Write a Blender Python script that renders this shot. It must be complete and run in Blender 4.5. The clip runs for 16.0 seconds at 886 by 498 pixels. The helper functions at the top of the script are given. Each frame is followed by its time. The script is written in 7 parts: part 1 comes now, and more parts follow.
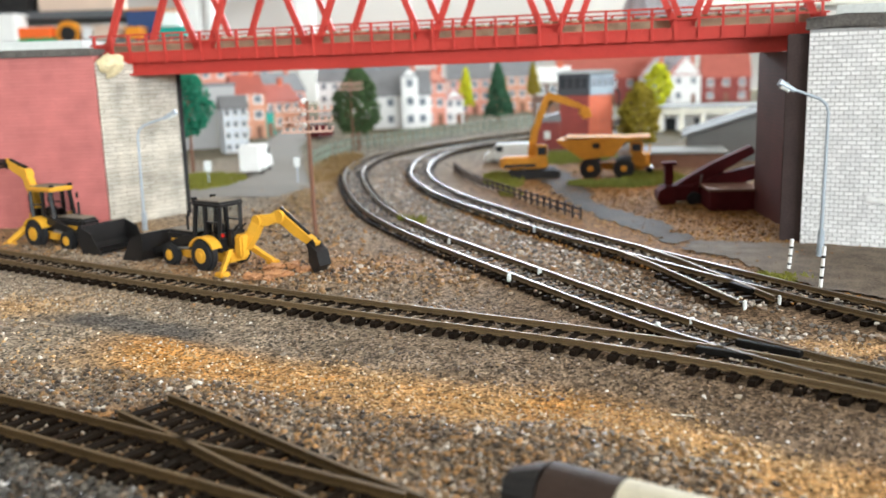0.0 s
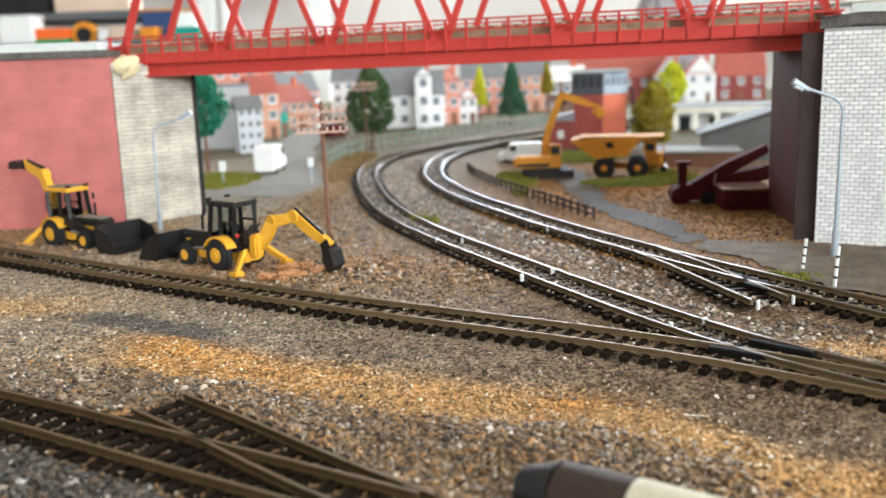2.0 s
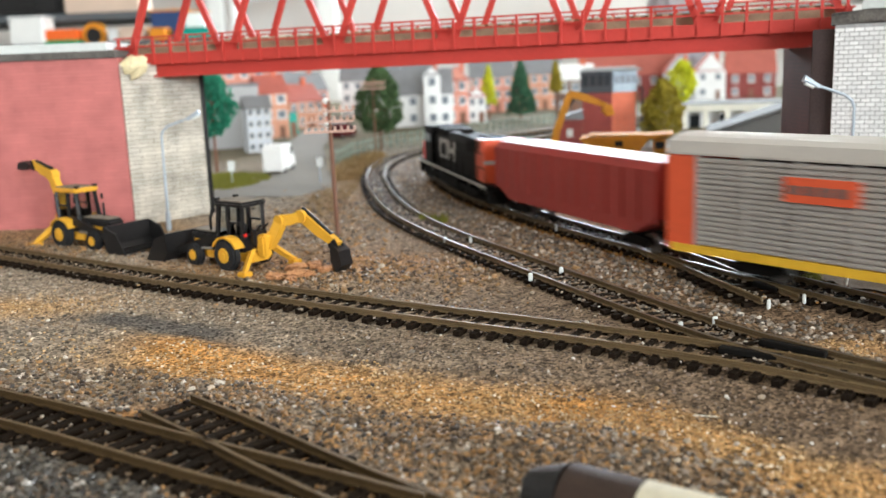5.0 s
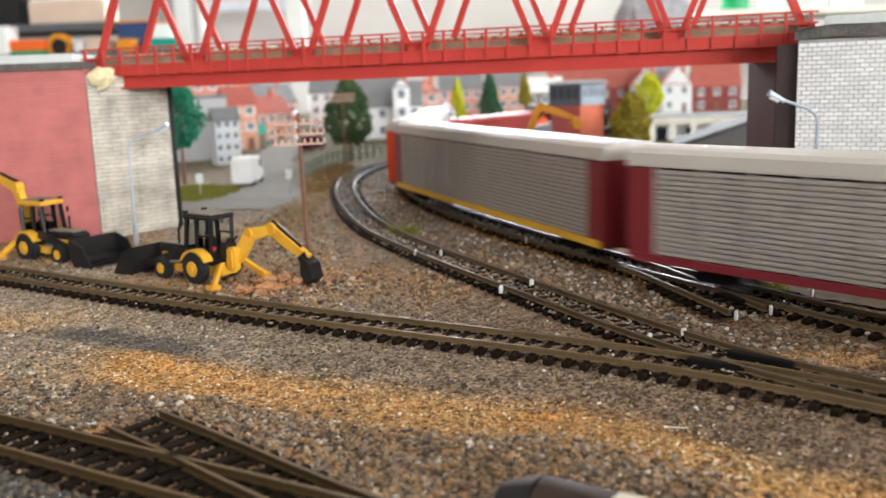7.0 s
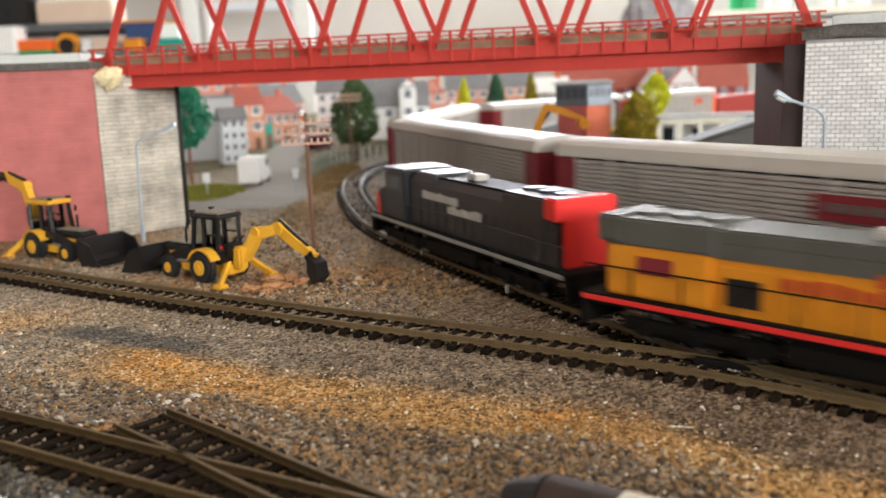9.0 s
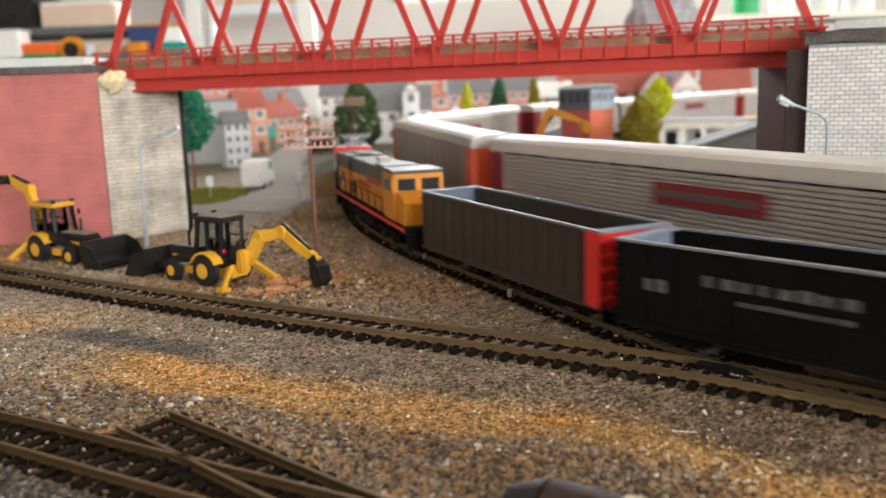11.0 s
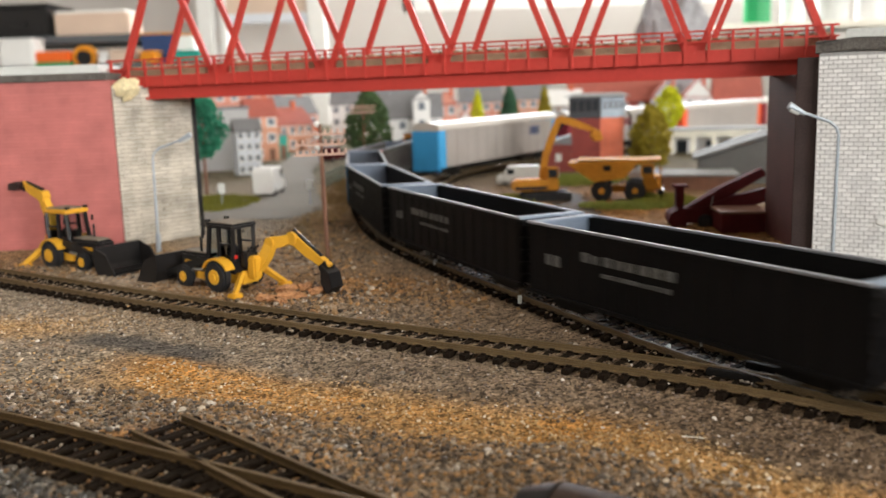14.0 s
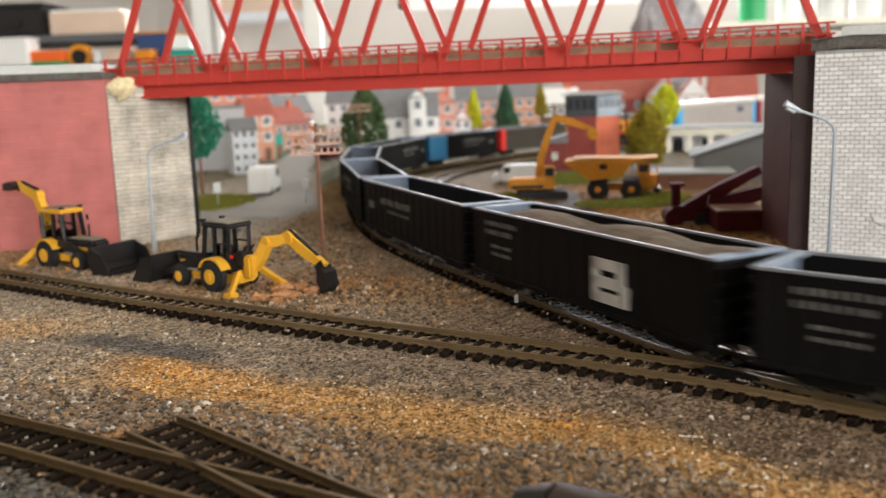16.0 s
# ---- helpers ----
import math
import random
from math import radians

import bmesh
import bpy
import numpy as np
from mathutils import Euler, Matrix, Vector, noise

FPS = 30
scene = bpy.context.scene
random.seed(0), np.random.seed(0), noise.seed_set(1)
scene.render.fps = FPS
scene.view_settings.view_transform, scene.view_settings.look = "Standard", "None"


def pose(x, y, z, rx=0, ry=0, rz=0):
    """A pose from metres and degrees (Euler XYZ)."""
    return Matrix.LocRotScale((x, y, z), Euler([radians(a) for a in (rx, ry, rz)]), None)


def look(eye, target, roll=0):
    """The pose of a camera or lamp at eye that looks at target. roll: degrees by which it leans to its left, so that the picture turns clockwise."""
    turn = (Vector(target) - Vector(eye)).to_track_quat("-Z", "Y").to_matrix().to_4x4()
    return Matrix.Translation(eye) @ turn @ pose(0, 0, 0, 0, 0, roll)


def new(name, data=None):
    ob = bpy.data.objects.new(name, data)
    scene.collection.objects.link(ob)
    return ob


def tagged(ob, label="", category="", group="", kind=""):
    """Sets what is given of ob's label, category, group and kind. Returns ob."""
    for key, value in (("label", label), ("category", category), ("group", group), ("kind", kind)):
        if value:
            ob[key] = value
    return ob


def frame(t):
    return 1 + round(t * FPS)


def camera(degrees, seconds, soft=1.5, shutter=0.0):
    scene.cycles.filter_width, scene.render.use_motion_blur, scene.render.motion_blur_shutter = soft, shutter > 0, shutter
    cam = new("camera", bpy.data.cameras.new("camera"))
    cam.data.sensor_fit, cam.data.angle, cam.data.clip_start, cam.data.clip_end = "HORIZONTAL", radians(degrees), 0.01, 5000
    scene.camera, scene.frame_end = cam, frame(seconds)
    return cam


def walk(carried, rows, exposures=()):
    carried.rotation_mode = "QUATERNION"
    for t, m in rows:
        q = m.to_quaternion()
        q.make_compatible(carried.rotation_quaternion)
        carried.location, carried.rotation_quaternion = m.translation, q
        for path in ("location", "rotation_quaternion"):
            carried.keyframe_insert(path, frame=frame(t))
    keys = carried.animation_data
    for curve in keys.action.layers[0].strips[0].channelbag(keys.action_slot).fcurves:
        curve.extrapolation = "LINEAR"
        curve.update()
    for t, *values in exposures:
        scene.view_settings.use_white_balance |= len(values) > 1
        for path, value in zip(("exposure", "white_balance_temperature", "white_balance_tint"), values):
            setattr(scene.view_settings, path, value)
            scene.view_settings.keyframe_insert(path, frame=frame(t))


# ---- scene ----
# A model railway at its true size (gauge 16.5 mm); z = 0 is the top of the baseboard scenery.
cam = camera(52.0, 16.0, soft=1.5, shutter=0.7)
cam.data.dof.use_dof = True
cam.data.dof.focus_distance = 0.38
cam.data.dof.aperture_fstop = 13.0
EXPOSURES = [(0.0, 0.55, 5800, 5), (3.6, 0.52, 5820, 5), (6.6, 0.46, 5900, 7), (7.6, 0.33, 6150, 10), (9.0, 0.26, 6280, 10), (16.0, 0.20, 6400, 10)]
PATH = [
    (0.0, pose(0.00000, 0.00000, 0.10750, 78.700, 1.700, 0.000)),
    (0.5, pose(0.00047, 0.00018, 0.10780, 78.542, 1.733, 0.204)),
    (1.0, pose(0.00036, -0.00030, 0.10786, 78.643, 1.726, 0.407)),
    (1.5, pose(0.00030, -0.00061, 0.10820, 78.566, 1.812, 0.601)),
    (2.0, pose(0.00047, -0.00148, 0.10816, 78.674, 1.903, 0.857)),
    (2.5, pose(0.00042, -0.00199, 0.10805, 78.775, 1.889, 1.128)),
    (3.0, pose(0.00045, -0.00173, 0.10803, 78.675, 1.888, 1.324)),
    (3.5, pose(0.00048, -0.00144, 0.10792, 78.607, 1.966, 1.398)),
    (6.0, pose(0.00145, 0.00102, 0.10847, 78.643, 2.451, 1.110)),
    (6.5, pose(0.00099, 0.00075, 0.10880, 78.633, 2.146, -0.261)),
    (7.0, pose(0.00070, 0.00022, 0.10858, 79.302, 1.958, -0.496)),
    (7.5, pose(0.00037, -0.00030, 0.10792, 79.626, 1.852, -0.235)),
    (8.0, pose(0.00071, -0.00081, 0.10836, 79.870, 1.873, -0.043)),
    (8.5, pose(0.00066, -0.00039, 0.10833, 79.649, 1.931, -0.115)),
    (9.0, pose(0.00052, -0.00038, 0.10835, 79.324, 1.914, -0.096)),
    (11.5, pose(0.00060, -0.00099, 0.10845, 79.630, 1.826, 0.121)),
    (12.0, pose(0.00037, -0.00138, 0.10832, 79.686, 1.846, 0.136)),
    (12.5, pose(0.00042, -0.00200, 0.10834, 79.810, 1.820, 0.287)),
    (13.0, pose(0.00022, -0.00207, 0.10814, 79.845, 1.879, 0.453)),
    (13.5, pose(0.00015, -0.00259, 0.10804, 79.939, 1.832, 0.589)),
    (14.0, pose(0.00029, -0.00285, 0.10795, 80.114, 1.761, 0.746)),
    (14.5, pose(0.00056, -0.00216, 0.10821, 80.065, 1.815, 0.665)),
    (15.0, pose(0.00018, -0.00228, 0.10802, 80.031, 1.852, 0.622)),
    (15.5, pose(0.00028, -0.00223, 0.10824, 80.072, 1.862, 0.604)),
    (16.0, pose(0.00043, -0.00181, 0.10802, 80.019, 1.862, 0.502)),
]
walk(cam, PATH, exposures=EXPOSURES)

# ---- world and light ----
world = bpy.data.worlds.new("sky")
scene.world = world
world.use_nodes = True
sky = world.node_tree.nodes.new("ShaderNodeTexSky")
sky.sky_type, sky.sun_disc = "NISHITA", False
sky.sun_elevation, sky.sun_rotation = radians(38), radians(130)
background = world.node_tree.nodes["Background"]
background.inputs["Strength"].default_value = 0.1
world.node_tree.links.new(sky.outputs[0], background.inputs[0])


def area_lamp(name, eye, target, sx, sy, watts, color):
    data = bpy.data.lights.new(name, "AREA")
    data.shape, data.size, data.size_y, data.energy, data.color = "RECTANGLE", sx, sy, watts, color
    ob = new(name, data)
    ob.matrix_world = look(eye, target)
    return ob


# daylight through the three window openings and a weak added ceiling fill, no real tube
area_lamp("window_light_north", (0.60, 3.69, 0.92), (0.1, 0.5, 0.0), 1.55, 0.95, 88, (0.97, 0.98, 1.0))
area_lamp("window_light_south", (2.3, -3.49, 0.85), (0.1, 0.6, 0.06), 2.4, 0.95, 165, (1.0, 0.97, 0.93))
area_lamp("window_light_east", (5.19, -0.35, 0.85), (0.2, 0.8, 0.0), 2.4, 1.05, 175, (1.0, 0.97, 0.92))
area_lamp("added_ceiling_fill", (-0.4, 0.1, 1.5), (-0.3, 0.5, 0.0), 1.2, 0.25, 4.5, (1.0, 0.93, 0.82))

# ---- materials ----


def mat(name, color, rough=0.6, metal=0.0, vary=0.25, size=0.01, fine=0.0015, bump=0.25, island=0.0, obj=0.0, spec=0.3):
    """A painted or natural surface with stains (size) and grain (fine), sizes in metres."""
    m = bpy.data.materials.new(name)
    m.use_nodes = True
    n, l = m.node_tree.nodes, m.node_tree.links
    p = n["Principled BSDF"]
    p.inputs["Roughness"].default_value, p.inputs["Metallic"].default_value = rough, metal
    p.inputs["Specular IOR Level"].default_value = spec
    co = n.new("ShaderNodeTexCoord")
    big, small = n.new("ShaderNodeTexNoise"), n.new("ShaderNodeTexNoise")
    big.inputs["Scale"].default_value, small.inputs["Scale"].default_value = 1 / size, 1 / fine
    big.inputs["Detail"].default_value, small.inputs["Detail"].default_value = 5, 3
    for t in (big, small):
        l.new(co.outputs["Object"], t.inputs["Vector"])
    add = n.new("ShaderNodeMath")
    add.operation = "ADD"
    l.new(big.outputs["Fac"], add.inputs[0])
    l.new(small.outputs["Fac"], add.inputs[1])
    value = add.outputs[0]
    if island or obj:
        src = n.new("ShaderNodeNewGeometry") if island else n.new("ShaderNodeObjectInfo")
        mul = n.new("ShaderNodeMath")
        mul.operation, mul.inputs[1].default_value = "MULTIPLY_ADD", island or obj
        l.new(src.outputs["Random Per Island" if island else "Random"], mul.inputs[0])
        l.new(value, mul.inputs[2])
        value = mul.outputs[0]
    mp = n.new("ShaderNodeMapRange")
    mp.inputs["From Min"].default_value, mp.inputs["From Max"].default_value = 0.6, 1.4 + (island or obj)
    mp.inputs["To Min"].default_value, mp.inputs["To Max"].default_value = 1 - vary, 1 + vary
    l.new(value, mp.inputs["Value"])
    mix = n.new("ShaderNodeVectorMath")
    mix.operation = "SCALE"
    mix.inputs[0].default_value = color
    l.new(mp.outputs[0], mix.inputs["Scale"])
    l.new(mix.outputs[0], p.inputs["Base Color"])
    rr = n.new("ShaderNodeMapRange")
    rr.inputs["To Min"].default_value, rr.inputs["To Max"].default_value = max(0.05, rough - 0.12), min(1, rough + 0.12)
    l.new(big.outputs["Fac"], rr.inputs["Value"])
    l.new(rr.outputs[0], p.inputs["Roughness"])
    if bump:
        b = n.new("ShaderNodeBump")
        b.inputs["Strength"].default_value, b.inputs["Distance"].default_value = bump, fine
        l.new(small.outputs["Fac"], b.inputs["Height"])
        l.new(b.outputs[0], p.inputs["Normal"])
    return m


def ramp_mat(name, stops, rough=0.8, spec=0.3, fine=0.0004):
    """Loose grains: each island takes one colour of the ramp."""
    m = bpy.data.materials.new(name)
    m.use_nodes = True
    n, l = m.node_tree.nodes, m.node_tree.links
    p = n["Principled BSDF"]
    p.inputs["Roughness"].default_value, p.inputs["Specular IOR Level"].default_value = rough, spec
    geo, ramp, co, noi, mul = [n.new("ShaderNode" + k) for k in ("NewGeometry", "ValToRGB", "TexCoord", "TexNoise", "MixRGB")]
    e = ramp.color_ramp.elements
    while len(e) < len(stops):
        e.new(0.5)
    for k, (pos, col) in enumerate(stops):
        e[k].position, e[k].color = pos, (*col, 1)
    l.new(geo.outputs["Random Per Island"], ramp.inputs[0])
    l.new(co.outputs["Object"], noi.inputs["Vector"])
    noi.inputs["Scale"].default_value = 1 / fine
    mul.blend_type, mul.inputs[0].default_value = "OVERLAY", 0.5
    l.new(ramp.outputs[0], mul.inputs[1])
    l.new(noi.outputs["Fac"], mul.inputs[2])
    l.new(mul.outputs[0], p.inputs["Base Color"])
    return m


def brick_mat(name, brick, brick2, mortar, width, height, rough=0.75, bump=0.3, axis="XZ", stain=0.3, wobble=0.0):
    """Printed brick or stone courses; width and height of one brick in metres."""
    m = bpy.data.materials.new(name)
    m.use_nodes = True
    n, l = m.node_tree.nodes, m.node_tree.links
    p = n["Principled BSDF"]
    p.inputs["Roughness"].default_value, p.inputs["Specular IOR Level"].default_value = rough, 0.3
    co, sep, com, tex, noi, mul, bp, mp = [n.new("ShaderNode" + k) for k in ("TexCoord", "SeparateXYZ", "CombineXYZ", "TexBrick", "TexNoise", "VectorMath", "Bump", "MapRange")]
    l.new(co.outputs["Object"], sep.inputs[0])
    l.new(sep.outputs[axis[0]], com.inputs[0])
    l.new(sep.outputs[axis[1]], com.inputs[1])
    l.new(com.outputs[0], tex.inputs["Vector"])
    if wobble:
        wav, shift = n.new("ShaderNodeTexNoise"), n.new("ShaderNodeVectorMath")
        wav.inputs["Scale"].default_value = 120
        l.new(com.outputs[0], wav.inputs["Vector"])
        shift.operation, shift.inputs[1].default_value = "MULTIPLY_ADD", (wobble * 3, wobble, 0)
        l.new(wav.outputs["Color"], shift.inputs[0])
        l.new(com.outputs[0], shift.inputs[2])
        l.new(shift.outputs[0], tex.inputs["Vector"])
    tex.inputs["Color1"].default_value, tex.inputs["Color2"].default_value, tex.inputs["Mortar"].default_value = (*brick, 1), (*brick2, 1), (*mortar, 1)
    tex.inputs["Scale"].default_value = 1.0
    tex.inputs["Brick Width"].default_value, tex.inputs["Row Height"].default_value = width, height
    tex.inputs["Mortar Size"].default_value = height * 0.09
    noi.inputs["Scale"].default_value, noi.inputs["Detail"].default_value = 45, 6
    l.new(co.outputs["Object"], noi.inputs["Vector"])
    mp.inputs["From Min"].default_value, mp.inputs["From Max"].default_value = 0.3, 0.7
    mp.inputs["To Min"].default_value, mp.inputs["To Max"].default_value = 1 - stain, 1 + stain * 0.6
    l.new(noi.outputs["Fac"], mp.inputs["Value"])
    mul.operation = "SCALE"
    l.new(tex.outputs["Color"], mul.inputs[0])
    l.new(mp.outputs[0], mul.inputs["Scale"])
    l.new(mul.outputs[0], p.inputs["Base Color"])
    bp.inputs["Strength"].default_value, bp.inputs["Distance"].default_value, bp.invert = bump, 0.0004, True
    l.new(tex.outputs["Fac"], bp.inputs["Height"])
    l.new(bp.outputs[0], p.inputs["Normal"])
    return m


def ground_mat():
    """Glued ballast and sand: grey grit, tan sand and orange earth in patches."""
    m = bpy.data.materials.new("scatter_ground")
    m.use_nodes = True
    n, l = m.node_tree.nodes, m.node_tree.links
    p = n["Principled BSDF"]
    p.inputs["Roughness"].default_value, p.inputs["Specular IOR Level"].default_value = 0.85, 0.1
    att, vor, ramp, noi, mix, bp, add = [n.new("ShaderNode" + k) for k in ("Attribute", "TexVoronoi", "ValToRGB", "TexNoise", "MixRGB", "Bump", "TexCoord")]
    att.attribute_name = "soil"
    l.new(add.outputs["Object"], vor.inputs["Vector"])
    l.new(add.outputs["Object"], noi.inputs["Vector"])
    vor.inputs["Scale"].default_value, noi.inputs["Scale"].default_value, noi.inputs["Detail"].default_value = 900, 160, 6
    sep = n.new("ShaderNodeSeparateColor")
    l.new(vor.outputs["Color"], sep.inputs[0])
    e = ramp.color_ramp.elements
    e[0].color, e[1].color = (0.25, 0.25, 0.25, 1), (1.75, 1.75, 1.75, 1)
    l.new(sep.outputs[0], ramp.inputs[0])
    mix.blend_type, mix.inputs[0].default_value = "MULTIPLY", 1.0
    l.new(att.outputs["Color"], mix.inputs[1])
    l.new(ramp.outputs[0], mix.inputs[2])
    two = n.new("ShaderNodeVectorMath")
    two.operation = "SCALE"
    mp = n.new("ShaderNodeMapRange")
    mp.inputs["From Min"].default_value, mp.inputs["From Max"].default_value = 0.3, 0.7
    mp.inputs["To Min"].default_value, mp.inputs["To Max"].default_value = 0.6, 1.4
    l.new(noi.outputs["Fac"], mp.inputs["Value"])
    l.new(mix.outputs[0], two.inputs[0])
    l.new(mp.outputs[0], two.inputs["Scale"])
    l.new(two.outputs[0], p.inputs["Base Color"])
    bp.inputs["Strength"].default_value, bp.inputs["Distance"].default_value = 0.9, 0.0009
    l.new(vor.outputs["Distance"], bp.inputs["Height"])
    l.new(bp.outputs[0], p.inputs["Normal"])
    return m


M = {
    "ground": ground_mat(),
    "rail": mat("weathered_rail", (0.135, 0.092, 0.045), 0.5, 0.12, 0.3, 0.02, 0.0008, 0.15),
    "rail_top": mat("polished_rail_head", (0.12, 0.096, 0.07), 0.36, 0.25, 0.3, 0.03, 0.0008, 0.04, spec=0.05),
    "rail_brass": mat("dull_brassy_rail_head", (0.15, 0.105, 0.05), 0.46, 0.2, 0.3, 0.03, 0.0008, 0.06, spec=0.04),
    "rail_rust": mat("rusty_rail_head", (0.11, 0.072, 0.03), 0.6, 0.2, 0.3, 0.02, 0.0008, 0.15),
    "rail_rusty": mat("rusty_rail_side", (0.06, 0.037, 0.015), 0.65, 0.05, 0.35, 0.02, 0.0008, 0.2, spec=0.1),
    "sleeper": mat("brown_plastic_sleeper", (0.015, 0.010, 0.0065), 0.7, 0, 0.45, 0.02, 0.0006, 0.4, obj=0.6, spec=0.05),
    "red": mat("red_plastic", (0.47, 0.048, 0.036), 0.5, 0, 0.12, 0.03, 0.002, 0.05),
    "deck": mat("bridge_deck_sleepers", (0.36, 0.27, 0.18), 0.8, 0, 0.4, 0.01, 0.001, 0.4),
    "red_wall": brick_mat("red_brick_card", (0.53, 0.18, 0.165), (0.50, 0.165, 0.152), (0.44, 0.145, 0.135), 0.02, 0.0026, 0.6, 0.1, "XZ", 0.2),
    "cream_wall": brick_mat("cream_stone_card", (0.62, 0.58, 0.50), (0.52, 0.48, 0.40), (0.34, 0.30, 0.24), 0.0125, 0.0031, 0.8, 0.5, "XZ", 0.4, 0.0022),
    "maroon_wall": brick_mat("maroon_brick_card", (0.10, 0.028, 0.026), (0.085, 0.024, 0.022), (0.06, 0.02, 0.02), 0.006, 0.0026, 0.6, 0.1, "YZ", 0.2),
    "grey_brick": mat("pale_grey_brick", (0.84, 0.84, 0.83), 0.55, 0, 0.24, 0.02, 0.001, 0.5, obj=0.5),
    "mortar": mat("grey_mortar", (0.42, 0.415, 0.41), 0.9, 0, 0.3, 0.02, 0.001, 0.3),
    "dark_card": mat("dark_brown_card", (0.055, 0.038, 0.036), 0.8, 0, 0.4, 0.02, 0.001, 0.3),
    "concrete": mat("grey_concrete", (0.30, 0.31, 0.31), 0.85, 0, 0.3, 0.03, 0.002, 0.4),
    "pale_plank": mat("pale_painted_plank", (0.62, 0.64, 0.62), 0.6, 0, 0.15, 0.05, 0.002, 0.1),
    "gravel_grey": mat("grey_gravel_bed", (0.12, 0.11, 0.10), 0.9, 0, 0.5, 0.01, 0.0012, 0.8),
    "yellow": mat("yellow_plastic", (0.70, 0.37, 0.03), 0.35, 0, 0.12, 0.01, 0.001, 0.05),
    "black": mat("black_plastic", (0.014, 0.013, 0.013), 0.4, 0, 0.4, 0.01, 0.001, 0.1),
    "tyre": mat("black_rubber_tyre", (0.018, 0.018, 0.019), 0.7, 0, 0.3, 0.005, 0.0006, 0.3),
    "steel": mat("worn_steel", (0.35, 0.34, 0.32), 0.35, 0.9, 0.2, 0.01, 0.001, 0.1),
    "dusty": mat("dusty_bucket_steel", (0.20, 0.17, 0.13), 0.75, 0, 0.4, 0.006, 0.0008, 0.3),
    "galv": mat("galvanised_lamp_post", (0.42, 0.48, 0.54), 0.4, 0.3, 0.12, 0.01, 0.001, 0.05),
    "wood": mat("brown_telegraph_pole", (0.20, 0.10, 0.065), 0.7, 0, 0.25, 0.008, 0.001, 0.2),
    "insulator": mat("pale_brown_crossarm", (0.52, 0.34, 0.27), 0.6, 0, 0.2, 0.006, 0.001, 0.1),
    "white": mat("white_paint", (0.80, 0.80, 0.78), 0.5, 0, 0.06, 0.03, 0.002, 0.05),
    "asphalt": mat("grey_asphalt", (0.175, 0.155, 0.13), 0.75, 0, 0.2, 0.04, 0.0008, 0.3),
    "yard": mat("damp_yard_surface", (0.068, 0.052, 0.038), 0.60, 0, 0.6, 0.02, 0.002, 0.4, spec=0.01),
    "grass": mat("green_flock", (0.25, 0.27, 0.06), 0.95, 0, 0.45, 0.008, 0.0008, 0.6),
    "board": mat("baseboard_wood", (0.30, 0.22, 0.13), 0.7, 0, 0.2, 0.1, 0.004, 0.1),
    "asphalt_dark": mat("dark_grey_path", (0.155, 0.125, 0.098), 0.85, 0, 0.55, 0.012, 0.001, 0.7, spec=0.1),
    "brown_wall": mat("brown_timber_wall", (0.16, 0.10, 0.075), 0.8, 0, 0.2, 0.02, 0.002, 0.2),
    "glass": mat("dark_window_glass", (0.03, 0.035, 0.04), 0.08, 0, 0.1, 0.02, 0.002, 0.0),
}

# ---- mesh helpers ----


def mesh_ob(name, bm, material, parent=None, label=""):
    me = bpy.data.meshes.new(name)
    bm.to_mesh(me)
    bm.free()
    for mm in material if isinstance(material, (list, tuple)) else [material]:
        me.materials.append(mm)
    ob = new(name, me)
    if parent:
        ob.parent = parent
    if label:
        ob["label"] = label
    return ob


def part(name, bm, material, parent, label=""):
    return mesh_ob(name, bm, material, parent, label)


def thing(name, m, label, category, group="", kind=""):
    ob = new(name)
    ob.empty_display_size = 0.01
    ob.matrix_world = m
    return tagged(ob, label, category, group, kind)


def box(bm, x0, x1, y0, y1, z0, z1, bevel=0.0, m=None):
    vs = bmesh.ops.create_cube(bm, size=1.0)["verts"]
    t = Matrix.Translation(((x0 + x1) / 2, (y0 + y1) / 2, (z0 + z1) / 2)) @ Matrix.Diagonal((x1 - x0, y1 - y0, z1 - z0, 1))
    bmesh.ops.transform(bm, matrix=t, verts=vs)
    if bevel:
        es = list({e for v in vs for e in v.link_edges})
        vs = list({v for f in bmesh.ops.bevel(bm, geom=es, offset=bevel, segments=2, affect="EDGES", clamp_overlap=True)["faces"] for v in f.verts} | {v for v in vs if v.is_valid})
    if m is not None:
        bmesh.ops.transform(bm, matrix=m, verts=[v for v in vs if v.is_valid])
    return vs


def rod(bm, a, b, r0, r1=None, seg=8):
    a, b = Vector(a), Vector(b)
    d = b - a
    vs = bmesh.ops.create_cone(bm, cap_ends=True, segments=seg, radius1=r0, radius2=r0 if r1 is None else r1, depth=d.length)["verts"]
    bmesh.ops.transform(bm, matrix=Matrix.Translation((a + b) / 2) @ d.to_track_quat("Z", "Y").to_matrix().to_4x4(), verts=vs)
    return vs


def beam(bm, a, b, w, h):
    a, b = Vector(a), Vector(b)
    d = b - a
    vs = bmesh.ops.create_cube(bm, size=1.0)["verts"]
    q = d.to_track_quat("Y", "Z").to_matrix().to_4x4()
    bmesh.ops.transform(bm, matrix=Matrix.Translation((a + b) / 2) @ q @ Matrix.Diagonal((w, d.length, h, 1)), verts=vs)
    return vs


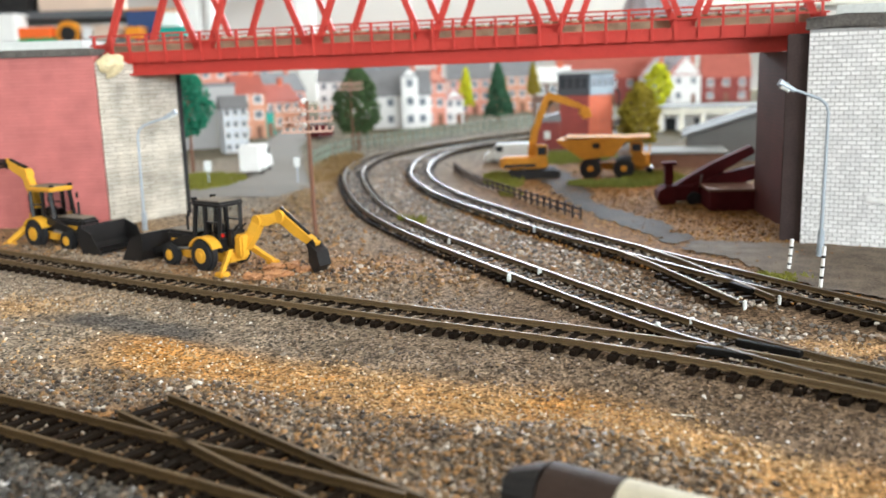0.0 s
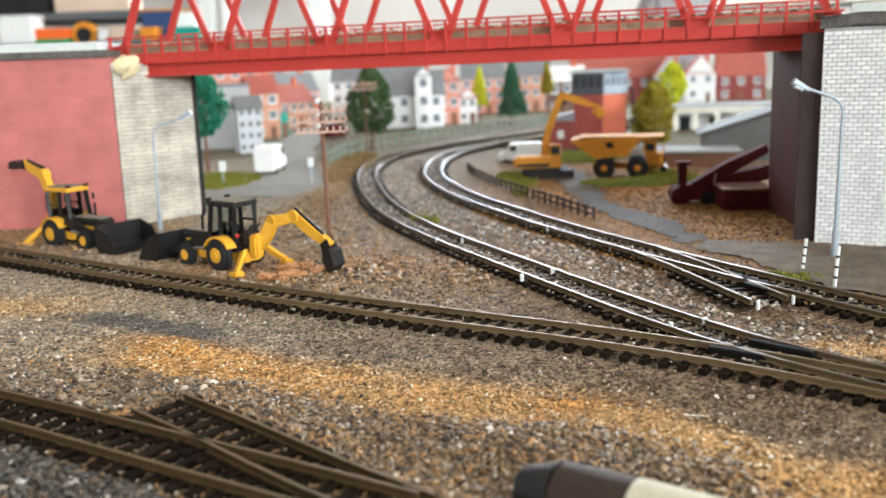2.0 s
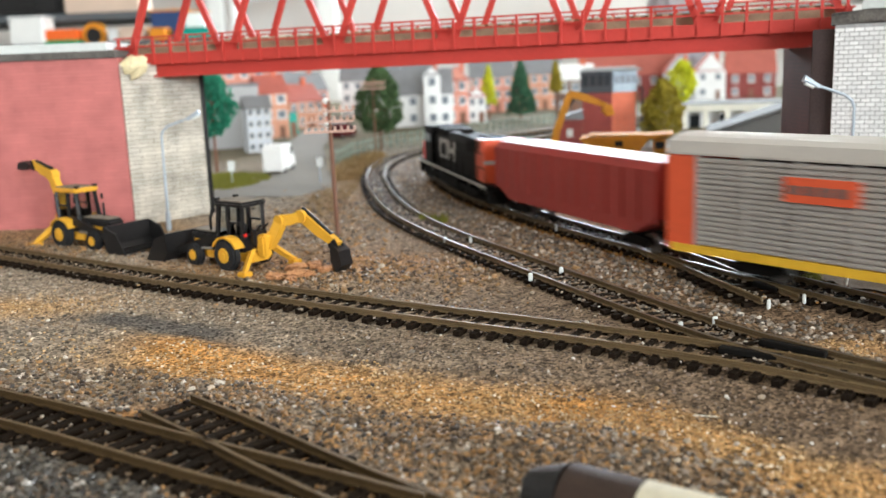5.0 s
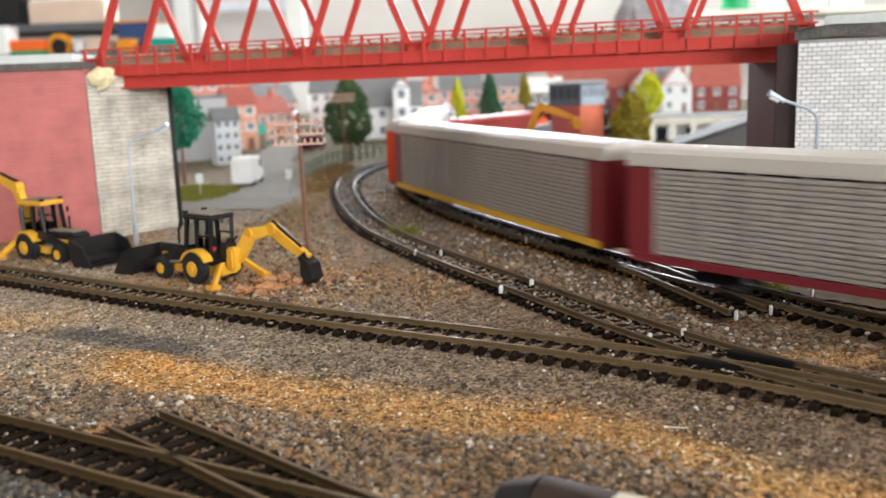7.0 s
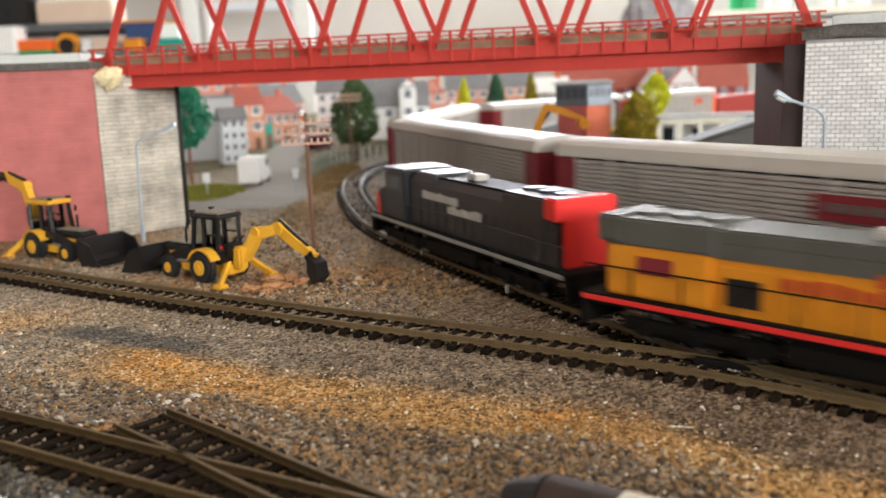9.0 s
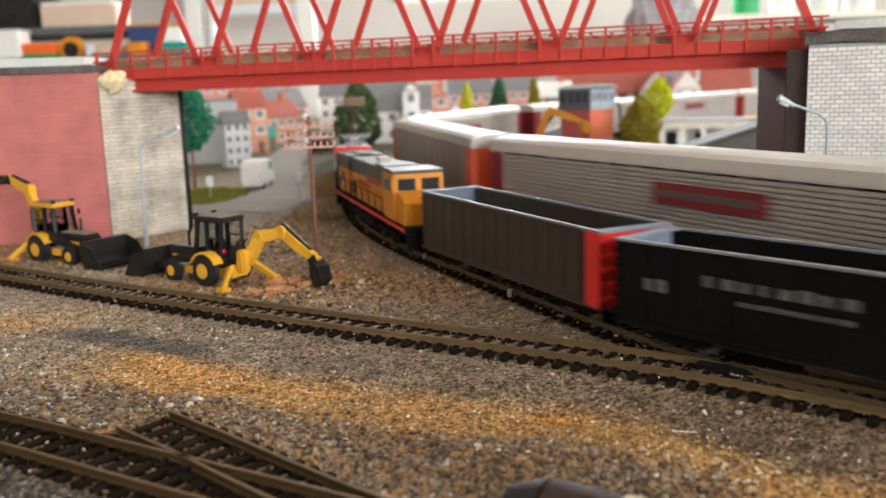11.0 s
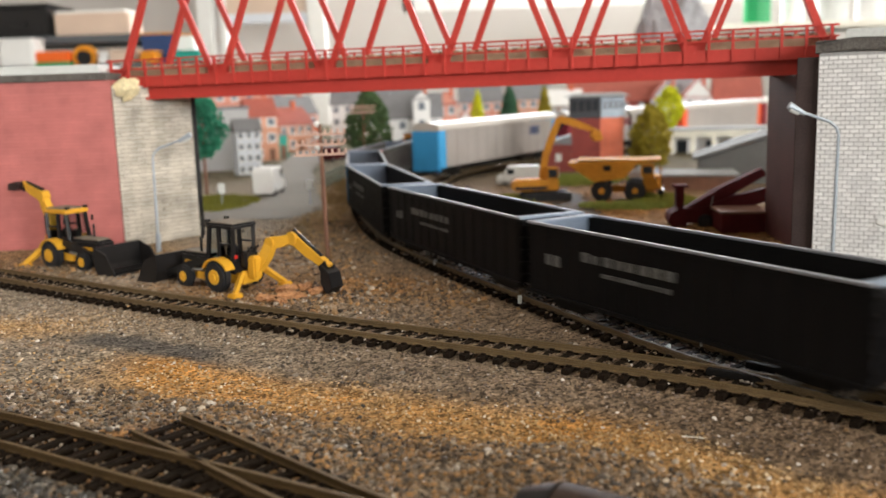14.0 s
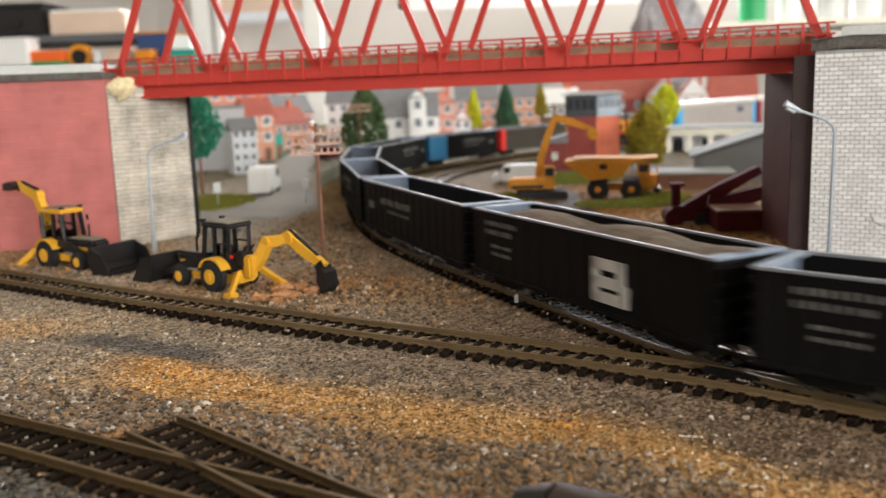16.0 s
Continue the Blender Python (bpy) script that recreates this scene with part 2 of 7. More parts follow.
def prism(bm, pts, y0, y1, m=None):
    """An outline in x, z, extruded along y."""
    a = [bm.verts.new((x, y0, z)) for x, z in pts]
    b = [bm.verts.new((x, y1, z)) for x, z in pts]
    bm.faces.new(a)
    bm.faces.new(b[::-1])
    for k in range(len(pts)):
        j = (k + 1) % len(pts)
        bm.faces.new((a[k], b[k], b[j], a[j]))
    if m is not None:
        bmesh.ops.transform(bm, matrix=m, verts=a + b)
    bmesh.ops.recalc_face_normals(bm, faces=bm.faces)
    return a + b


def single(fn, *args, **kw):
    bm = bmesh.new()
    fn(bm, *args, **kw)
    return bm


# ---- lines of the tracks, in plan ----
LINE_A = [(-0.62, 0.775), (-0.42, 0.640), (-0.272, 0.540), (-0.182, 0.480), (-0.110, 0.435), (-0.050, 0.399), (0.003, 0.3685), (0.046, 0.3445), (0.064, 0.333), (0.0875, 0.3175), (0.108, 0.302), (0.1385, 0.275), (0.19, 0.228)]
LINE_B = [(3.75, -2.59), (0.75, -0.21), (0.55, -0.05), (0.34, 0.115), (0.25, 0.185), (0.165, 0.256), (0.132, 0.287), (0.112, 0.312), (0.0955, 0.338), (0.079, 0.370), (0.062, 0.406), (0.041, 0.450), (0.012, 0.512), (-0.008, 0.552), (-0.027, 0.600), (-0.050, 0.660), (-0.072, 0.760), (-0.092, 0.885), (-0.100, 0.984), (-0.092, 1.09), (-0.066, 1.18), (-0.02, 1.27), (0.05, 1.37), (0.12, 1.455), (0.25, 1.61), (0.45, 1.85), (0.63, 2.06), (0.80, 2.24), (1.06, 2.42), (1.4, 2.52), (1.9, 2.48), (2.6, 2.28), (4.3, 1.65)]
LINE_C = [(4.45, -2.49), (0.95, -0.2), (0.6, 0.03), (0.36, 0.19), (0.28, 0.25), (0.22, 0.305), (0.178, 0.358), (0.160, 0.395), (0.129, 0.452), (0.103, 0.502), (0.078, 0.555), (0.0497, 0.617), (0.037, 0.661), (0.012, 0.715), (-0.012, 0.806), (-0.025, 0.88), (-0.029, 0.95), (-0.025, 1.05), (-0.005, 1.15), (0.04, 1.24), (0.10, 1.32), (0.17, 1.40), (0.30, 1.55), (0.5, 1.79), (0.68, 2.0), (0.86, 2.18), (1.1, 2.33), (1.42, 2.42), (1.9, 2.39), (2.6, 2.19), (4.3, 1.55)]
LINE_C_SPUR = [(0.103, 0.502), (0.1145, 0.468), (0.125, 0.425), (0.1355, 0.382)]
LINE_D = [(-0.60, 0.52), (-0.40, 0.405), (-0.146, 0.276), (-0.1215, 0.2625), (-0.0995, 0.2485), (-0.079, 0.237), (-0.052, 0.222), (-0.02, 0.203), (-0.006, 0.1945)]
LINE_E = [(-0.1025, 0.2805), (-0.0765, 0.2575), (-0.054, 0.236), (-0.036, 0.2195), (-0.012, 0.199), (-0.003, 0.1915)]


def smooth_line(points, rounds=3, step=0.005):
    p = np.array(points)
    s = np.r_[0, np.cumsum(np.hypot(*np.diff(p, axis=0).T))]
    u = np.arange(0, s[-1], step)
    q = np.c_[np.interp(u, s, p[:, 0]), np.interp(u, s, p[:, 1])]
    k = np.exp(-np.linspace(-2, 2, 25) ** 2)
    k /= k.sum()
    for _ in range(rounds if len(q) > 40 else 0):
        pad = np.r_[2 * q[:1] - q[12:0:-1], q, 2 * q[-1:] - q[-2:-14:-1]]
        q = np.c_[np.convolve(pad[:, 0], k, "valid"), np.convolve(pad[:, 1], k, "valid")]
    s = np.r_[0, np.cumsum(np.hypot(*np.diff(q, axis=0).T))]
    return q, s


TRACK = {k: smooth_line(v, 1 if k in "ADE" else 3) for k, v in (("A", LINE_A), ("B", LINE_B), ("C", LINE_C), ("D", LINE_D), ("E", LINE_E))}
TRACK["S"] = smooth_line(LINE_C_SPUR, 0)


def along(key, s):
    q, u = TRACK[key]
    return Vector((float(np.interp(s, u, q[:, 0])), float(np.interp(s, u, q[:, 1])), 0))


# the running distance at which the long straight lead-ins end
ORIGIN = {"B": float(np.hypot(3.0, 2.38)), "C": float(np.hypot(3.5, 2.29))}
RAIL_TOP = 0.0045
GAUGE = 0.0165

# ---- ground ----


def near_line(x, y, key, a=0, b=None):
    q = TRACK[key][0]
    return float(np.min(np.hypot(q[:, 0] - x, q[:, 1] - y)))


KEY_PTS = np.vstack([TRACK[k][0][::2] for k in "ABCDE"])


def height(x, y):
    """Scenery height: a ballast bank under the tracks, dips between, heaps beside the diggers."""
    d = float(np.min(np.hypot(KEY_PTS[:, 0] - x, KEY_PTS[:, 1] - y)))
    back = min(1.0, max(0.0, (y - 0.40) / 0.10))
    h = -0.0005 - 0.004 * (1 - back) * min(1.0, max(0.0, (d - 0.016) / 0.03))
    n = noise.noise((x * 22, y * 22, 0.3))
    far = min(1.0, max(0.0, (d - 0.015) / 0.02))
    if y > 0.345 - 0.62 * x:
        h += 0.0019 * min(1.0, max(0.0, (0.0105 - d) / 0.0035))
    h += far * ((0.003 - 0.0022 * back) * n + (0.0012 - 0.0006 * back) * noise.noise((x * 90, y * 90, 4)))
    h += 0.006 * math.exp(-(((x + 0.055) / 0.035) ** 2 + ((y - 0.46) / 0.02) ** 2)) * far
    h += 0.0045 * math.exp(-(((x - 0.02) / 0.05) ** 2 + ((y - 0.25) / 0.022) ** 2)) * far
    h += 0.003 * math.exp(-(((x + 0.15) / 0.06) ** 2 + ((y - 0.37) / 0.03) ** 2)) * far
    return h


def ground_z(x, y):
    """Height of the scenery anywhere; it levels out towards the town and the open board."""
    if not (0.1 <= y <= 1.25 and -0.5 < x < 0.5):
        return -0.0015
    k = min(1.0, max(0.0, (y - 1.05) / 0.15))
    return height(x, y) * (1 - k) - 0.0015 * k


def tar(x, y):
    """The smooth dark patch beside the straight track."""
    return min(1.0, 1.4 * math.exp(-(((x + 0.143) / 0.038) ** 4 + ((y - 0.394 + (x + 0.143) * 0.5 + 0.004 * noise.noise((x * 60, y * 60, 1))) / 0.0105) ** 4)))


def strip_off(x, y):
    """Signed distance from the sand strip's middle line."""
    return 0.85 * (y - float(np.interp(x, (-0.14, -0.10, -0.045, 0.0, 0.04, 0.065, 0.09, 0.16), (0.362, 0.338, 0.314, 0.290, 0.277, 0.262, 0.228, 0.176))))


def soil(x, y):
    """Albedo of the scatter at a place."""
    grey, tan, orange, dark = Vector((0.165, 0.118, 0.078)), Vector((0.37, 0.225, 0.10)), Vector((0.49, 0.225, 0.052)), Vector((0.125, 0.112, 0.098))
    # paler grit towards the wall, browner earth towards the junction
    c = Vector((0.27, 0.22, 0.165)).lerp(Vector((0.17, 0.120, 0.080)), min(1, max(0, (x + 0.16) / 0.26)))
    n = noise.noise((x * 14, y * 14, 7)) * 0.5 + noise.noise((x * 45, y * 45, 2)) * 0.35
    # the sand strip between the middle track and the front siding
    band = math.exp(-((strip_off(x, y) - 0.010 * n) / 0.019) ** 4) * (1 if x > -0.12 else math.exp(-((x + 0.12) / 0.03) ** 2)) * (1 if x < 0.16 else max(0.0, 1 - (x - 0.16) / 0.06))
    c = c.lerp(tan.lerp(orange, min(1, max(0, 0.3 + n))), min(1, band * 1.2))
    band2 = math.exp(-(((x + 0.235) / 0.05) ** 2 + ((y - 0.435) / 0.018) ** 2))
    c = c.lerp(tan, min(1, band2))
    c = c.lerp(orange, 0.8 * math.exp(-(((x + 0.115) / 0.03) ** 2 + ((y - 0.275) / 0.012) ** 2)))
    # earth round the diggers
    dig = math.exp(-(((x + 0.09) / 0.09) ** 2 + ((y - 0.505) / 0.05) ** 2))
    c = c.lerp(orange.lerp(grey, max(0, min(1, 0.5 - 1.1 * n))), min(1, dig))
    # sand at the wall foot and round the crane yard
    c = c.lerp(tan * 0.8, 0.8 * math.exp(-(((x + 0.27) / 0.16) ** 2 + ((y - 0.64) / 0.05) ** 2)))
    c = c.lerp(Vector((0.42, 0.26, 0.13)), 0.95 * math.exp(-(((x - 0.150) / 0.022) ** 2 + ((y - 0.333) / 0.014) ** 2) ** 2))
    yard = math.exp(-(((x - 0.145) / 0.095) ** 2 + ((y - 0.75) / 0.23) ** 2)) if near_line(x, y, "C") > 0.016 else 0
    c = c.lerp(Vector((0.25, 0.122, 0.036)), min(1, yard * 1.6))
    # dark tarred patch
    c = c.lerp(Vector((0.24, 0.15, 0.07)), 0.85 * math.exp(-(((x + 0.115) / 0.035) ** 2 + ((y - 0.85) / 0.28) ** 4)))
    c = c.lerp(dark, tar(x, y))
    if y > 1.05:
        c = c.lerp(Vector((0.135, 0.115, 0.075)), min(1, (y - 1.05) * 4))
    return c


def build_ground():
    xs = sorted(set([-1.6, -1.2, -0.9] + [round(-0.7 + 0.02 * k, 4) for k in range(16)] + [round(-0.38 + 0.004 * k, 4) for k in range(166)] + [round(0.3 + 0.03 * k, 4) for k in range(20)] + [1.1, 1.6, 2.4, 3.4, 4.9]))
    ys = sorted(set([-3.0, -2, -1, -0.4, -0.1, 0.05] + [round(0.1 + 0.004 * k, 4) for k in range(176)] + [round(0.82 + 0.02 * k, 4) for k in range(40)] + [1.7, 2.0, 2.4, 2.8, 3.3]))
    verts = [(x, y, ground_z(x, y)) for y in ys for x in xs]
    w = len(xs)
    faces = [(j * w + i, j * w + i + 1, (j + 1) * w + i + 1, (j + 1) * w + i) for j in range(len(ys) - 1) for i in range(w - 1)]
    me = bpy.data.meshes.new("ground")
    me.from_pydata(verts, [], faces)
    col = me.color_attributes.new("soil", "FLOAT_COLOR", "POINT")
    for k, v in enumerate(verts):
        c = soil(v[0], v[1])
        col.data[k].color = (c[0], c[1], c[2], 1)
    for p in me.polygons:
        p.use_smooth = True
    me.materials.append(M["ground"])
    ob = new("ground", me)
    tagged(ob, "model railway scenery of grey ballast, tan sand and orange earth", "ground", kind="structure")
    base = mesh_ob("baseboard", single(box, -1.6, 4.9, -3.0, 3.3, -0.09, -0.02), M["board"])
    tagged(base, "plain wooden baseboard under the model scenery", "baseboard", kind="structure")


build_ground()

# ---- tracks ----
RAIL_SECTION = [(-0.00125, 0.0), (0.00125, 0.0), (0.00125, 0.0004), (0.0004, 0.0007), (0.0004, 0.0017), (0.0007, 0.0019), (0.0007, 0.0026), (-0.0007, 0.0026), (-0.0007, 0.0019), (-0.0004, 0.0017), (-0.0004, 0.0007), (-0.00125, 0.0004)]


def rail(name, key, side, s0, s1, parent, material, label="", step=0.01, head="rail_top"):
    n = max(2, int((s1 - s0) / step) + 1)
    verts, faces = [], []
    k = len(RAIL_SECTION)
    for i in range(n):
        s = s0 + (s1 - s0) * i / (n - 1)
        p, d = along(key, s), (along(key, s + 0.004) - along(key, s - 0.004)).normalized()
        nx, ny = -d.y, d.x
        for u, z in RAIL_SECTION:
            o = side * (GAUGE / 2 + 0.0007) + u
            verts.append((p.x + nx * o, p.y + ny * o, RAIL_TOP - 0.0026 + z))
        if i:
            for j in range(k):
                a, b = (i - 1) * k + j, (i - 1) * k + (j + 1) % k
                faces.append((a, b, b + k, a + k))
    faces += [tuple(range(k))[::-1], tuple(range((n - 1) * k, n * k))]
    me = bpy.data.meshes.new(name)
    me.from_pydata(verts, [], faces)
    me.materials.append(material)
    me.materials.append(M[head])
    for i in range(n - 1):
        me.polygons[i * k + 6].material_index = 1
    ob = new(name, me)
    ob.parent = parent
    if label:
        ob["label"] = label
    return ob


def sleeper_mesh(length=0.030, width=0.0029, h=0.0021):
    bm = bmesh.new()
    box(bm, -length / 2, length / 2, -width / 2, width / 2, 0, h)
    for sx in (-1, 1):
        for o in (-0.0021, 0.0021):
            x = sx * (GAUGE / 2 + 0.0007) + o
            box(bm, x - 0.0006, x + 0.0006, -0.0011, 0.0011, h, h + 0.0007)
    me = bpy.data.meshes.new("sleeper")
    bm.to_mesh(me)
    bm.free()
    me.materials.append(M["sleeper"])
    return me


SLEEPER = sleeper_mesh()


def lay_track(key, s0, s1, label, pitch=0.0076, sleepers=None, rails=(-1, 1), rail_mat="rail", head="rail_top"):
    t = thing("railway_track", pose(0, 0, 0), label, "track", "tracks of the layout")
    for side in rails:
        rail("rail", key, side, s0, s1, t, M[rail_mat], head=head)
    a, b = sleepers or (s0, s1)
    n = int((b - a) / pitch)
    for i in range(min(n, 300)):
        s = a + (i + 0.5) * pitch
        p, d = along(key, s), (along(key, s + 0.004) - along(key, s - 0.004)).normalized()
        ob = new("sleeper", SLEEPER)
        ob.parent = t
        ob.matrix_basis = Matrix.Translation((p.x, p.y, -0.0002)) @ Matrix.Rotation(math.atan2(d.y, d.x) + math.pi / 2 + random.uniform(-0.03, 0.03), 4, "Z")
    return t


OB, OC = ORIGIN["B"], ORIGIN["C"]
lay_track("A", 0.16, TRACK["A"][1][-1] - 0.005, "straight weathered track with exposed brown sleepers crossing the layout", head="rail_brass")
lay_track("B", OB + 0.62, OB + 2.75, "curved weathered track sweeping round into the town")
lay_track("C", OC + 0.62, OC + 2.85, "inner curved track with shiny rails beside a low fence")
lay_track("S", 0.0, TRACK["S"][1][-1], "short diverging rails of a turnout ending at white posts", sleepers=(0.05, 0.12), head="rail_brass")
lay_track("D", 0.05, TRACK["D"][1][-1] - 0.01, "rusty brown siding track in coarse ballast", head="rail_rust", rail_mat="rail_rusty")
lay_track("E", 0.004, TRACK["E"][1][-1] - 0.01, "diverging rusty turnout track that ends in the ballast", sleepers=(0.0, 0.09), head="rail_rust", rail_mat="rail_rusty")
for key, n in (("B", 0.62), ("C", 0.62)):
    t = thing("railway_track", pose(0, 0, 0), "plain lead-in track crossing the open baseboard", "track", "tracks of the layout")
    for side in (-1, 1):
        rail("rail", key, side, 0.01, (OB if key == "B" else OC) + n, t, M["rail"], step=0.1)
        rail("rail", key, side, (OB + 2.75) if key == "B" else (OC + 2.85), TRACK[key][1][-1] - 0.01, t, M["rail"], step=0.05)

# ---- abutments ----


def abutment_left():
    t = thing("bridge_abutment", pose(-0.251, 0.666, -0.004), "bridge abutment clad in red brick card and cream stone card", "bridge abutment", "bridge abutments")
    part("front_wall", single(box, -0.52, 0.0, 0.0, 0.012, 0, 0.127), M["red_wall"], t, "flat red printed brick wall")
    ang = math.degrees(math.atan2(0.049, 0.041))
    c = part("side_wall", single(box, 0.0, 0.066, 0.0, 0.010, 0, 0.1225), M["cream_wall"], t, "cream printed stone wall with broken top corner")
    c.matrix_basis = pose(0.0012, 0.0006, 0, 0, 0, ang)
    e = part("edge_strip", single(box, 0.066, 0.0695, -0.001, 0.012, 0, 0.1135), M["black"], t, "black edge strip")
    e.matrix_basis = pose(0.0012, 0.0006, 0, 0, 0, ang)
    bm = bmesh.new()
    prism(bm, [(-0.52, 0), (-0.002, 0), (-0.002, 0.118), (-0.52, 0.118)], 0.013, 0.09)
    part("fill", bm, M["concrete"], t)
    bm = bmesh.new()
    box(bm, -0.52, -0.001, -0.002, 0.09, 0.1275, 0.1325)
    for v in bm.verts:
        v.co.z += 0.0008 * noise.noise(v.co * 60)
    part("coping", bm, M["gravel_grey"], t, "rough grey gravel coping")
    part("top_board", single(box, -0.52, -0.012, 0.012, 0.088, 0.1326, 0.139), M["pale_plank"], t, "pale grey-blue board")
    bm = bmesh.new()
    bmesh.ops.create_icosphere(bm, subdivisions=2, radius=0.009, matrix=Matrix.Translation((0.010, 0.006, 0.121)) @ Matrix.Diagonal((1.2, 0.7, 0.8, 1)))
    for v in bm.verts:
        v.co += Vector((1, 0.6, 1)) * (0.0045 * noise.noise(v.co * 170) + 0.002 * noise.noise(v.co * 420))
    part("torn_corner", bm, mat("torn_cream_card", (0.72, 0.62, 0.38), 0.9, 0, 0.3, 0.004, 0.001, 0.4), t, "torn cream card corner")


abutment_left()


def abutment_right():
    t = thing("bridge_abutment", pose(0.208, 0.528, -0.003, 0, 0, -30), "bridge abutment clad in pale grey brick card with maroon inner wall", "bridge abutment", "bridge abutments")
    part("mortar_face", single(box, 0.0, 0.30, 0.0007, 0.012, 0, 0.1255), M["mortar"], t)
    part("pilaster", single(box, -0.0125, -0.0003, 0.004, 0.016, 0, 0.1235, 0.0006), M["dark_card"], t, "dark card pilaster")
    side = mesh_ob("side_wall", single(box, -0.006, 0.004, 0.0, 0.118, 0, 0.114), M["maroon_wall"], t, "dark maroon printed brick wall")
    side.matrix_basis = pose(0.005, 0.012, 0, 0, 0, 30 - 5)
    part("fill", single(box, 0.03, 0.30, 0.013, 0.16, 0, 0.112), M["concrete"], t)
    bm = bmesh.new()
    box(bm, -0.002, 0.30, -0.001, 0.12, 0.1255, 0.1325)
    bmesh.ops.subdivide_edges(bm, edges=list(bm.edges), cuts=14, use_grid_fill=True)
    for v in bm.verts:
        v.co += Vector((0, 1, 1)) * 0.0016 * noise.noise(v.co * 240)
    part("coping", bm, M["gravel_grey"], t, "rough grey gravel edge")
    part("top_board", single(box, 0.012, 0.30, 0.010, 0.10, 0.133, 0.1385, 0.0006), M["pale_plank"], t, "pale cream board")
    bm = bmesh.new()
    prism(bm, [(-0.034, 0.098), (-0.006, 0.117), (-0.002, 0.117), (-0.002, 0.111), (-0.03, 0.092)], 0.0, 0.004, pose(0.012, 0.118, 0, 0, 0, 25))
    part("gable_plate", bm, M["concrete"], t, "sloping grey gable plate")
    # pale bricks in running bond, one mesh shared by all
    bw, bh = 0.0050, 0.00242
    bm = bmesh.new()
    box(bm, 0, bw - 0.0005, 0, 0.0012, 0, bh - 0.00045)
    me = bpy.data.meshes.new("brick")
    bm.to_mesh(me)
    bm.free()
    me.materials.append(M["grey_brick"])
    count, rest = 0, bmesh.new()
    for row in range(51):
        if row % 2:
            box(rest, 0.0002, bw / 2 - 0.0003, 0, 0.0012, row * bh + 0.0004, (row + 1) * bh)
        for col in range(20):
            x = 0.0004 + col * bw + (bw / 2 if row % 2 else 0)
            y = random.uniform(-0.0001, 0.0001)
            if col < 6 and count < 300:
                ob = new("brick", me)
                ob.parent = t
                ob.matrix_basis = Matrix.Translation((x, y, row * bh + 0.0004))
                count += 1
            else:
                box(rest, x, x + bw - 0.0005, y, y + 0.0012, row * bh + 0.0004, (row + 1) * bh)
    ob = part("brickwork", rest, mat("pale_grey_brick_courses", (0.84, 0.84, 0.83), 0.55, 0, 0.24, 0.02, 0.001, 0.5, island=0.5), t, "pale grey brick courses")
    ob["kind"] = "stuff"
    for k in range(9):
        bm = bmesh.new()
        bmesh.ops.create_icosphere(bm, subdivisions=2, radius=random.uniform(0.0012, 0.0028), matrix=Matrix.Translation((0.043 + random.uniform(-0.008, 0.008) + (0.004 if k > 6 else 0), -0.0004, 0.030 + (0.008 if k > 6 else random.uniform(-0.001, 0.001)))) @ Matrix.Diagonal((1.4, 0.25, 0.6, 1)))
        part("paper_tear", bm, M["white"], t, "torn white paper patch")


abutment_right()

# ---- bridge ----


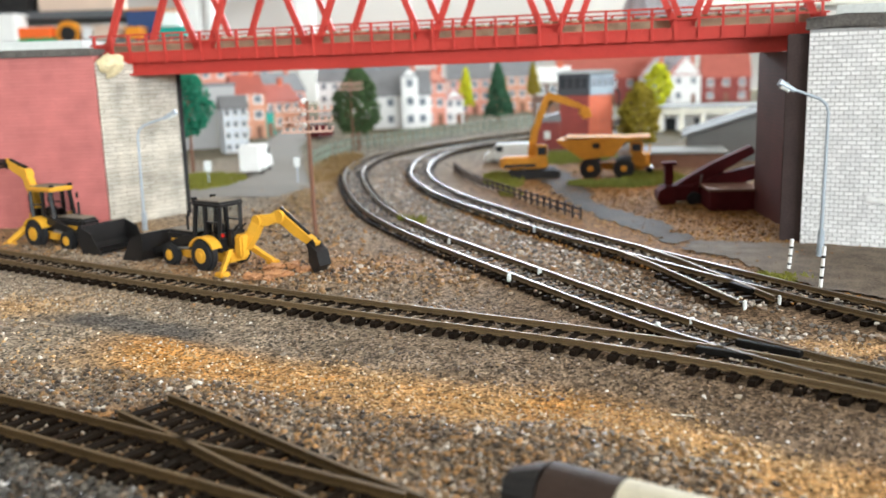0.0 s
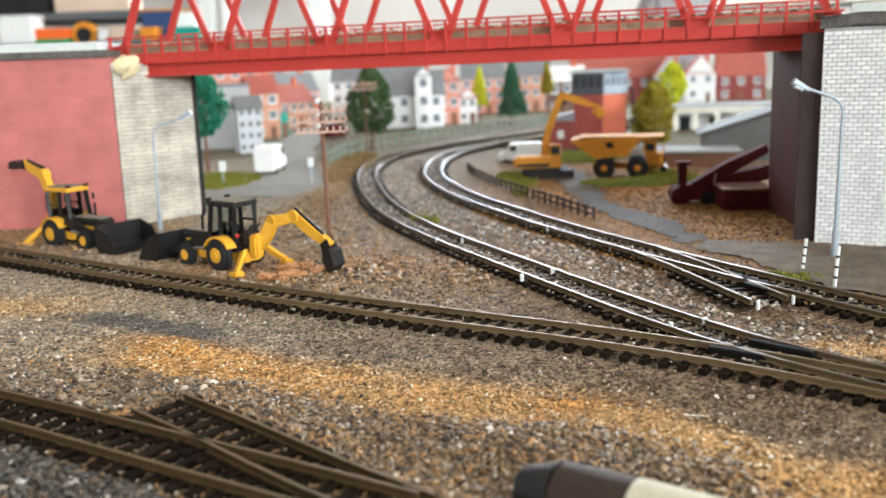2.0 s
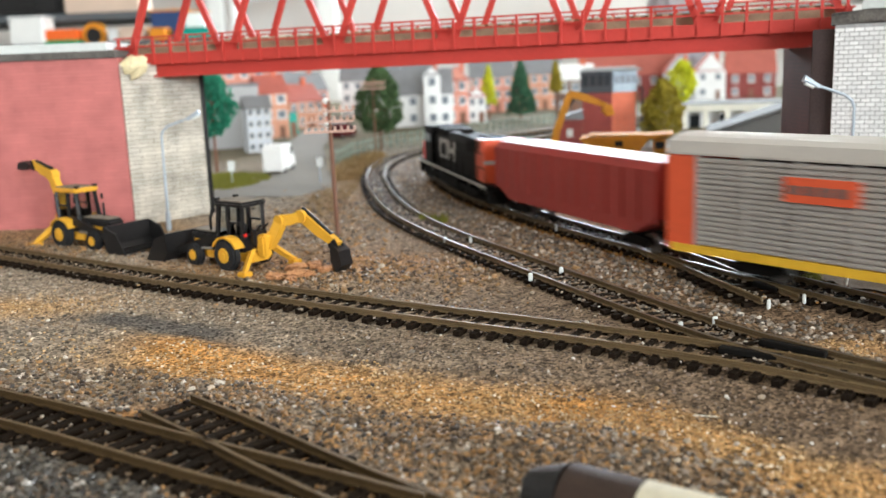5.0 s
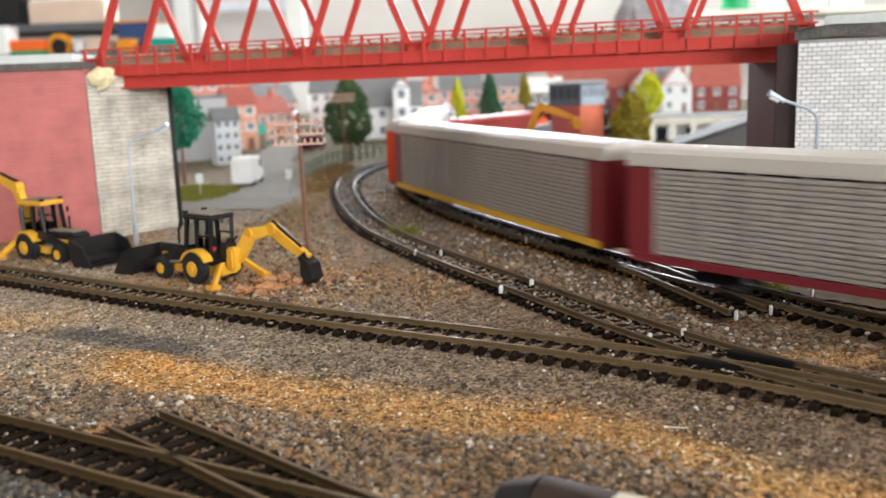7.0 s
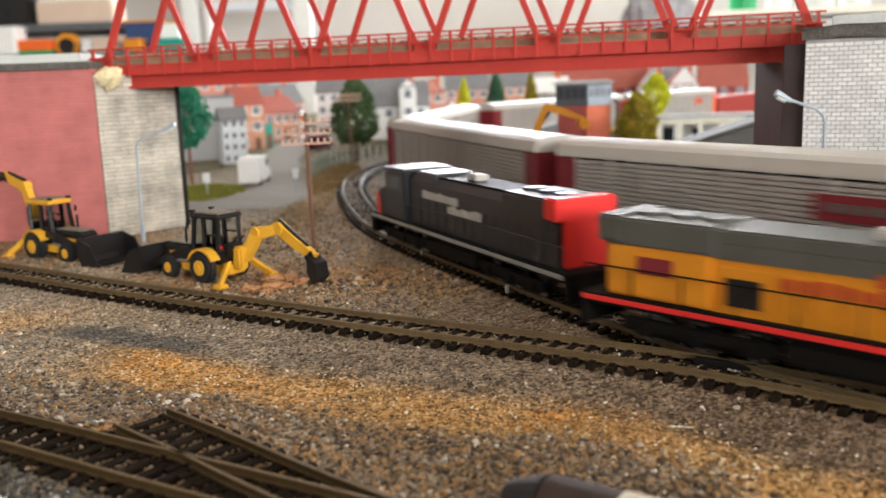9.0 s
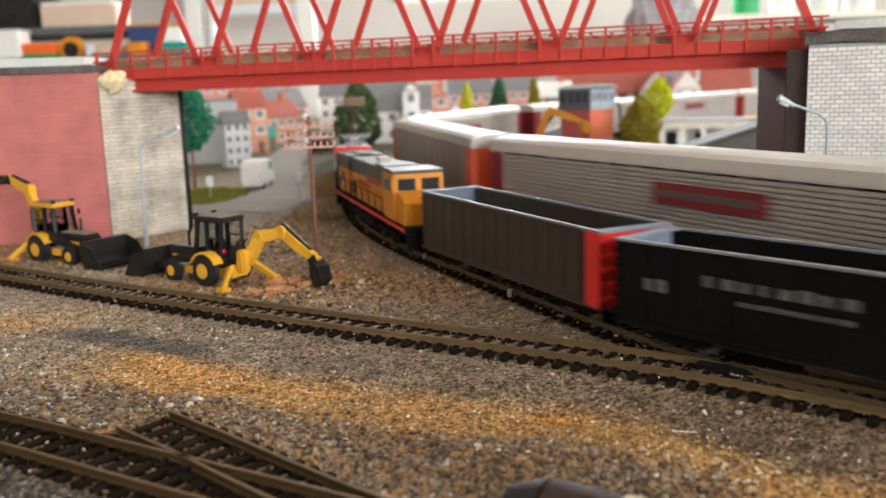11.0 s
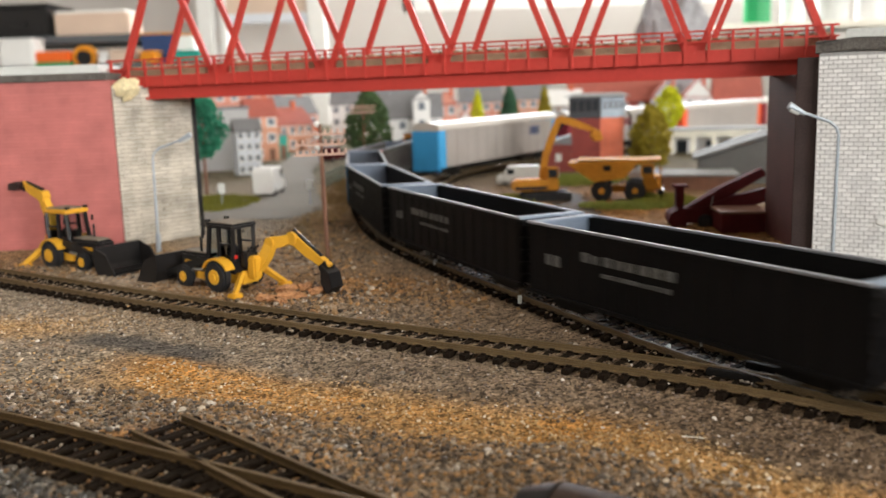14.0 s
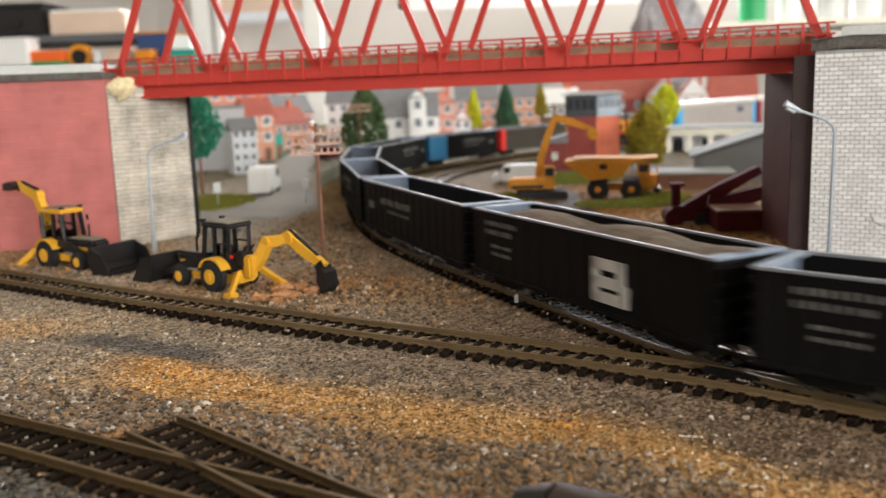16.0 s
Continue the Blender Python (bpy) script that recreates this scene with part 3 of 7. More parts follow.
def bridge():
    a, b = Vector((-0.262, 0.6935, 0)), Vector((0.236, 0.569, 0))
    d = b - a
    L = d.length
    t = thing("truss_bridge", Matrix.Translation((a.x, a.y, 0.1095)) @ Matrix.Rotation(math.atan2(d.y, d.x), 4, "Z") @ pose(0, 0, 0, 0, -0.35, 0), "red plastic truss railway bridge with walkway railings", "bridge")
    W = 0.060
    for y in (0.0, W):
        part("lower_girder", single(box, 0.020, L - 0.020, y + 0.0035, y + 0.0065, 0.0, 0.0078), M["red"], t)
        part("girder_flange", single(box, 0.020, L - 0.020, y + 0.001, y + 0.009, -0.0014, 0.0), M["red"], t)
    part("deck", single(box, 0.004, L - 0.004, 0.003, W - 0.003, 0.0078, 0.0125), M["red"], t)
    for y in (0.0, W):
        part("deck_edge", single(box, 0, L, y - 0.0012, y + 0.0010, 0.0080, 0.0152), M["red"], t)
        part("deck_lip", single(box, 0, L, y - 0.0018, y + 0.0014, 0.0145, 0.0158, 0.0002), M["red"], t)
    # railings and truss, near and far side
    post = bpy.data.meshes.new("railing_post")
    bm = bmesh.new()
    box(bm, -0.0009, 0.0009, -0.0026, -0.0004, 0.0076, 0.0284, 0.0002)
    box(bm, -0.0013, 0.0013, -0.0030, -0.0004, 0.0076, 0.0088)
    bm.to_mesh(post)
    bm.free()
    post.materials.append(M["red"])
    for y, out in ((0.0, -1), (W, 1)):
        for z in (0.0212, 0.0278):
            part("handrail", single(box, 0, L, y - 0.0012, y - 0.0002, z - 0.0006, z + 0.0006, 0.0002), M["red"], t)
        for k in range(36):
            ob = new("railing_post", post)
            ob.parent = t
            ob.matrix_basis = pose(0.0045 + (L - 0.009) * k / 35, y, 0)
        yy = y + (0.006 if out < 0 else -0.006)
        nodes = [(0.0055 if out < 0 else 0.0115) + 0.0843 * k for k in range(7)]
        top = 0.015 + 0.090
        for k in range(6):
            x0, x1 = nodes[k] + 0.003, nodes[k + 1] - 0.003
            xa = (x0 + x1) / 2
            part("diagonal", single(beam, (x0, yy, 0.012), (xa - 0.002, yy, top), 0.0046 if k == 0 else 0.0036, 0.0042), M["red"], t)
            part("diagonal", single(beam, (x1, yy, 0.012), (xa + 0.002, yy, top), 0.0046 if k == 5 else 0.0036, 0.0042), M["red"], t)
        for x in nodes:
            part("gusset_plate", single(box, max(0.001, x - 0.0075), min(L - 0.001, x + 0.0075), yy - 0.0024, yy + 0.0024, 0.0125, 0.0215, 0.0006), M["red"], t)
        part("top_chord", single(box, nodes[0] + 0.038, nodes[6] - 0.038, yy - 0.0025, yy + 0.0025, top - 0.002, top + 0.003), M["red"], t)
    # rails and ballast strip on the deck
    part("track_bed", single(box, 0.0, L, 0.012, W - 0.014, 0.0135, 0.0215), M["deck"], t, "brown sleepers and ballast on the deck")
    for y in (W / 2 - 0.009, W / 2 + 0.009):
        part("rail", single(box, 0.0, L, y - 0.0007, y + 0.0007, 0.0215, 0.0240), M["rail"], t)
    for k in range(58):
        x = 0.006 + (L - 0.012) * k / 57
        part("deck_sleeper", single(box, x - 0.0018, x + 0.0018, 0.0095, W - 0.0145, 0.0216, 0.0238), M["deck"], t)
    part("guard_panel", single(box, 0.0, L, W - 0.012, W - 0.0105, 0.0135, 0.0248), M["deck"], t, "pale brown mesh panel")


bridge()

# ---- rolling stock ----
M.update({
    "grey_side": mat("galvanised_rack_panels", (0.40, 0.37, 0.345), 0.5, 0.2, 0.14, 0.03, 0.002, 0.05),
    "pale_roof": mat("pale_grey_roof", (0.49, 0.46, 0.42), 0.5, 0.1, 0.08, 0.03, 0.002, 0.05),
    "orange_end": mat("orange_red_end_door", (0.72, 0.11, 0.04), 0.45, 0, 0.1, 0.02, 0.002, 0.05),
    "maroon_end": mat("maroon_end_door", (0.21, 0.022, 0.03), 0.45, 0, 0.1, 0.02, 0.002, 0.05),
    "blue_end": mat("bright_blue_end_door", (0.05, 0.32, 0.62), 0.45, 0, 0.1, 0.02, 0.002, 0.05),
    "hopper_red": mat("brick_red_hopper_paint", (0.34, 0.05, 0.042), 0.5, 0, 0.15, 0.02, 0.002, 0.05),
    "box_navy": mat("navy_blue_sign_paint", (0.03, 0.06, 0.16), 0.5, 0, 0.15, 0.05, 0.004, 0.05),
    "blue_steel": mat("mid_blue_wagon_paint", (0.022, 0.125, 0.24), 0.5, 0, 0.2, 0.02, 0.002, 0.08),
    "brick_letter": mat("red_brown_lettering", (0.50, 0.08, 0.02), 0.5, 0, 0.15, 0.01, 0.001, 0.02),
    "stripe": mat("dull_white_sill_stripe", (0.30, 0.29, 0.27), 0.6, 0, 0.3, 0.01, 0.001, 0.05),
    "sill_yellow": mat("yellow_sill", (0.75, 0.45, 0.03), 0.5, 0, 0.15, 0.02, 0.002, 0.05),
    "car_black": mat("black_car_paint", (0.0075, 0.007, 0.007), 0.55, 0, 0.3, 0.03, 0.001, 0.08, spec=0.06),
    "car_brown": mat("dark_brown_car_paint", (0.045, 0.036, 0.026), 0.5, 0, 0.3, 0.03, 0.001, 0.08),
    "rim": mat("pale_top_rim", (0.20, 0.21, 0.23), 0.5, 0, 0.2, 0.01, 0.001, 0.1),
    "inside": mat("blue_grey_car_inside", (0.16, 0.20, 0.26), 0.6, 0, 0.3, 0.02, 0.001, 0.1),
    "loco_grey": mat("dark_grey_loco_paint", (0.035, 0.036, 0.04), 0.4, 0, 0.2, 0.03, 0.001, 0.06),
    "loco_yellow": mat("armour_yellow_paint", (0.68, 0.26, 0.015), 0.4, 0, 0.1, 0.03, 0.001, 0.06),
    "loco_roof": mat("grey_loco_roof", (0.095, 0.095, 0.082), 0.5, 0, 0.2, 0.02, 0.001, 0.08),
    "scarlet": mat("scarlet_loco_paint", (0.75, 0.035, 0.03), 0.4, 0, 0.1, 0.03, 0.001, 0.05),
    "letter": mat("pale_lettering", (0.50, 0.49, 0.46), 0.6, 0, 0.15, 0.01, 0.001, 0.02),
    "faded": mat("faded_lettering", (0.11, 0.11, 0.105), 0.6, 0, 0.5, 0.004, 0.001, 0.02),
    "pane": mat("shiny_cab_window", (0.10, 0.12, 0.14), 0.12, 0, 0.1, 0.02, 0.002, 0.0, spec=0.7),
    "roof_gloss": mat("glossy_dark_loco_roof", (0.03, 0.032, 0.037), 0.36, 0, 0.2, 0.02, 0.001, 0.05, spec=0.45),
    "under": mat("grimy_underframe", (0.009, 0.008, 0.007), 0.7, 0, 0.3, 0.01, 0.001, 0.2, spec=0.08),
    "wheel": mat("steel_wheel", (0.30, 0.29, 0.28), 0.28, 0.9, 0.2, 0.01, 0.001, 0.05),
    "load": mat("brown_gravel_load", (0.13, 0.10, 0.075), 0.95, 0, 0.5, 0.006, 0.0012, 0.8),
})


def bogie(parent, x, wheels=2, base=0.020, r=0.0052, name="bogie"):
    bm = bmesh.new()
    for y in (-0.0115, 0.0115):
        prism(bm, [(x - base * 0.72, 0.0045), (x - base * 0.5, 0.0028), (x + base * 0.5, 0.0028), (x + base * 0.72, 0.0045), (x + base * 0.62, 0.0075), (x + base * 0.2, 0.0085), (x - base * 0.2, 0.0085), (x - base * 0.62, 0.0075)], y - 0.0012, y + 0.0012)
    box(bm, x - 0.004, x + 0.004, -0.0115, 0.0115, 0.005, 0.0095)
    b = part(name, bm, M["under"], parent)
    for k in range(wheels):
        xx = x - base / 2 + base * k / (wheels - 1)
        bm = bmesh.new()
        for y in (-1, 1):
            rod(bm, (xx, y * 0.0072, r), (xx, y * 0.0098, r), r, seg=16)
        rod(bm, (xx, -0.0098, r), (xx, 0.0098, r), 0.0011, seg=6)
        part("wheelset", bm, M["wheel"], b)
    return b


def couplers(parent, half):
    for s in (-1, 1):
        bm = bmesh.new()
        box(bm, s * half - 0.006, s * half + 0.006, -0.0015, 0.0015, 0.0075, 0.0105, 0.0004)
        part("coupler", bm, M["under"], parent)


def autorack(label, ends, sill, sign=None, sign_x=0.03, sign_w=0.036):
    t = thing("autorack_wagon", pose(0, 0, 0), label, "railway wagon", "wagons of the car-carrier train")
    L, W = 0.352, 0.0185
    h0, h1 = 0.011, 0.0575
    # ribbed side panels, one mesh for each side
    for s in (-1, 1):
        bm = bmesh.new()
        rows = 17
        pts = []
        for k in range(rows):
            z0, z1 = h0 + 0.003 + (h1 - h0 - 0.004) * k / rows, h0 + 0.003 + (h1 - h0 - 0.004) * (k + 1) / rows
            pts += [(z0, W - 0.0012), (z0 + (z1 - z0) * 0.22, W), (z0 + (z1 - z0) * 0.72, W), (z1 - 0.0001, W - 0.0012)]
        n = 12
        x0, x1 = -L / 2 + 0.018, L / 2 - 0.018
        grid = [[bm.verts.new((x, s * y, z)) for z, y in pts] for x in (x0, x1)]
        for j in range(len(pts) - 1):
            f = (grid[0][j], grid[1][j], grid[1][j + 1], grid[0][j + 1])
            bm.faces.new(f if s < 0 else f[::-1])
        panel = part("side_panel", bm, M["grey_side"], t)
        for k in range(n + 1):
            x = x0 + (x1 - x0) * k / n
            part("side_post", single(box, x - 0.0007, x + 0.0007, *sorted((s * (W - 0.001), s * (W + 0.0004))), h0 + 0.002, h1), M["grey_side"], panel)
        bm = bmesh.new()
        box(bm, -L / 2 + 0.004, L / 2 - 0.004, *sorted((s * (W - 0.003), s * (W + 0.0006))), h0 - 0.0012, h0 + 0.0028)
        part("side_sill", bm, M[sill], t)
        if sign:
            part("sign_panel", single(box, sign_x - sign_w, sign_x + sign_w, *sorted((s * (W - 0.001), s * (W + 0.0007))), h1 - 0.018, h1 - 0.007), M[sign], t, "coloured sign panel")
            n_bars = max(3, round(sign_w / 0.0048))
            for k in range(n_bars):
                x = sign_x - sign_w * 0.85 + 1.7 * sign_w * k / n_bars
                part("sign_bar", single(box, x, x + 1.15 * sign_w / n_bars, *sorted((s * W, s * (W + 0.0010))), h1 - 0.0145, h1 - 0.0105), M["faded"], t)
    for s in (-1, 1):
        bm = bmesh.new()
        box(bm, *sorted((s * (L / 2 - 0.018), s * L / 2)), -W, W, h0 - 0.001, h1, 0.001)
        e = part("end_door", bm, M[ends], t, "painted end door")
        for k in range(6):
            y = -W * 0.85 + k * W * 0.34
            part("door_rib", single(box, *sorted((s * L / 2, s * (L / 2 + 0.0008))), y - 0.0012, y + 0.0012, h0 + 0.001, h1 - 0.002), M[ends], e)
    # arched roof
    bm = bmesh.new()
    n = 8
    prof = [(-W, h1)] + [(-W * math.cos(math.pi * k / n), h1 + 0.0010 + 0.0088 * math.sin(math.pi * k / n) ** 0.5) for k in range(n + 1)] + [(W, h1)]
    prism(bm, prof, -L / 2, L / 2, Matrix.Rotation(math.pi / 2, 4, "Z"))
    part("roof", bm, M["pale_roof"], t)
    part("floor", single(box, -L / 2 + 0.003, L / 2 - 0.003, -W + 0.003, W - 0.003, h0 - 0.002, h0 + 0.001), M["under"], t)
    for s in (-1, 1):
        bogie(t, s * (L / 2 - 0.048))
    couplers(t, L / 2)
    return t


def hopper(label):
    t = thing("hopper_wagon", pose(0, 0, 0), label, "railway wagon", "wagons of the car-carrier train")
    L, W = 0.19, 0.0175
    bm = bmesh.new()
    prism(bm, [(-L / 2, 0.020), (-L / 2 + 0.02, 0.011), (L / 2 - 0.02, 0.011), (L / 2, 0.020), (L / 2, 0.046), (-L / 2, 0.046)], -W, W)
    for k in range(13):
        x = -L / 2 + L * k / 12
        for s in (-1, 1):
            box(bm, x - 0.0008, x + 0.0008, *sorted((s * W, s * (W + 0.0009))), 0.018, 0.046)
    part("body", bm, M["hopper_red"], t)
    bm = bmesh.new()
    prism(bm, [(-W, 0.046), (-W * 0.8, 0.050), (W * 0.8, 0.050), (W, 0.046)], -L / 2, L / 2, Matrix.Rotation(math.pi / 2, 4, "Z"))
    part("roof", bm, M["hopper_red"], t)
    for s in (-1, 1):
        bogie(t, s * (L / 2 - 0.024))
    couplers(t, L / 2)
    return t


def gondola(label, paint, front=None, rear=None, load=False, marks=0, L=0.180):
    t = thing("gondola_wagon", pose(0, 0, 0), label, "railway wagon", "open wagons of the freight train")
    W, h0, h1 = 0.0175, 0.0095, 0.041
    for s in (-1, 1):
        bm = bmesh.new()
        box(bm, -L / 2, L / 2, *sorted((s * (W - 0.0012), s * W)), h0, h1)
        panel = part("side", bm, M[paint], t)
        rib = bpy.data.meshes.new("rib")
        bm = bmesh.new()
        box(bm, -0.0007, 0.0007, *sorted((s * W, s * (W + 0.0005))), h0 + 0.001, h1 - 0.001)
        bm.to_mesh(rib)
        bm.free()
        rib.materials.append(M[paint])
        for k in range(15):
            ob = new("rib", rib)
            ob.parent = panel
            ob.matrix_basis = pose(-L / 2 + 0.003 + (L - 0.006) * k / 14, 0, 0)
        part("top_rim", single(box, -L / 2 - 0.0003, L / 2 + 0.0003, *sorted((s * (W - 0.0014), s * (W + 0.0010))), h1, h1 + 0.0011, 0.0003), M["rim"], t, "pale grey top rim")
        part("side_sill", single(box, -L / 2, L / 2, *sorted((s * (W - 0.0015), s * (W + 0.0011))), h0 - 0.0012, h0 + 0.0005), M[paint], t)
        if marks:
            rows = ((-0.076, 0.0235, 0.0050, 2, 0.0040), (-0.050, 0.0285, 0.0042, 8, 0.0050), (-0.036, 0.0235, 0.0018, 8, 0.0036)) if marks == 1 else ((-0.076, 0.0345, 0.0026, 9, 0.0024), (-0.076, 0.0300, 0.0026, 7, 0.0026), (-0.070, 0.0235, 0.0016, 6, 0.0022), (-0.070, 0.0195, 0.0016, 6, 0.0022))
            for x, z, hh, count, wide in rows:
                for k in range(count):
                    w = wide * random.uniform(0.55, 1.0)
                    part("lettering_bar", single(box, x, x + w, *sorted((s * W, s * (W + 0.0008))), z, z + hh * random.uniform(0.8, 1.0)), M["faded"], t)
                    x += wide * 1.45
        if load:
            bm = bmesh.new()
            x0 = 0.018
            for dx, dz, w, hh in ((0, 0.018, 0.022, 0.0045), (0, 0.0105, 0.022, 0.0045), (0, 0.004, 0.022, 0.0045), (0, 0.004, 0.005, 0.0185), (0.017, 0.0125, 0.005, 0.010), (0.019, 0.004, 0.005, 0.009)):
                box(bm, x0 + dx, x0 + dx + w, *sorted((s * W, s * (W + 0.0013))), h0 + dz, h0 + dz + hh)
            part("emblem", bm, M["letter"], t, "large pale square emblem")
    for s, c in ((-1, front), (1, rear)):
        bm = bmesh.new()
        box(bm, *sorted((s * (L / 2 - 0.0012), s * L / 2)), -W, W, h0, h1)
        e = part("end_wall", bm, M[c or paint], t, ("painted " + c.split("_")[0] + " end wall") if c else "")
        for k in range(5):
            z = h0 + 0.004 + k * 0.006
            part("end_rib", single(box, *sorted((s * L / 2, s * (L / 2 + 0.0011))), -W, W, z - 0.0008, z + 0.0008), M[c or paint], e)
        if c:
            for q in (-1, 1):
                part("corner_panel", single(box, *sorted((s * (L / 2 - (0.042 if c == "blue_steel" else 0.010)), s * L / 2)), *sorted((q * W, q * (W + 0.0013))), h0, h1), M[c], t)
        part("end_rim", single(box, *sorted((s * (L / 2 - 0.0055), s * (L / 2 + 0.0006))), -W, W, h1, h1 + 0.0011, 0.0003), M["inside"], t)
        part("end_lining", single(box, *sorted((s * (L / 2 - 0.0018), s * (L / 2 - 0.0013))), -W + 0.0013, W - 0.0013, h0 + 0.002, h1), M["inside"], t)
    part("floor", single(box, -L / 2 + 0.001, L / 2 - 0.001, -W + 0.001, W - 0.001, h0, h0 + 0.0018), M["inside"], t)
    if load:
        bm = bmesh.new()
        bmesh.ops.create_grid(bm, x_segments=40, y_segments=10, size=0.5, matrix=Matrix.Diagonal((L - 0.005, 2 * W - 0.003, 1, 1)))
        for v in bm.verts:
            u = v.co.x / L
            hump = max(0, math.cos((u - 0.13) * 7.0)) * 0.0062 + max(0, math.cos((u + 0.28) * 8.5)) * 0.0052
            v.co.z = h1 - 0.0035 + hump * (1 - (v.co.y / W) ** 2) + 0.0008 * noise.noise(v.co * 400)
        part("gravel_load", bm, M["load"], t, "heaped brown gravel load")
    for s in (-1, 1):
        bogie(t, s * (L / 2 - 0.026))
    couplers(t, L / 2)
    return t


def locomotive(label, body, roof, nose, tail, stripe, cabside=None, marks=True, logo=False, L=0.252):
    """Six-axle diesel with a wide nose; it faces -x."""
    t = thing("diesel_locomotive", pose(0, 0, 0), label, "locomotive", "locomotives of the trains")
    W, dz = 0.0165, 0.0165
    part("frame", single(box, -L / 2, L / 2, -W, W, 0.0125, dz, 0.0006), M["under"], t)
    for s in (-1, 1):
        part("sill_stripe", single(box, -L / 2 + 0.002, L / 2 - 0.002, *sorted((s * W, s * (W + 0.0006))), 0.0140, 0.0158), M[stripe], t, "bright sill stripe")
    hood = -L / 2 + 0.062
    bm = bmesh.new()
    prism(bm, [(-0.0125, dz), (-0.0125, 0.0400), (-0.0100, 0.0440), (0.0100, 0.0440), (0.0125, 0.0400), (0.0125, dz)], hood, L / 2 - 0.012, Matrix.Rotation(-math.pi / 2, 4, "Z") @ Matrix.Diagonal((1, 1, 1, 1)))
    part("long_hood", bm, M[body], t)
    for k in range(14):
        x = hood + 0.008 + k * (L / 2 - 0.024 - hood) / 13.5
        for s in (-1, 1):
            part("hood_door", single(box, x, x + 0.0095, *sorted((s * 0.0125, s * 0.0129)), dz + 0.002, 0.0325), M[body], t)
    wide, low = (0.0131, 0.0398) if body == "loco_yellow" else (0.0102, 0.0440)
    part("hood_roof", single(box, hood, L / 2 - 0.012, -wide, wide, low, 0.0452, 0.0008), M["car_black" if body == "loco_grey" else roof], t)
    part("radiator", single(box, L / 2 - 0.062, L / 2 - 0.012, -0.0150, 0.0150, 0.0355, 0.0460, 0.001), M[roof if body != "loco_grey" else body], t, "flared radiator section")
    part("tail_end", single(box, L / 2 - 0.0124, L / 2 - 0.009, -0.0108, 0.0108, dz, 0.0400, 0.0008), M[tail], t, "painted rear end")
    part("tail_hood", single(box, L / 2 - 0.020, L / 2 - 0.0088, -0.0158, 0.0158, 0.0370, 0.0468, 0.0008), M[roof if body == "loco_yellow" else tail], t)
    if logo:
        part("tail_block", single(box, L / 2 - 0.034, L / 2 - 0.0084, -0.0150, 0.0150, dz + 0.0004, 0.0464, 0.001), M[tail], t, "orange-red rear block")
        part("tail_band", single(box, L / 2 - 0.0088, L / 2 - 0.0080, -0.0150, 0.0150, 0.0300, 0.0325), M["letter"], t, "pale band")
    for k in range(3):
        bm = bmesh.new()
        rod(bm, (L / 2 - 0.055 + 0.015 * k, 0, 0.046), (L / 2 - 0.055 + 0.015 * k, 0, 0.0472), 0.0062, seg=20)
        part("roof_fan", bm, M[roof], t)
    part("exhaust", single(box, 0.0, 0.012, -0.004, 0.004, 0.0452, 0.0485, 0.0006), M["pale_roof" if logo is False else roof], t, "pale exhaust silencer")
    part("dynamic_brake", single(box, -0.052, -0.024, -0.0125, 0.0125, 0.0405, 0.0468, 0.0008), M[roof], t)
    # cab and nose
    bm = bmesh.new()
    box(bm, hood - 0.032, hood, -W + 0.0004, W - 0.0004, dz, 0.0455, 0.0012)
    part("cab", bm, M[cabside or body], t)
    part("cab_roof", single(box, hood - 0.034, hood + 0.001, -W, W, 0.0452, 0.0470, 0.0007), M[roof], t)
    for s in (-1, 1):
        part("cab_window", single(box, hood - 0.026, hood - 0.006, *sorted((s * (W - 0.0006), s * (W + 0.0001))), 0.0345, 0.0415), M["pane"], t)
        part("windscreen", single(box, hood - 0.0326, hood - 0.0318, *sorted((s * 0.002, s * 0.013)), 0.0350, 0.0420), M["glass"], t)
    bm = bmesh.new()
    prism(bm, [(hood - 0.032, dz), (hood - 0.032, 0.0345), (hood - 0.046, 0.0325), (hood - 0.052, 0.0295), (hood - 0.052, dz)], -0.0140, 0.0140)
    part("nose", bm, M[body if body == "loco_grey" else nose], t, "" if body == "loco_grey" else "painted nose")
    if body == "loco_grey":
        bm = bmesh.new()
        prism(bm, [(hood - 0.0535, dz), (hood - 0.0535, 0.0288), (hood - 0.0515, 0.0302), (hood - 0.0485, 0.0262), (hood - 0.0475, dz)], -0.0143, 0.0143)
        part("nose_front", bm, M[nose], t, "scarlet nose front with swept sides")
    for s in (-1, 1):
        part("headlight", single(rod, (hood - 0.0518, s * 0.002, 0.0265), (hood - 0.0540, s * 0.002, 0.0265), 0.0013), M["white"], t)
    part("pilot", single(box, -L / 2 - 0.001, -L / 2 + 0.003, -W + 0.001, W - 0.001, 0.0035, 0.0128, 0.0005), M["under"], t)
    part("pilot", single(box, L / 2 - 0.003, L / 2 + 0.001, -W + 0.001, W - 0.001, 0.0035, 0.0128, 0.0005), M["under"], t)
    part("fuel_tank", single(box, -0.036, 0.036, -0.0160, 0.0160, 0.0036, 0.0125, 0.0015), M["under"], t)
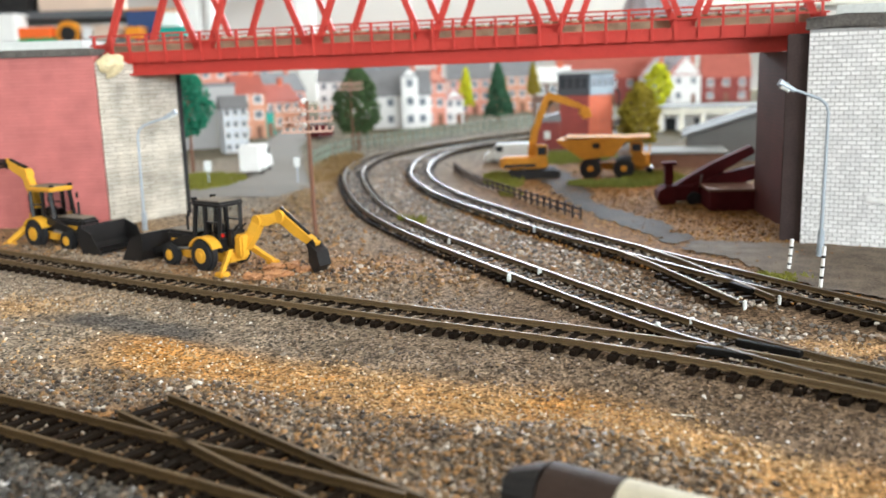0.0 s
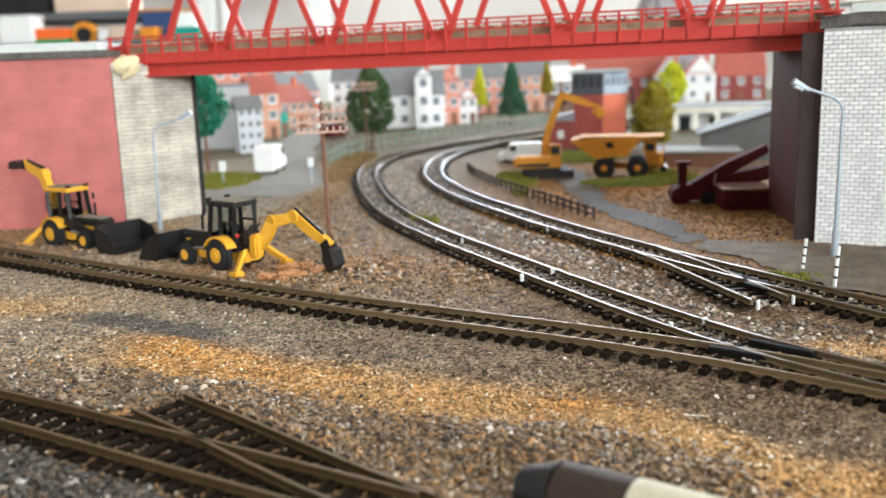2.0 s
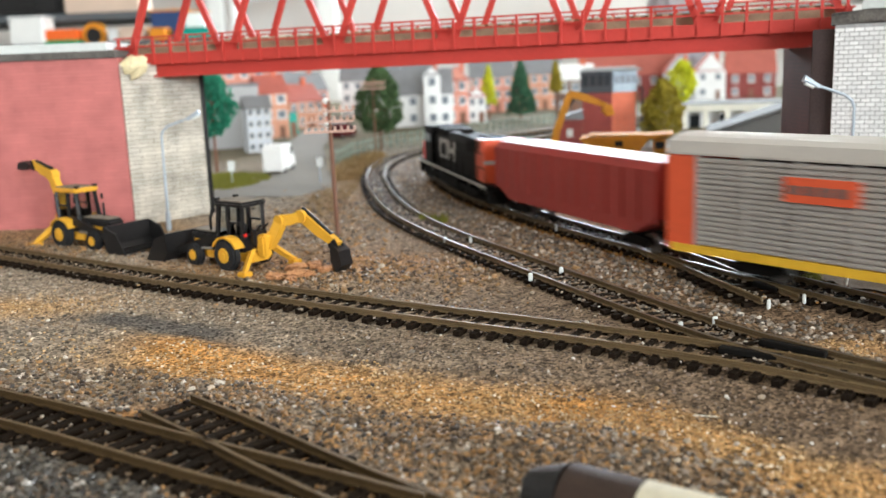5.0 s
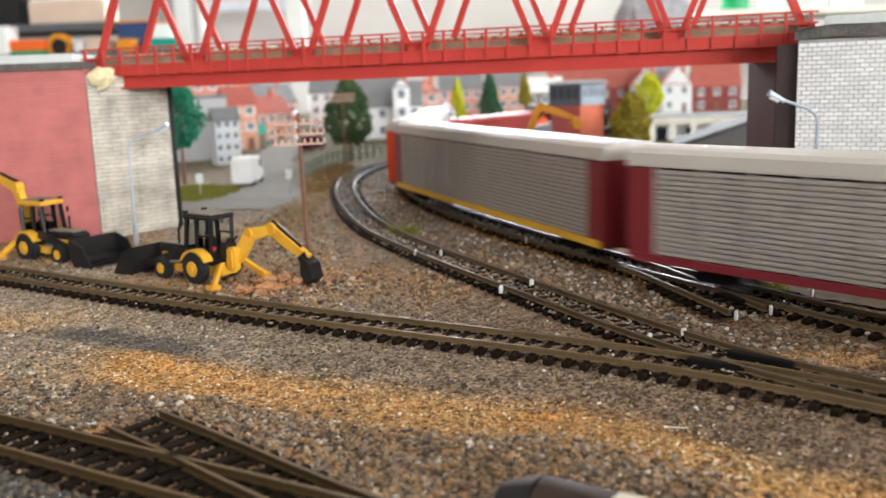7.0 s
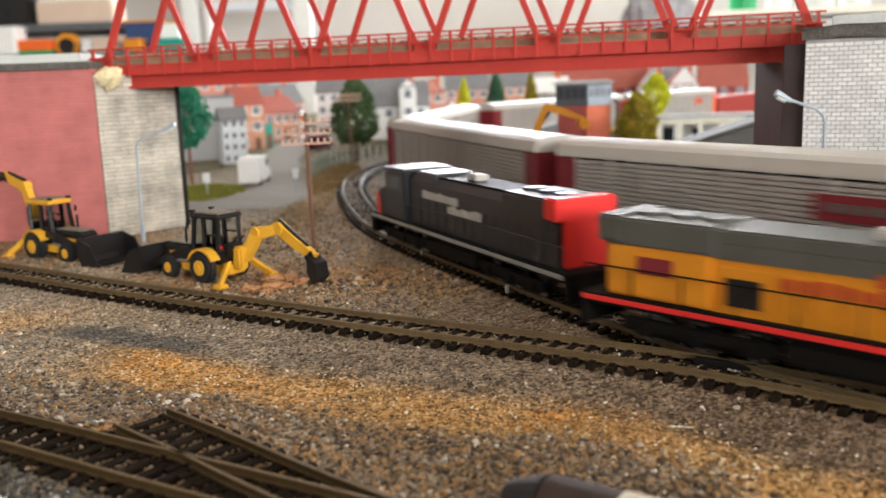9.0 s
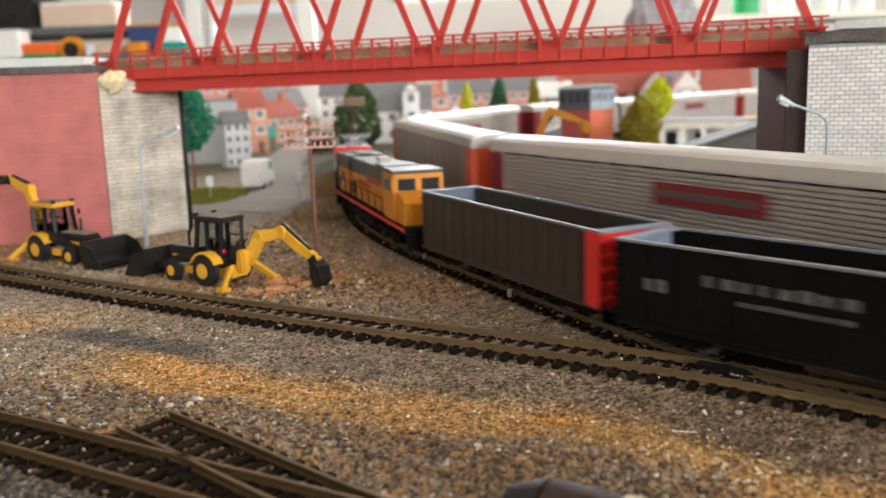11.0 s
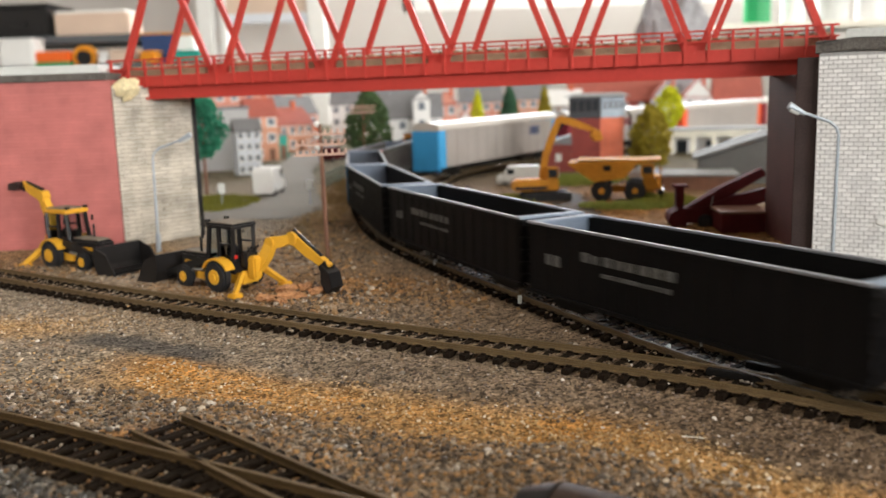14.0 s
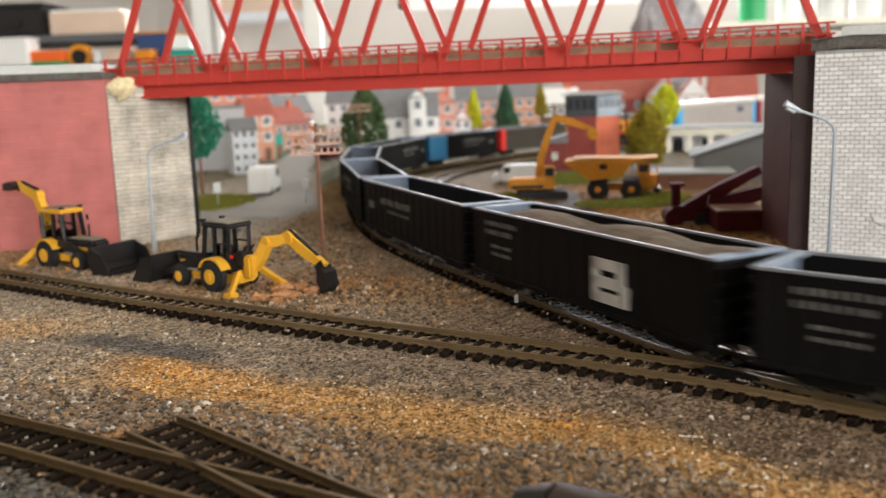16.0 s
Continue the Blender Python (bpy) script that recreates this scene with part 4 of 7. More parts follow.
    if body == "loco_yellow":
        for s in (-1, 1):
            part("upper_hood", single(box, hood, L / 2 - 0.062, *sorted((s * 0.0124, s * 0.0130)), 0.0350, 0.0405), M[roof], t, "grey upper hood side")
            part("air_intake", single(box, L / 2 - 0.080, L / 2 - 0.066, *sorted((s * 0.0126, s * 0.0134)), dz + 0.003, 0.0290), M["black"], t, "black air intake")
            part("emblem", single(box, L / 2 - 0.044, L / 2 - 0.028, *sorted((s * 0.0146, s * 0.0152)), 0.0262, 0.0325), M["maroon_end"], t, "small red shield emblem")
            part("radiator_side", single(box, L / 2 - 0.060, L / 2 - 0.014, *sorted((s * 0.0122, s * 0.0148)), dz + 0.001, 0.0358, 0.0006), M[body], t)
    # handrails
    for s in (-1, 1):
        bm = bmesh.new()
        rod(bm, (hood + 0.004, s * (W - 0.0006), 0.0275), (L / 2 - 0.003, s * (W - 0.0006), 0.0275), 0.00035, seg=5)
        for k in range(9):
            x = hood + 0.004 + k * (L / 2 - 0.007 - hood) / 8
            rod(bm, (x, s * (W - 0.0006), dz), (x, s * (W - 0.0006), 0.0275), 0.00035, seg=5)
        part("handrail", bm, M["under" if nose == "loco_yellow" else body], t)
        if marks:
            for x, z, n in ((hood + 0.022, 0.0325, 9), (hood + 0.058, 0.0275, 8)):
                for k in range(n):
                    w = random.uniform(0.0034, 0.0052)
                    part("lettering_bar", single(box, x, x + w, *sorted((s * 0.0125, s * 0.0131)), z, z + random.uniform(0.0032, 0.0048)), M["letter" if body != "loco_yellow" else "brick_letter"], t)
                    x += w + 0.0012
        if logo:
            for x0, x1, z0, z1 in ((0, 0.030, 0, 0.003), (0, 0.004, 0, 0.0155), (0, 0.030, 0.0125, 0.0155), (0.026, 0.030, 0, 0.0155), (0.034, 0.038, 0, 0.0155), (0.038, 0.056, 0.006, 0.0095), (0.054, 0.058, 0, 0.0155)):
                part("emblem_bar", single(box, hood + 0.02 + x0, hood + 0.02 + x1, *sorted((s * 0.0125, s * 0.0133)), dz + 0.007 + z0, dz + 0.007 + z1), M["letter"], t, "pale emblem line")
    for s in (-1, 1):
        b = bogie(t, s * (L / 2 - 0.055), 3, 0.046, 0.0060)
        for q in (-1, 1):
            x = s * (L / 2 - 0.055)
            part("side_frame", single(box, x - 0.034, x + 0.034, *sorted((q * 0.0135, q * 0.0152)), 0.0045, 0.0100, 0.0010), M["under"], b)
            for k in (-1, 0, 1):
                part("axle_box", single(box, x + 0.023 * k - 0.0035, x + 0.023 * k + 0.0035, *sorted((q * 0.0150, q * 0.0163)), 0.0035, 0.0085, 0.0006), M["under"], b)
    couplers(t, L / 2)
    t.scale = (0.96, 1.04, 1.06)
    return t


# train one on the inner track: distance of its tail along the line, by time
TAIL_ONE = [(0.0, -3.38), (3.5, -2.345), (5.8, -1.645), (6.0, -1.585), (6.6, -1.318), (7.0, -1.138), (7.5, -0.93), (8.0, -0.742), (8.5, -0.525), (9.2, -0.239), (11.3, 0.64), (11.6, 0.752), (12.5, 1.099), (12.8, 1.214), (13.2, 1.355), (14.0, 1.69), (14.5, 1.835), (16.0, 2.43)]
# train two on the outer track: distance of the joint behind its second open wagon
JOINT_TWO = [(0.0, -1.82), (7.5, -0.064), (8.0, 0.032), (8.5, 0.150), (9.0, 0.268), (9.2, 0.309), (11.3, 0.763), (11.6, 0.828), (12.5, 1.019), (14.5, 1.451), (16.0, 1.779)]

P1 = 0.372
rack_specs = [
    ("silver car-carrier wagon with orange end doors and yellow sill", "orange_end", "sill_yellow", ("orange_end", -0.095, 0.017)),
    ("silver car-carrier wagon with maroon end doors and yellow sill", "maroon_end", "sill_yellow", None),
    ("silver car-carrier wagon with maroon end doors, sill and long sign", "maroon_end", "maroon_end", ("maroon_end", 0.028, 0.038)),
    ("silver car-carrier wagon with maroon end doors and dark sill", "maroon_end", "under", None),
    ("silver car-carrier wagon with maroon end doors and long maroon sign", "maroon_end", "under", ("maroon_end", 0.035, 0.042)),
    ("silver car-carrier wagon with orange end doors and dark sill", "orange_end", "under", None),
    ("silver car-carrier wagon with maroon sign and maroon ends", "maroon_end", "under", ("maroon_end", 0.028, 0.038)),
    ("silver car-carrier wagon with bright blue end doors, last of its train", "blue_end", "under", ("box_navy", -0.095, 0.015)),
]
TRAIN_ONE, TRAIN_TWO = [], []
for k, (label, ends, sill, sign) in enumerate(rack_specs):
    TRAIN_ONE.append((autorack(label, ends, sill, *(sign or ())), P1 * (8 - k) - P1 / 2, 0.256))
front = P1 * 8
TRAIN_ONE.append((hopper("brick-red ribbed hopper wagon behind the locomotive"), front + 0.1, 0.14))
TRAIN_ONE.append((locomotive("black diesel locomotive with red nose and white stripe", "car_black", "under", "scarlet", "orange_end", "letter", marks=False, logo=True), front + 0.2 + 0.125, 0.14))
P2 = 0.190
TRAIN_TWO.append((locomotive("dark grey diesel locomotive with scarlet nose and rear", "loco_grey", "roof_gloss", "scarlet", "scarlet", "stripe"), P2 * 2 + 0.27 + 0.121, 0.14))
TRAIN_TWO.append((locomotive("yellow diesel locomotive with grey roof and red stripe", "loco_yellow", "loco_roof", "loco_yellow", "loco_yellow", "scarlet"), P2 * 2 + 0.130, -0.14))
gon_specs = [
    ("dark brown open gondola wagon with red rear end", "car_brown", None, "scarlet", False, 0),
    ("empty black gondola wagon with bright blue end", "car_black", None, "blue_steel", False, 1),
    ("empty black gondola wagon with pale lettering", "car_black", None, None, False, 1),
    ("empty black gondola wagon with pale grey rim", "car_black", None, None, False, 1),
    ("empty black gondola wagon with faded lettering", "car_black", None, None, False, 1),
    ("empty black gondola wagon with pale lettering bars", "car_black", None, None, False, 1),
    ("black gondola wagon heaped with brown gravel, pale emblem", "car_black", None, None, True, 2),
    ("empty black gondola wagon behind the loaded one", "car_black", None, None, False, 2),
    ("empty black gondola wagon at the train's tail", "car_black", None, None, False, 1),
]
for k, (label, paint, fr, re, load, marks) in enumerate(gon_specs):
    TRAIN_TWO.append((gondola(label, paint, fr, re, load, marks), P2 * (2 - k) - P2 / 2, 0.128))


def on_track(key, s, base):
    """Pose of a vehicle whose two bogies ride on the line; it faces its own -x."""
    o = ORIGIN[key]
    a, b = along(key, o + s + base / 2), along(key, o + s - base / 2)
    mid, d = (a + b) / 2, (b - a)
    return Matrix.Translation((mid.x, mid.y, RAIL_TOP)) @ Matrix.Rotation(math.atan2(d.y, d.x), 4, "Z")  # a negative base runs tail first


def motions():
    """Both trains roll along their lines all through the clip."""
    for train, key, plan in ((TRAIN_ONE, "C", TAIL_ONE), (TRAIN_TWO, "B", JOINT_TWO)):
        ts, ss = [p[0] for p in plan], [p[1] for p in plan]
        for ob, offset, base in train:
            walk(ob, [(t, on_track(key, float(np.interp(t, ts, ss)) + offset, base)) for t in [0.1 * k for k in range(161)]])

# ---- machines ----


def wheel(parent, x, y, r, w, rim, dish=0.52):
    bm = bmesh.new()
    rod(bm, (x, y - w / 2, r), (x, y + w / 2, r), r, seg=20)
    bmesh.ops.bevel(bm, geom=[e for e in bm.edges if abs(e.verts[0].co.y - e.verts[1].co.y) < 1e-6 and len(e.link_faces) == 2], offset=r * 0.15, segments=2, affect="EDGES")
    t = part("wheel", bm, M["tyre"], parent, "black rubber tyre")
    s = 1 if y > 0 else -1
    part("rim", single(rod, (x, y + s * w * 0.3, r), (x, y + s * w * 0.56, r), r * dish, r * dish * 0.87, seg=14), M[rim], t)
    part("hub", single(rod, (x, y + s * w * 0.5, r), (x, y + s * w * 0.66, r), r * 0.2, seg=10), M[rim], t)


def arm_part(name, a, b, w, h0, h1, material, parent, y=0.0):
    """A tapered box-section arm from a to b in the x, z plane at y."""
    a, b = Vector(a), Vector(b)
    d = (b - a)
    n = Vector((-d.z, 0, d.x)).normalized()
    bm = bmesh.new()
    pts = [a - n * h0 / 2, a + n * h0 / 2, a.lerp(b, 0.45) + n * (h0 * 0.62), b + n * h1 / 2, b - n * h1 / 2, a.lerp(b, 0.45) - n * (h0 * 0.42)]
    vs0 = [bm.verts.new((p.x, p.y - w / 2, p.z)) for p in pts]
    vs1 = [bm.verts.new((p.x, p.y + w / 2, p.z)) for p in pts]
    bm.faces.new(vs0)
    bm.faces.new(vs1[::-1])
    for k in range(6):
        j = (k + 1) % 6
        bm.faces.new((vs0[k], vs1[k], vs1[j], vs0[j]))
    bmesh.ops.recalc_face_normals(bm, faces=bm.faces)
    return part(name, bm, material, parent)


def backhoe(m, label, roof, hood, boom, dusty, bend=0.0030):
    t = thing("backhoe_loader", m, label, "backhoe loader", "yellow diggers beside the wall")
    Y, K = M["yellow"], M["black"]
    part("chassis", single(box, -0.013, 0.036, -0.0062, 0.0062, 0.0045, 0.0100, 0.0008), Y, t)
    part("engine_hood", single(box, 0.0115, 0.0365, -0.0058, 0.0058, 0.0100, 0.0180, 0.0012), M[hood], t, "dark engine hood")
    part("hood_top", single(box, 0.0118, 0.0345, -0.0045, 0.0045, 0.0180, 0.0188, 0.0003), M["dusty"], t, "dusty hood top")
    part("grille", single(box, 0.0365, 0.0372, -0.0045, 0.0045, 0.0105, 0.0165), K, t)
    part("exhaust_pipe", single(rod, (0.022, 0.003, 0.018), (0.022, 0.003, 0.0265), 0.0007), K, t)
    # cab
    part("cab_base", single(box, -0.0085, 0.0125, -0.0072, 0.0072, 0.0095, 0.0175, 0.0008), K, t)
    for x, lean in ((-0.0080, -0.0008), (0.0025, 0.0), (0.0118, -0.0022)):
        for s in (-1, 1):
            part("cab_pillar", single(beam, (x, s * 0.0070, 0.0170), (x + lean, s * 0.0066, 0.0332), 0.0018, 0.0017), K, t)
    bm = bmesh.new()
    box(bm, -0.0105, 0.0122, -0.0086, 0.0086, 0.0330, 0.0356, 0.0010)
    part("cab_roof", bm, M[roof], t, "cab roof")
    part("roof_top", single(box, -0.0085, 0.0095, -0.0066, 0.0066, 0.0356, 0.0361), M["dusty"], t)
    for s in (-1, 1):
        g = part("side_window", single(box, -0.0075, 0.0110, s * 0.0066 - 0.0001, s * 0.0066 + 0.0001, 0.0178, 0.0328), M["cab_glass"], t)
    part("windscreen", single(beam, (0.0121, 0, 0.0176), (0.0098, 0, 0.0328), 0.0125, 0.0003), M["cab_glass"], t)
    part("seat", single(box, -0.002, 0.003, -0.0025, 0.0025, 0.0175, 0.0235, 0.0008), K, t)
    part("steering_console", single(box, 0.0075, 0.0100, -0.0015, 0.0015, 0.0175, 0.0230, 0.0004), K, t)
    # wheels and mudguards
    for s in (-1, 1):
        wheel(t, 0.0, s * 0.0112, 0.0086, 0.0054, "yellow")
        wheel(t, 0.0280, s * 0.0098, 0.0061, 0.0044, "yellow")
        bm = bmesh.new()
        pts = [(0.0105 * math.cos(a), 0.0086 + 0.0098 * math.sin(a)) for a in [math.radians(25 + 13 * k) for k in range(11)]]
        inn = [(x * 0.90, 0.0086 + (z - 0.0086) * 0.90) for x, z in pts]
        prism(bm, pts + inn[::-1], s * 0.0104 - 0.0030, s * 0.0104 + 0.0030)
        part("mudguard", bm, Y, t)
        part("step", single(box, 0.0105, 0.0185, s * 0.0085 - 0.0015, s * 0.0085 + 0.0015, 0.0055, 0.0095, 0.0005), Y, t)
        arm_part("loader_arm", (0.0090, s * 0.0088, 0.0165), (0.0450, s * 0.0088, 0.0060), 0.0018, 0.0042, 0.0030, K, t)
        part("loader_ram", single(rod, (0.014, s * 0.0088, 0.0105), (0.040, s * 0.0088, 0.0085), 0.0009), M["steel"], t)
        # stabiliser
        arm_part("stabiliser_leg", (-0.0145, s * 0.0070, 0.0115), (-0.0195, s * 0.0170, 0.0025), 0.0026, 0.0034, 0.0028, Y, t)
        part("stabiliser_foot", single(box, -0.0225, -0.0165, s * 0.0170 - 0.003, s * 0.0170 + 0.003, 0.0003, 0.0030, 0.0007), Y, t)
    for s in (-1, 1):
        part("side_tank", single(box, 0.0110, 0.0215, *sorted((s * 0.0060, s * 0.0086)), 0.0098, 0.0165, 0.0008), K, t, "black side tank")
        part("hose", single(rod, (-0.0125, s * 0.0020, 0.0200), (-0.0175, s * 0.0022, 0.0245), 0.0006, seg=6), K, t, "black hydraulic hose")
        part("mirror", single(box, 0.0120, 0.0128, s * 0.0094 - 0.0008, s * 0.0094 + 0.0008, 0.0275, 0.0310, 0.0002), K, t)
        part("tail_lamp", single(box, -0.0100, -0.0088, s * 0.0066 - 0.0008, s * 0.0066 + 0.0008, 0.0180, 0.0196), M["lamp_red"], t, "red tail lamp")
    # loader bucket
    bm = bmesh.new()
    prof = [(0.0455, 0.0165), (0.0450, 0.0070), (0.0480, 0.0015), (0.0640, 0.0006), (0.0642, 0.0014), (0.0490, 0.0024), (0.0464, 0.0074), (0.0470, 0.0165)]
    prism(bm, prof, -0.0155, 0.0155)
    for s in (-1, 1):
        prism(bm, [(0.0455, 0.0165), (0.0450, 0.0070), (0.0480, 0.0010), (0.0638, 0.0006), (0.0560, 0.0130)], s * 0.0155 - 0.0005, s * 0.0155 + 0.0005)
    part("loader_bucket", bm, M["black"], t, "black loader bucket")
    part("bucket_back", single(box, 0.0472, 0.0476, -0.0147, 0.0147, 0.0060, 0.0160), M["dusty" if dusty else "black"], t, "dusty bucket back")
    part("bucket_lining", single(box, 0.0478, 0.0600, -0.0147, 0.0147, 0.0017, 0.0026, 0.0003), M["dusty" if dusty else "black"], t)
    # rear boom
    part("swing_post", single(box, -0.0190, -0.0130, -0.0030, 0.0030, 0.0070, 0.0190, 0.0010), Y, t)
    p = [Vector(q) for q in boom]
    side = p[1] - p[0]
    bow = p[0].lerp(p[1], 0.55) + Vector((-side.z, 0, side.x)).normalized() * (-bend if side.x < 0 else bend)
    arm_part("boom", p[0], bow, 0.0042, 0.0056, 0.0056, Y, t)
    arm_part("boom", bow, p[1], 0.0042, 0.0056, 0.0048, Y, t)
    arm_part("dipper_arm", p[1], p[2], 0.0036, 0.0054, 0.0038, Y, t)
    part("boom_joint", single(rod, p[1] + Vector((0, -0.0026, 0)), p[1] + Vector((0, 0.0026, 0)), 0.0034, seg=12), Y, t)
    part("bow_joint", single(rod, bow + Vector((0, -0.0023, 0)), bow + Vector((0, 0.0025, 0)), 0.0030, seg=12), Y, t)
    for s in (-1, 1):
        arm_part("knuckle_plate", p[2].lerp(p[1], 0.14) + Vector((0, s * 0.0020, 0)), p[2] + Vector((0, s * 0.0020, -0.002)), 0.0007, 0.0056, 0.0034, K, t)
    part("valve_block", single(box, -0.0145, -0.0100, -0.0045, 0.0045, 0.0130, 0.0215, 0.0008), K, t, "black valve block")
    for s in (-1, 1):
        part("cab_lamp", single(box, 0.0100, 0.0124, s * 0.0062 - 0.0012, s * 0.0062 + 0.0012, 0.0356, 0.0372, 0.0003), K, t)
        part("door_frame", single(beam, (-0.0072, s * 0.0072, 0.0250), (0.0020, s * 0.0071, 0.0250), 0.0009, 0.0009), K, t)
        part("hood_decal", single(box, 0.0150, 0.0330, s * 0.0058 - 0.0002, s * 0.0058 + 0.0002, 0.0120, 0.0140), Y, t, "yellow hood stripe")
    up = Vector((0, 0, 0.0040))
    part("boom_ram", single(rod, p[0] + Vector((0, -0.0032, 0.004)), bow + Vector((0, -0.0034, 0)), 0.0010), K, t, "black hydraulic ram")
    part("dipper_ram", single(rod, p[1] + up, p[1].lerp(p[2], 0.8) + up * 0.6, 0.0011), K, t, "black hydraulic ram")
    d = (p[2] - p[1]).normalized()
    q = Vector((0, 0, -1)) if p[2].z < 0.03 else Vector((-0.8, 0, -0.35))
    bm = bmesh.new()
    c = p[2]
    o = Vector((d.x, 0, d.z)).normalized() * 0.004
    pts = [c - o * 0.7, c + o * 1.0, c + q * 0.006 + o * 1.5, c + q * 0.0128 + o * 0.3, c + q * 0.0095 - o * 0.8]
    prism(bm, [(v.x, v.z) for v in pts], p[2].y - 0.0042, p[2].y + 0.0042)
    part("digging_bucket", bm, K, t, "black digging bucket")
    return t


M["lamp_red"] = mat("red_lamp_plastic", (0.5, 0.02, 0.015), 0.3, 0, 0.1, 0.005, 0.001, 0.0)
M["cab_glass"] = bpy.data.materials.new("clear_cab_glass")
M["cab_glass"].use_nodes = True
glass = M["cab_glass"].node_tree.nodes["Principled BSDF"]
glass.inputs["Base Color"].default_value = (0.75, 0.8, 0.82, 1)
glass.inputs["Roughness"].default_value, glass.inputs["Transmission Weight"].default_value, glass.inputs["IOR"].default_value = 0.04, 1.0, 1.1

backhoe(pose(-0.130, 0.511, -0.0015, 0, 0, 144) @ Matrix.Scale(1.1, 4), "yellow backhoe loader with black cab, digging arm lowered to the earth", "black", "black",
        [(-0.0165, -0.002, 0.0120), (-0.0345, -0.011, 0.0280), (-0.0545, -0.0150, 0.0140)], True, 0.0062)
backhoe(pose(-0.266, 0.604, -0.002, 0, 0, -32) @ Matrix.Scale(1.12, 4), "yellow backhoe loader with yellow cab roof, digging arm raised", "yellow", "black",
        [(-0.0150, 0, 0.0150), (-0.0200, 0, 0.0420), (-0.0390, 0, 0.0490)], False)


def excavator(m):
    t = thing("tracked_excavator", m, "yellow tracked excavator with raised arm standing on the yard", "excavator")
    Y, K = M["dull_yellow"], M["black"]
    for s in (-1, 1):
        bm = bmesh.new()
        prism(bm, [(-0.024, 0.004), (-0.021, 0.0005), (0.021, 0.0005), (0.024, 0.004), (0.022, 0.0085), (-0.022, 0.0085)], s * 0.0125 - 0.0035, s * 0.0125 + 0.0035)
        tr = part("crawler_track", bm, M["tyre"], t)
        for k in range(12):
            x = -0.021 + k * 0.0038
            part("track_pad", single(box, x, x + 0.0026, s * 0.0125 - 0.0037, s * 0.0125 + 0.0037, 0.0082, 0.0090), M["tyre"], tr)
    part("undercarriage", single(box, -0.010, 0.010, -0.010, 0.010, 0.004, 0.0105), K, t)
    part("house", single(box, -0.030, 0.012, -0.0125, 0.0125, 0.0105, 0.0215, 0.0012), Y, t)
    part("dark_band", single(box, -0.0303, 0.0, -0.0127, 0.0127, 0.0120, 0.0150), K, t)
    part("counterweight", single(box, -0.033, -0.027, -0.0120, 0.0120, 0.0110, 0.0200, 0.0015), Y, t)
    part("cab", single(box, 0.0, 0.0115, -0.0125, -0.0030, 0.0215, 0.0330, 0.001), Y, t)
    part("cab_window", single(box, 0.002, 0.0100, -0.0129, -0.0120, 0.0235, 0.0310), M["glass"], t)
    part("white_panel", single(box, 0.0116, 0.0120, -0.0115, -0.0040, 0.0230, 0.0320), M["white"], t, "white cab front")
    arm_part("boom", (-0.003, 0.002, 0.018), (0.002, 0.002, 0.048), 0.005, 0.0062, 0.0062, Y, t)
    arm_part("boom_tip", (0.002, 0.002, 0.046), (0.0145, 0.002, 0.0790), 0.005, 0.0062, 0.0055, Y, t)
    arm_part("dipper_arm", (0.0135, 0.002, 0.0790), (0.0500, 0.002, 0.0660), 0.004, 0.0068, 0.0042, Y, t)
    part("ram", single(rod, (0.004, 0.002, 0.056), (0.024, 0.002, 0.0805), 0.0013), K, t)
    bm = bmesh.new()
    prism(bm, [(0.047, 0.068), (0.053, 0.067), (0.056, 0.058), (0.049, 0.056), (0.045, 0.061)], -0.005, 0.009)
    part("digging_bucket", bm, Y, t)


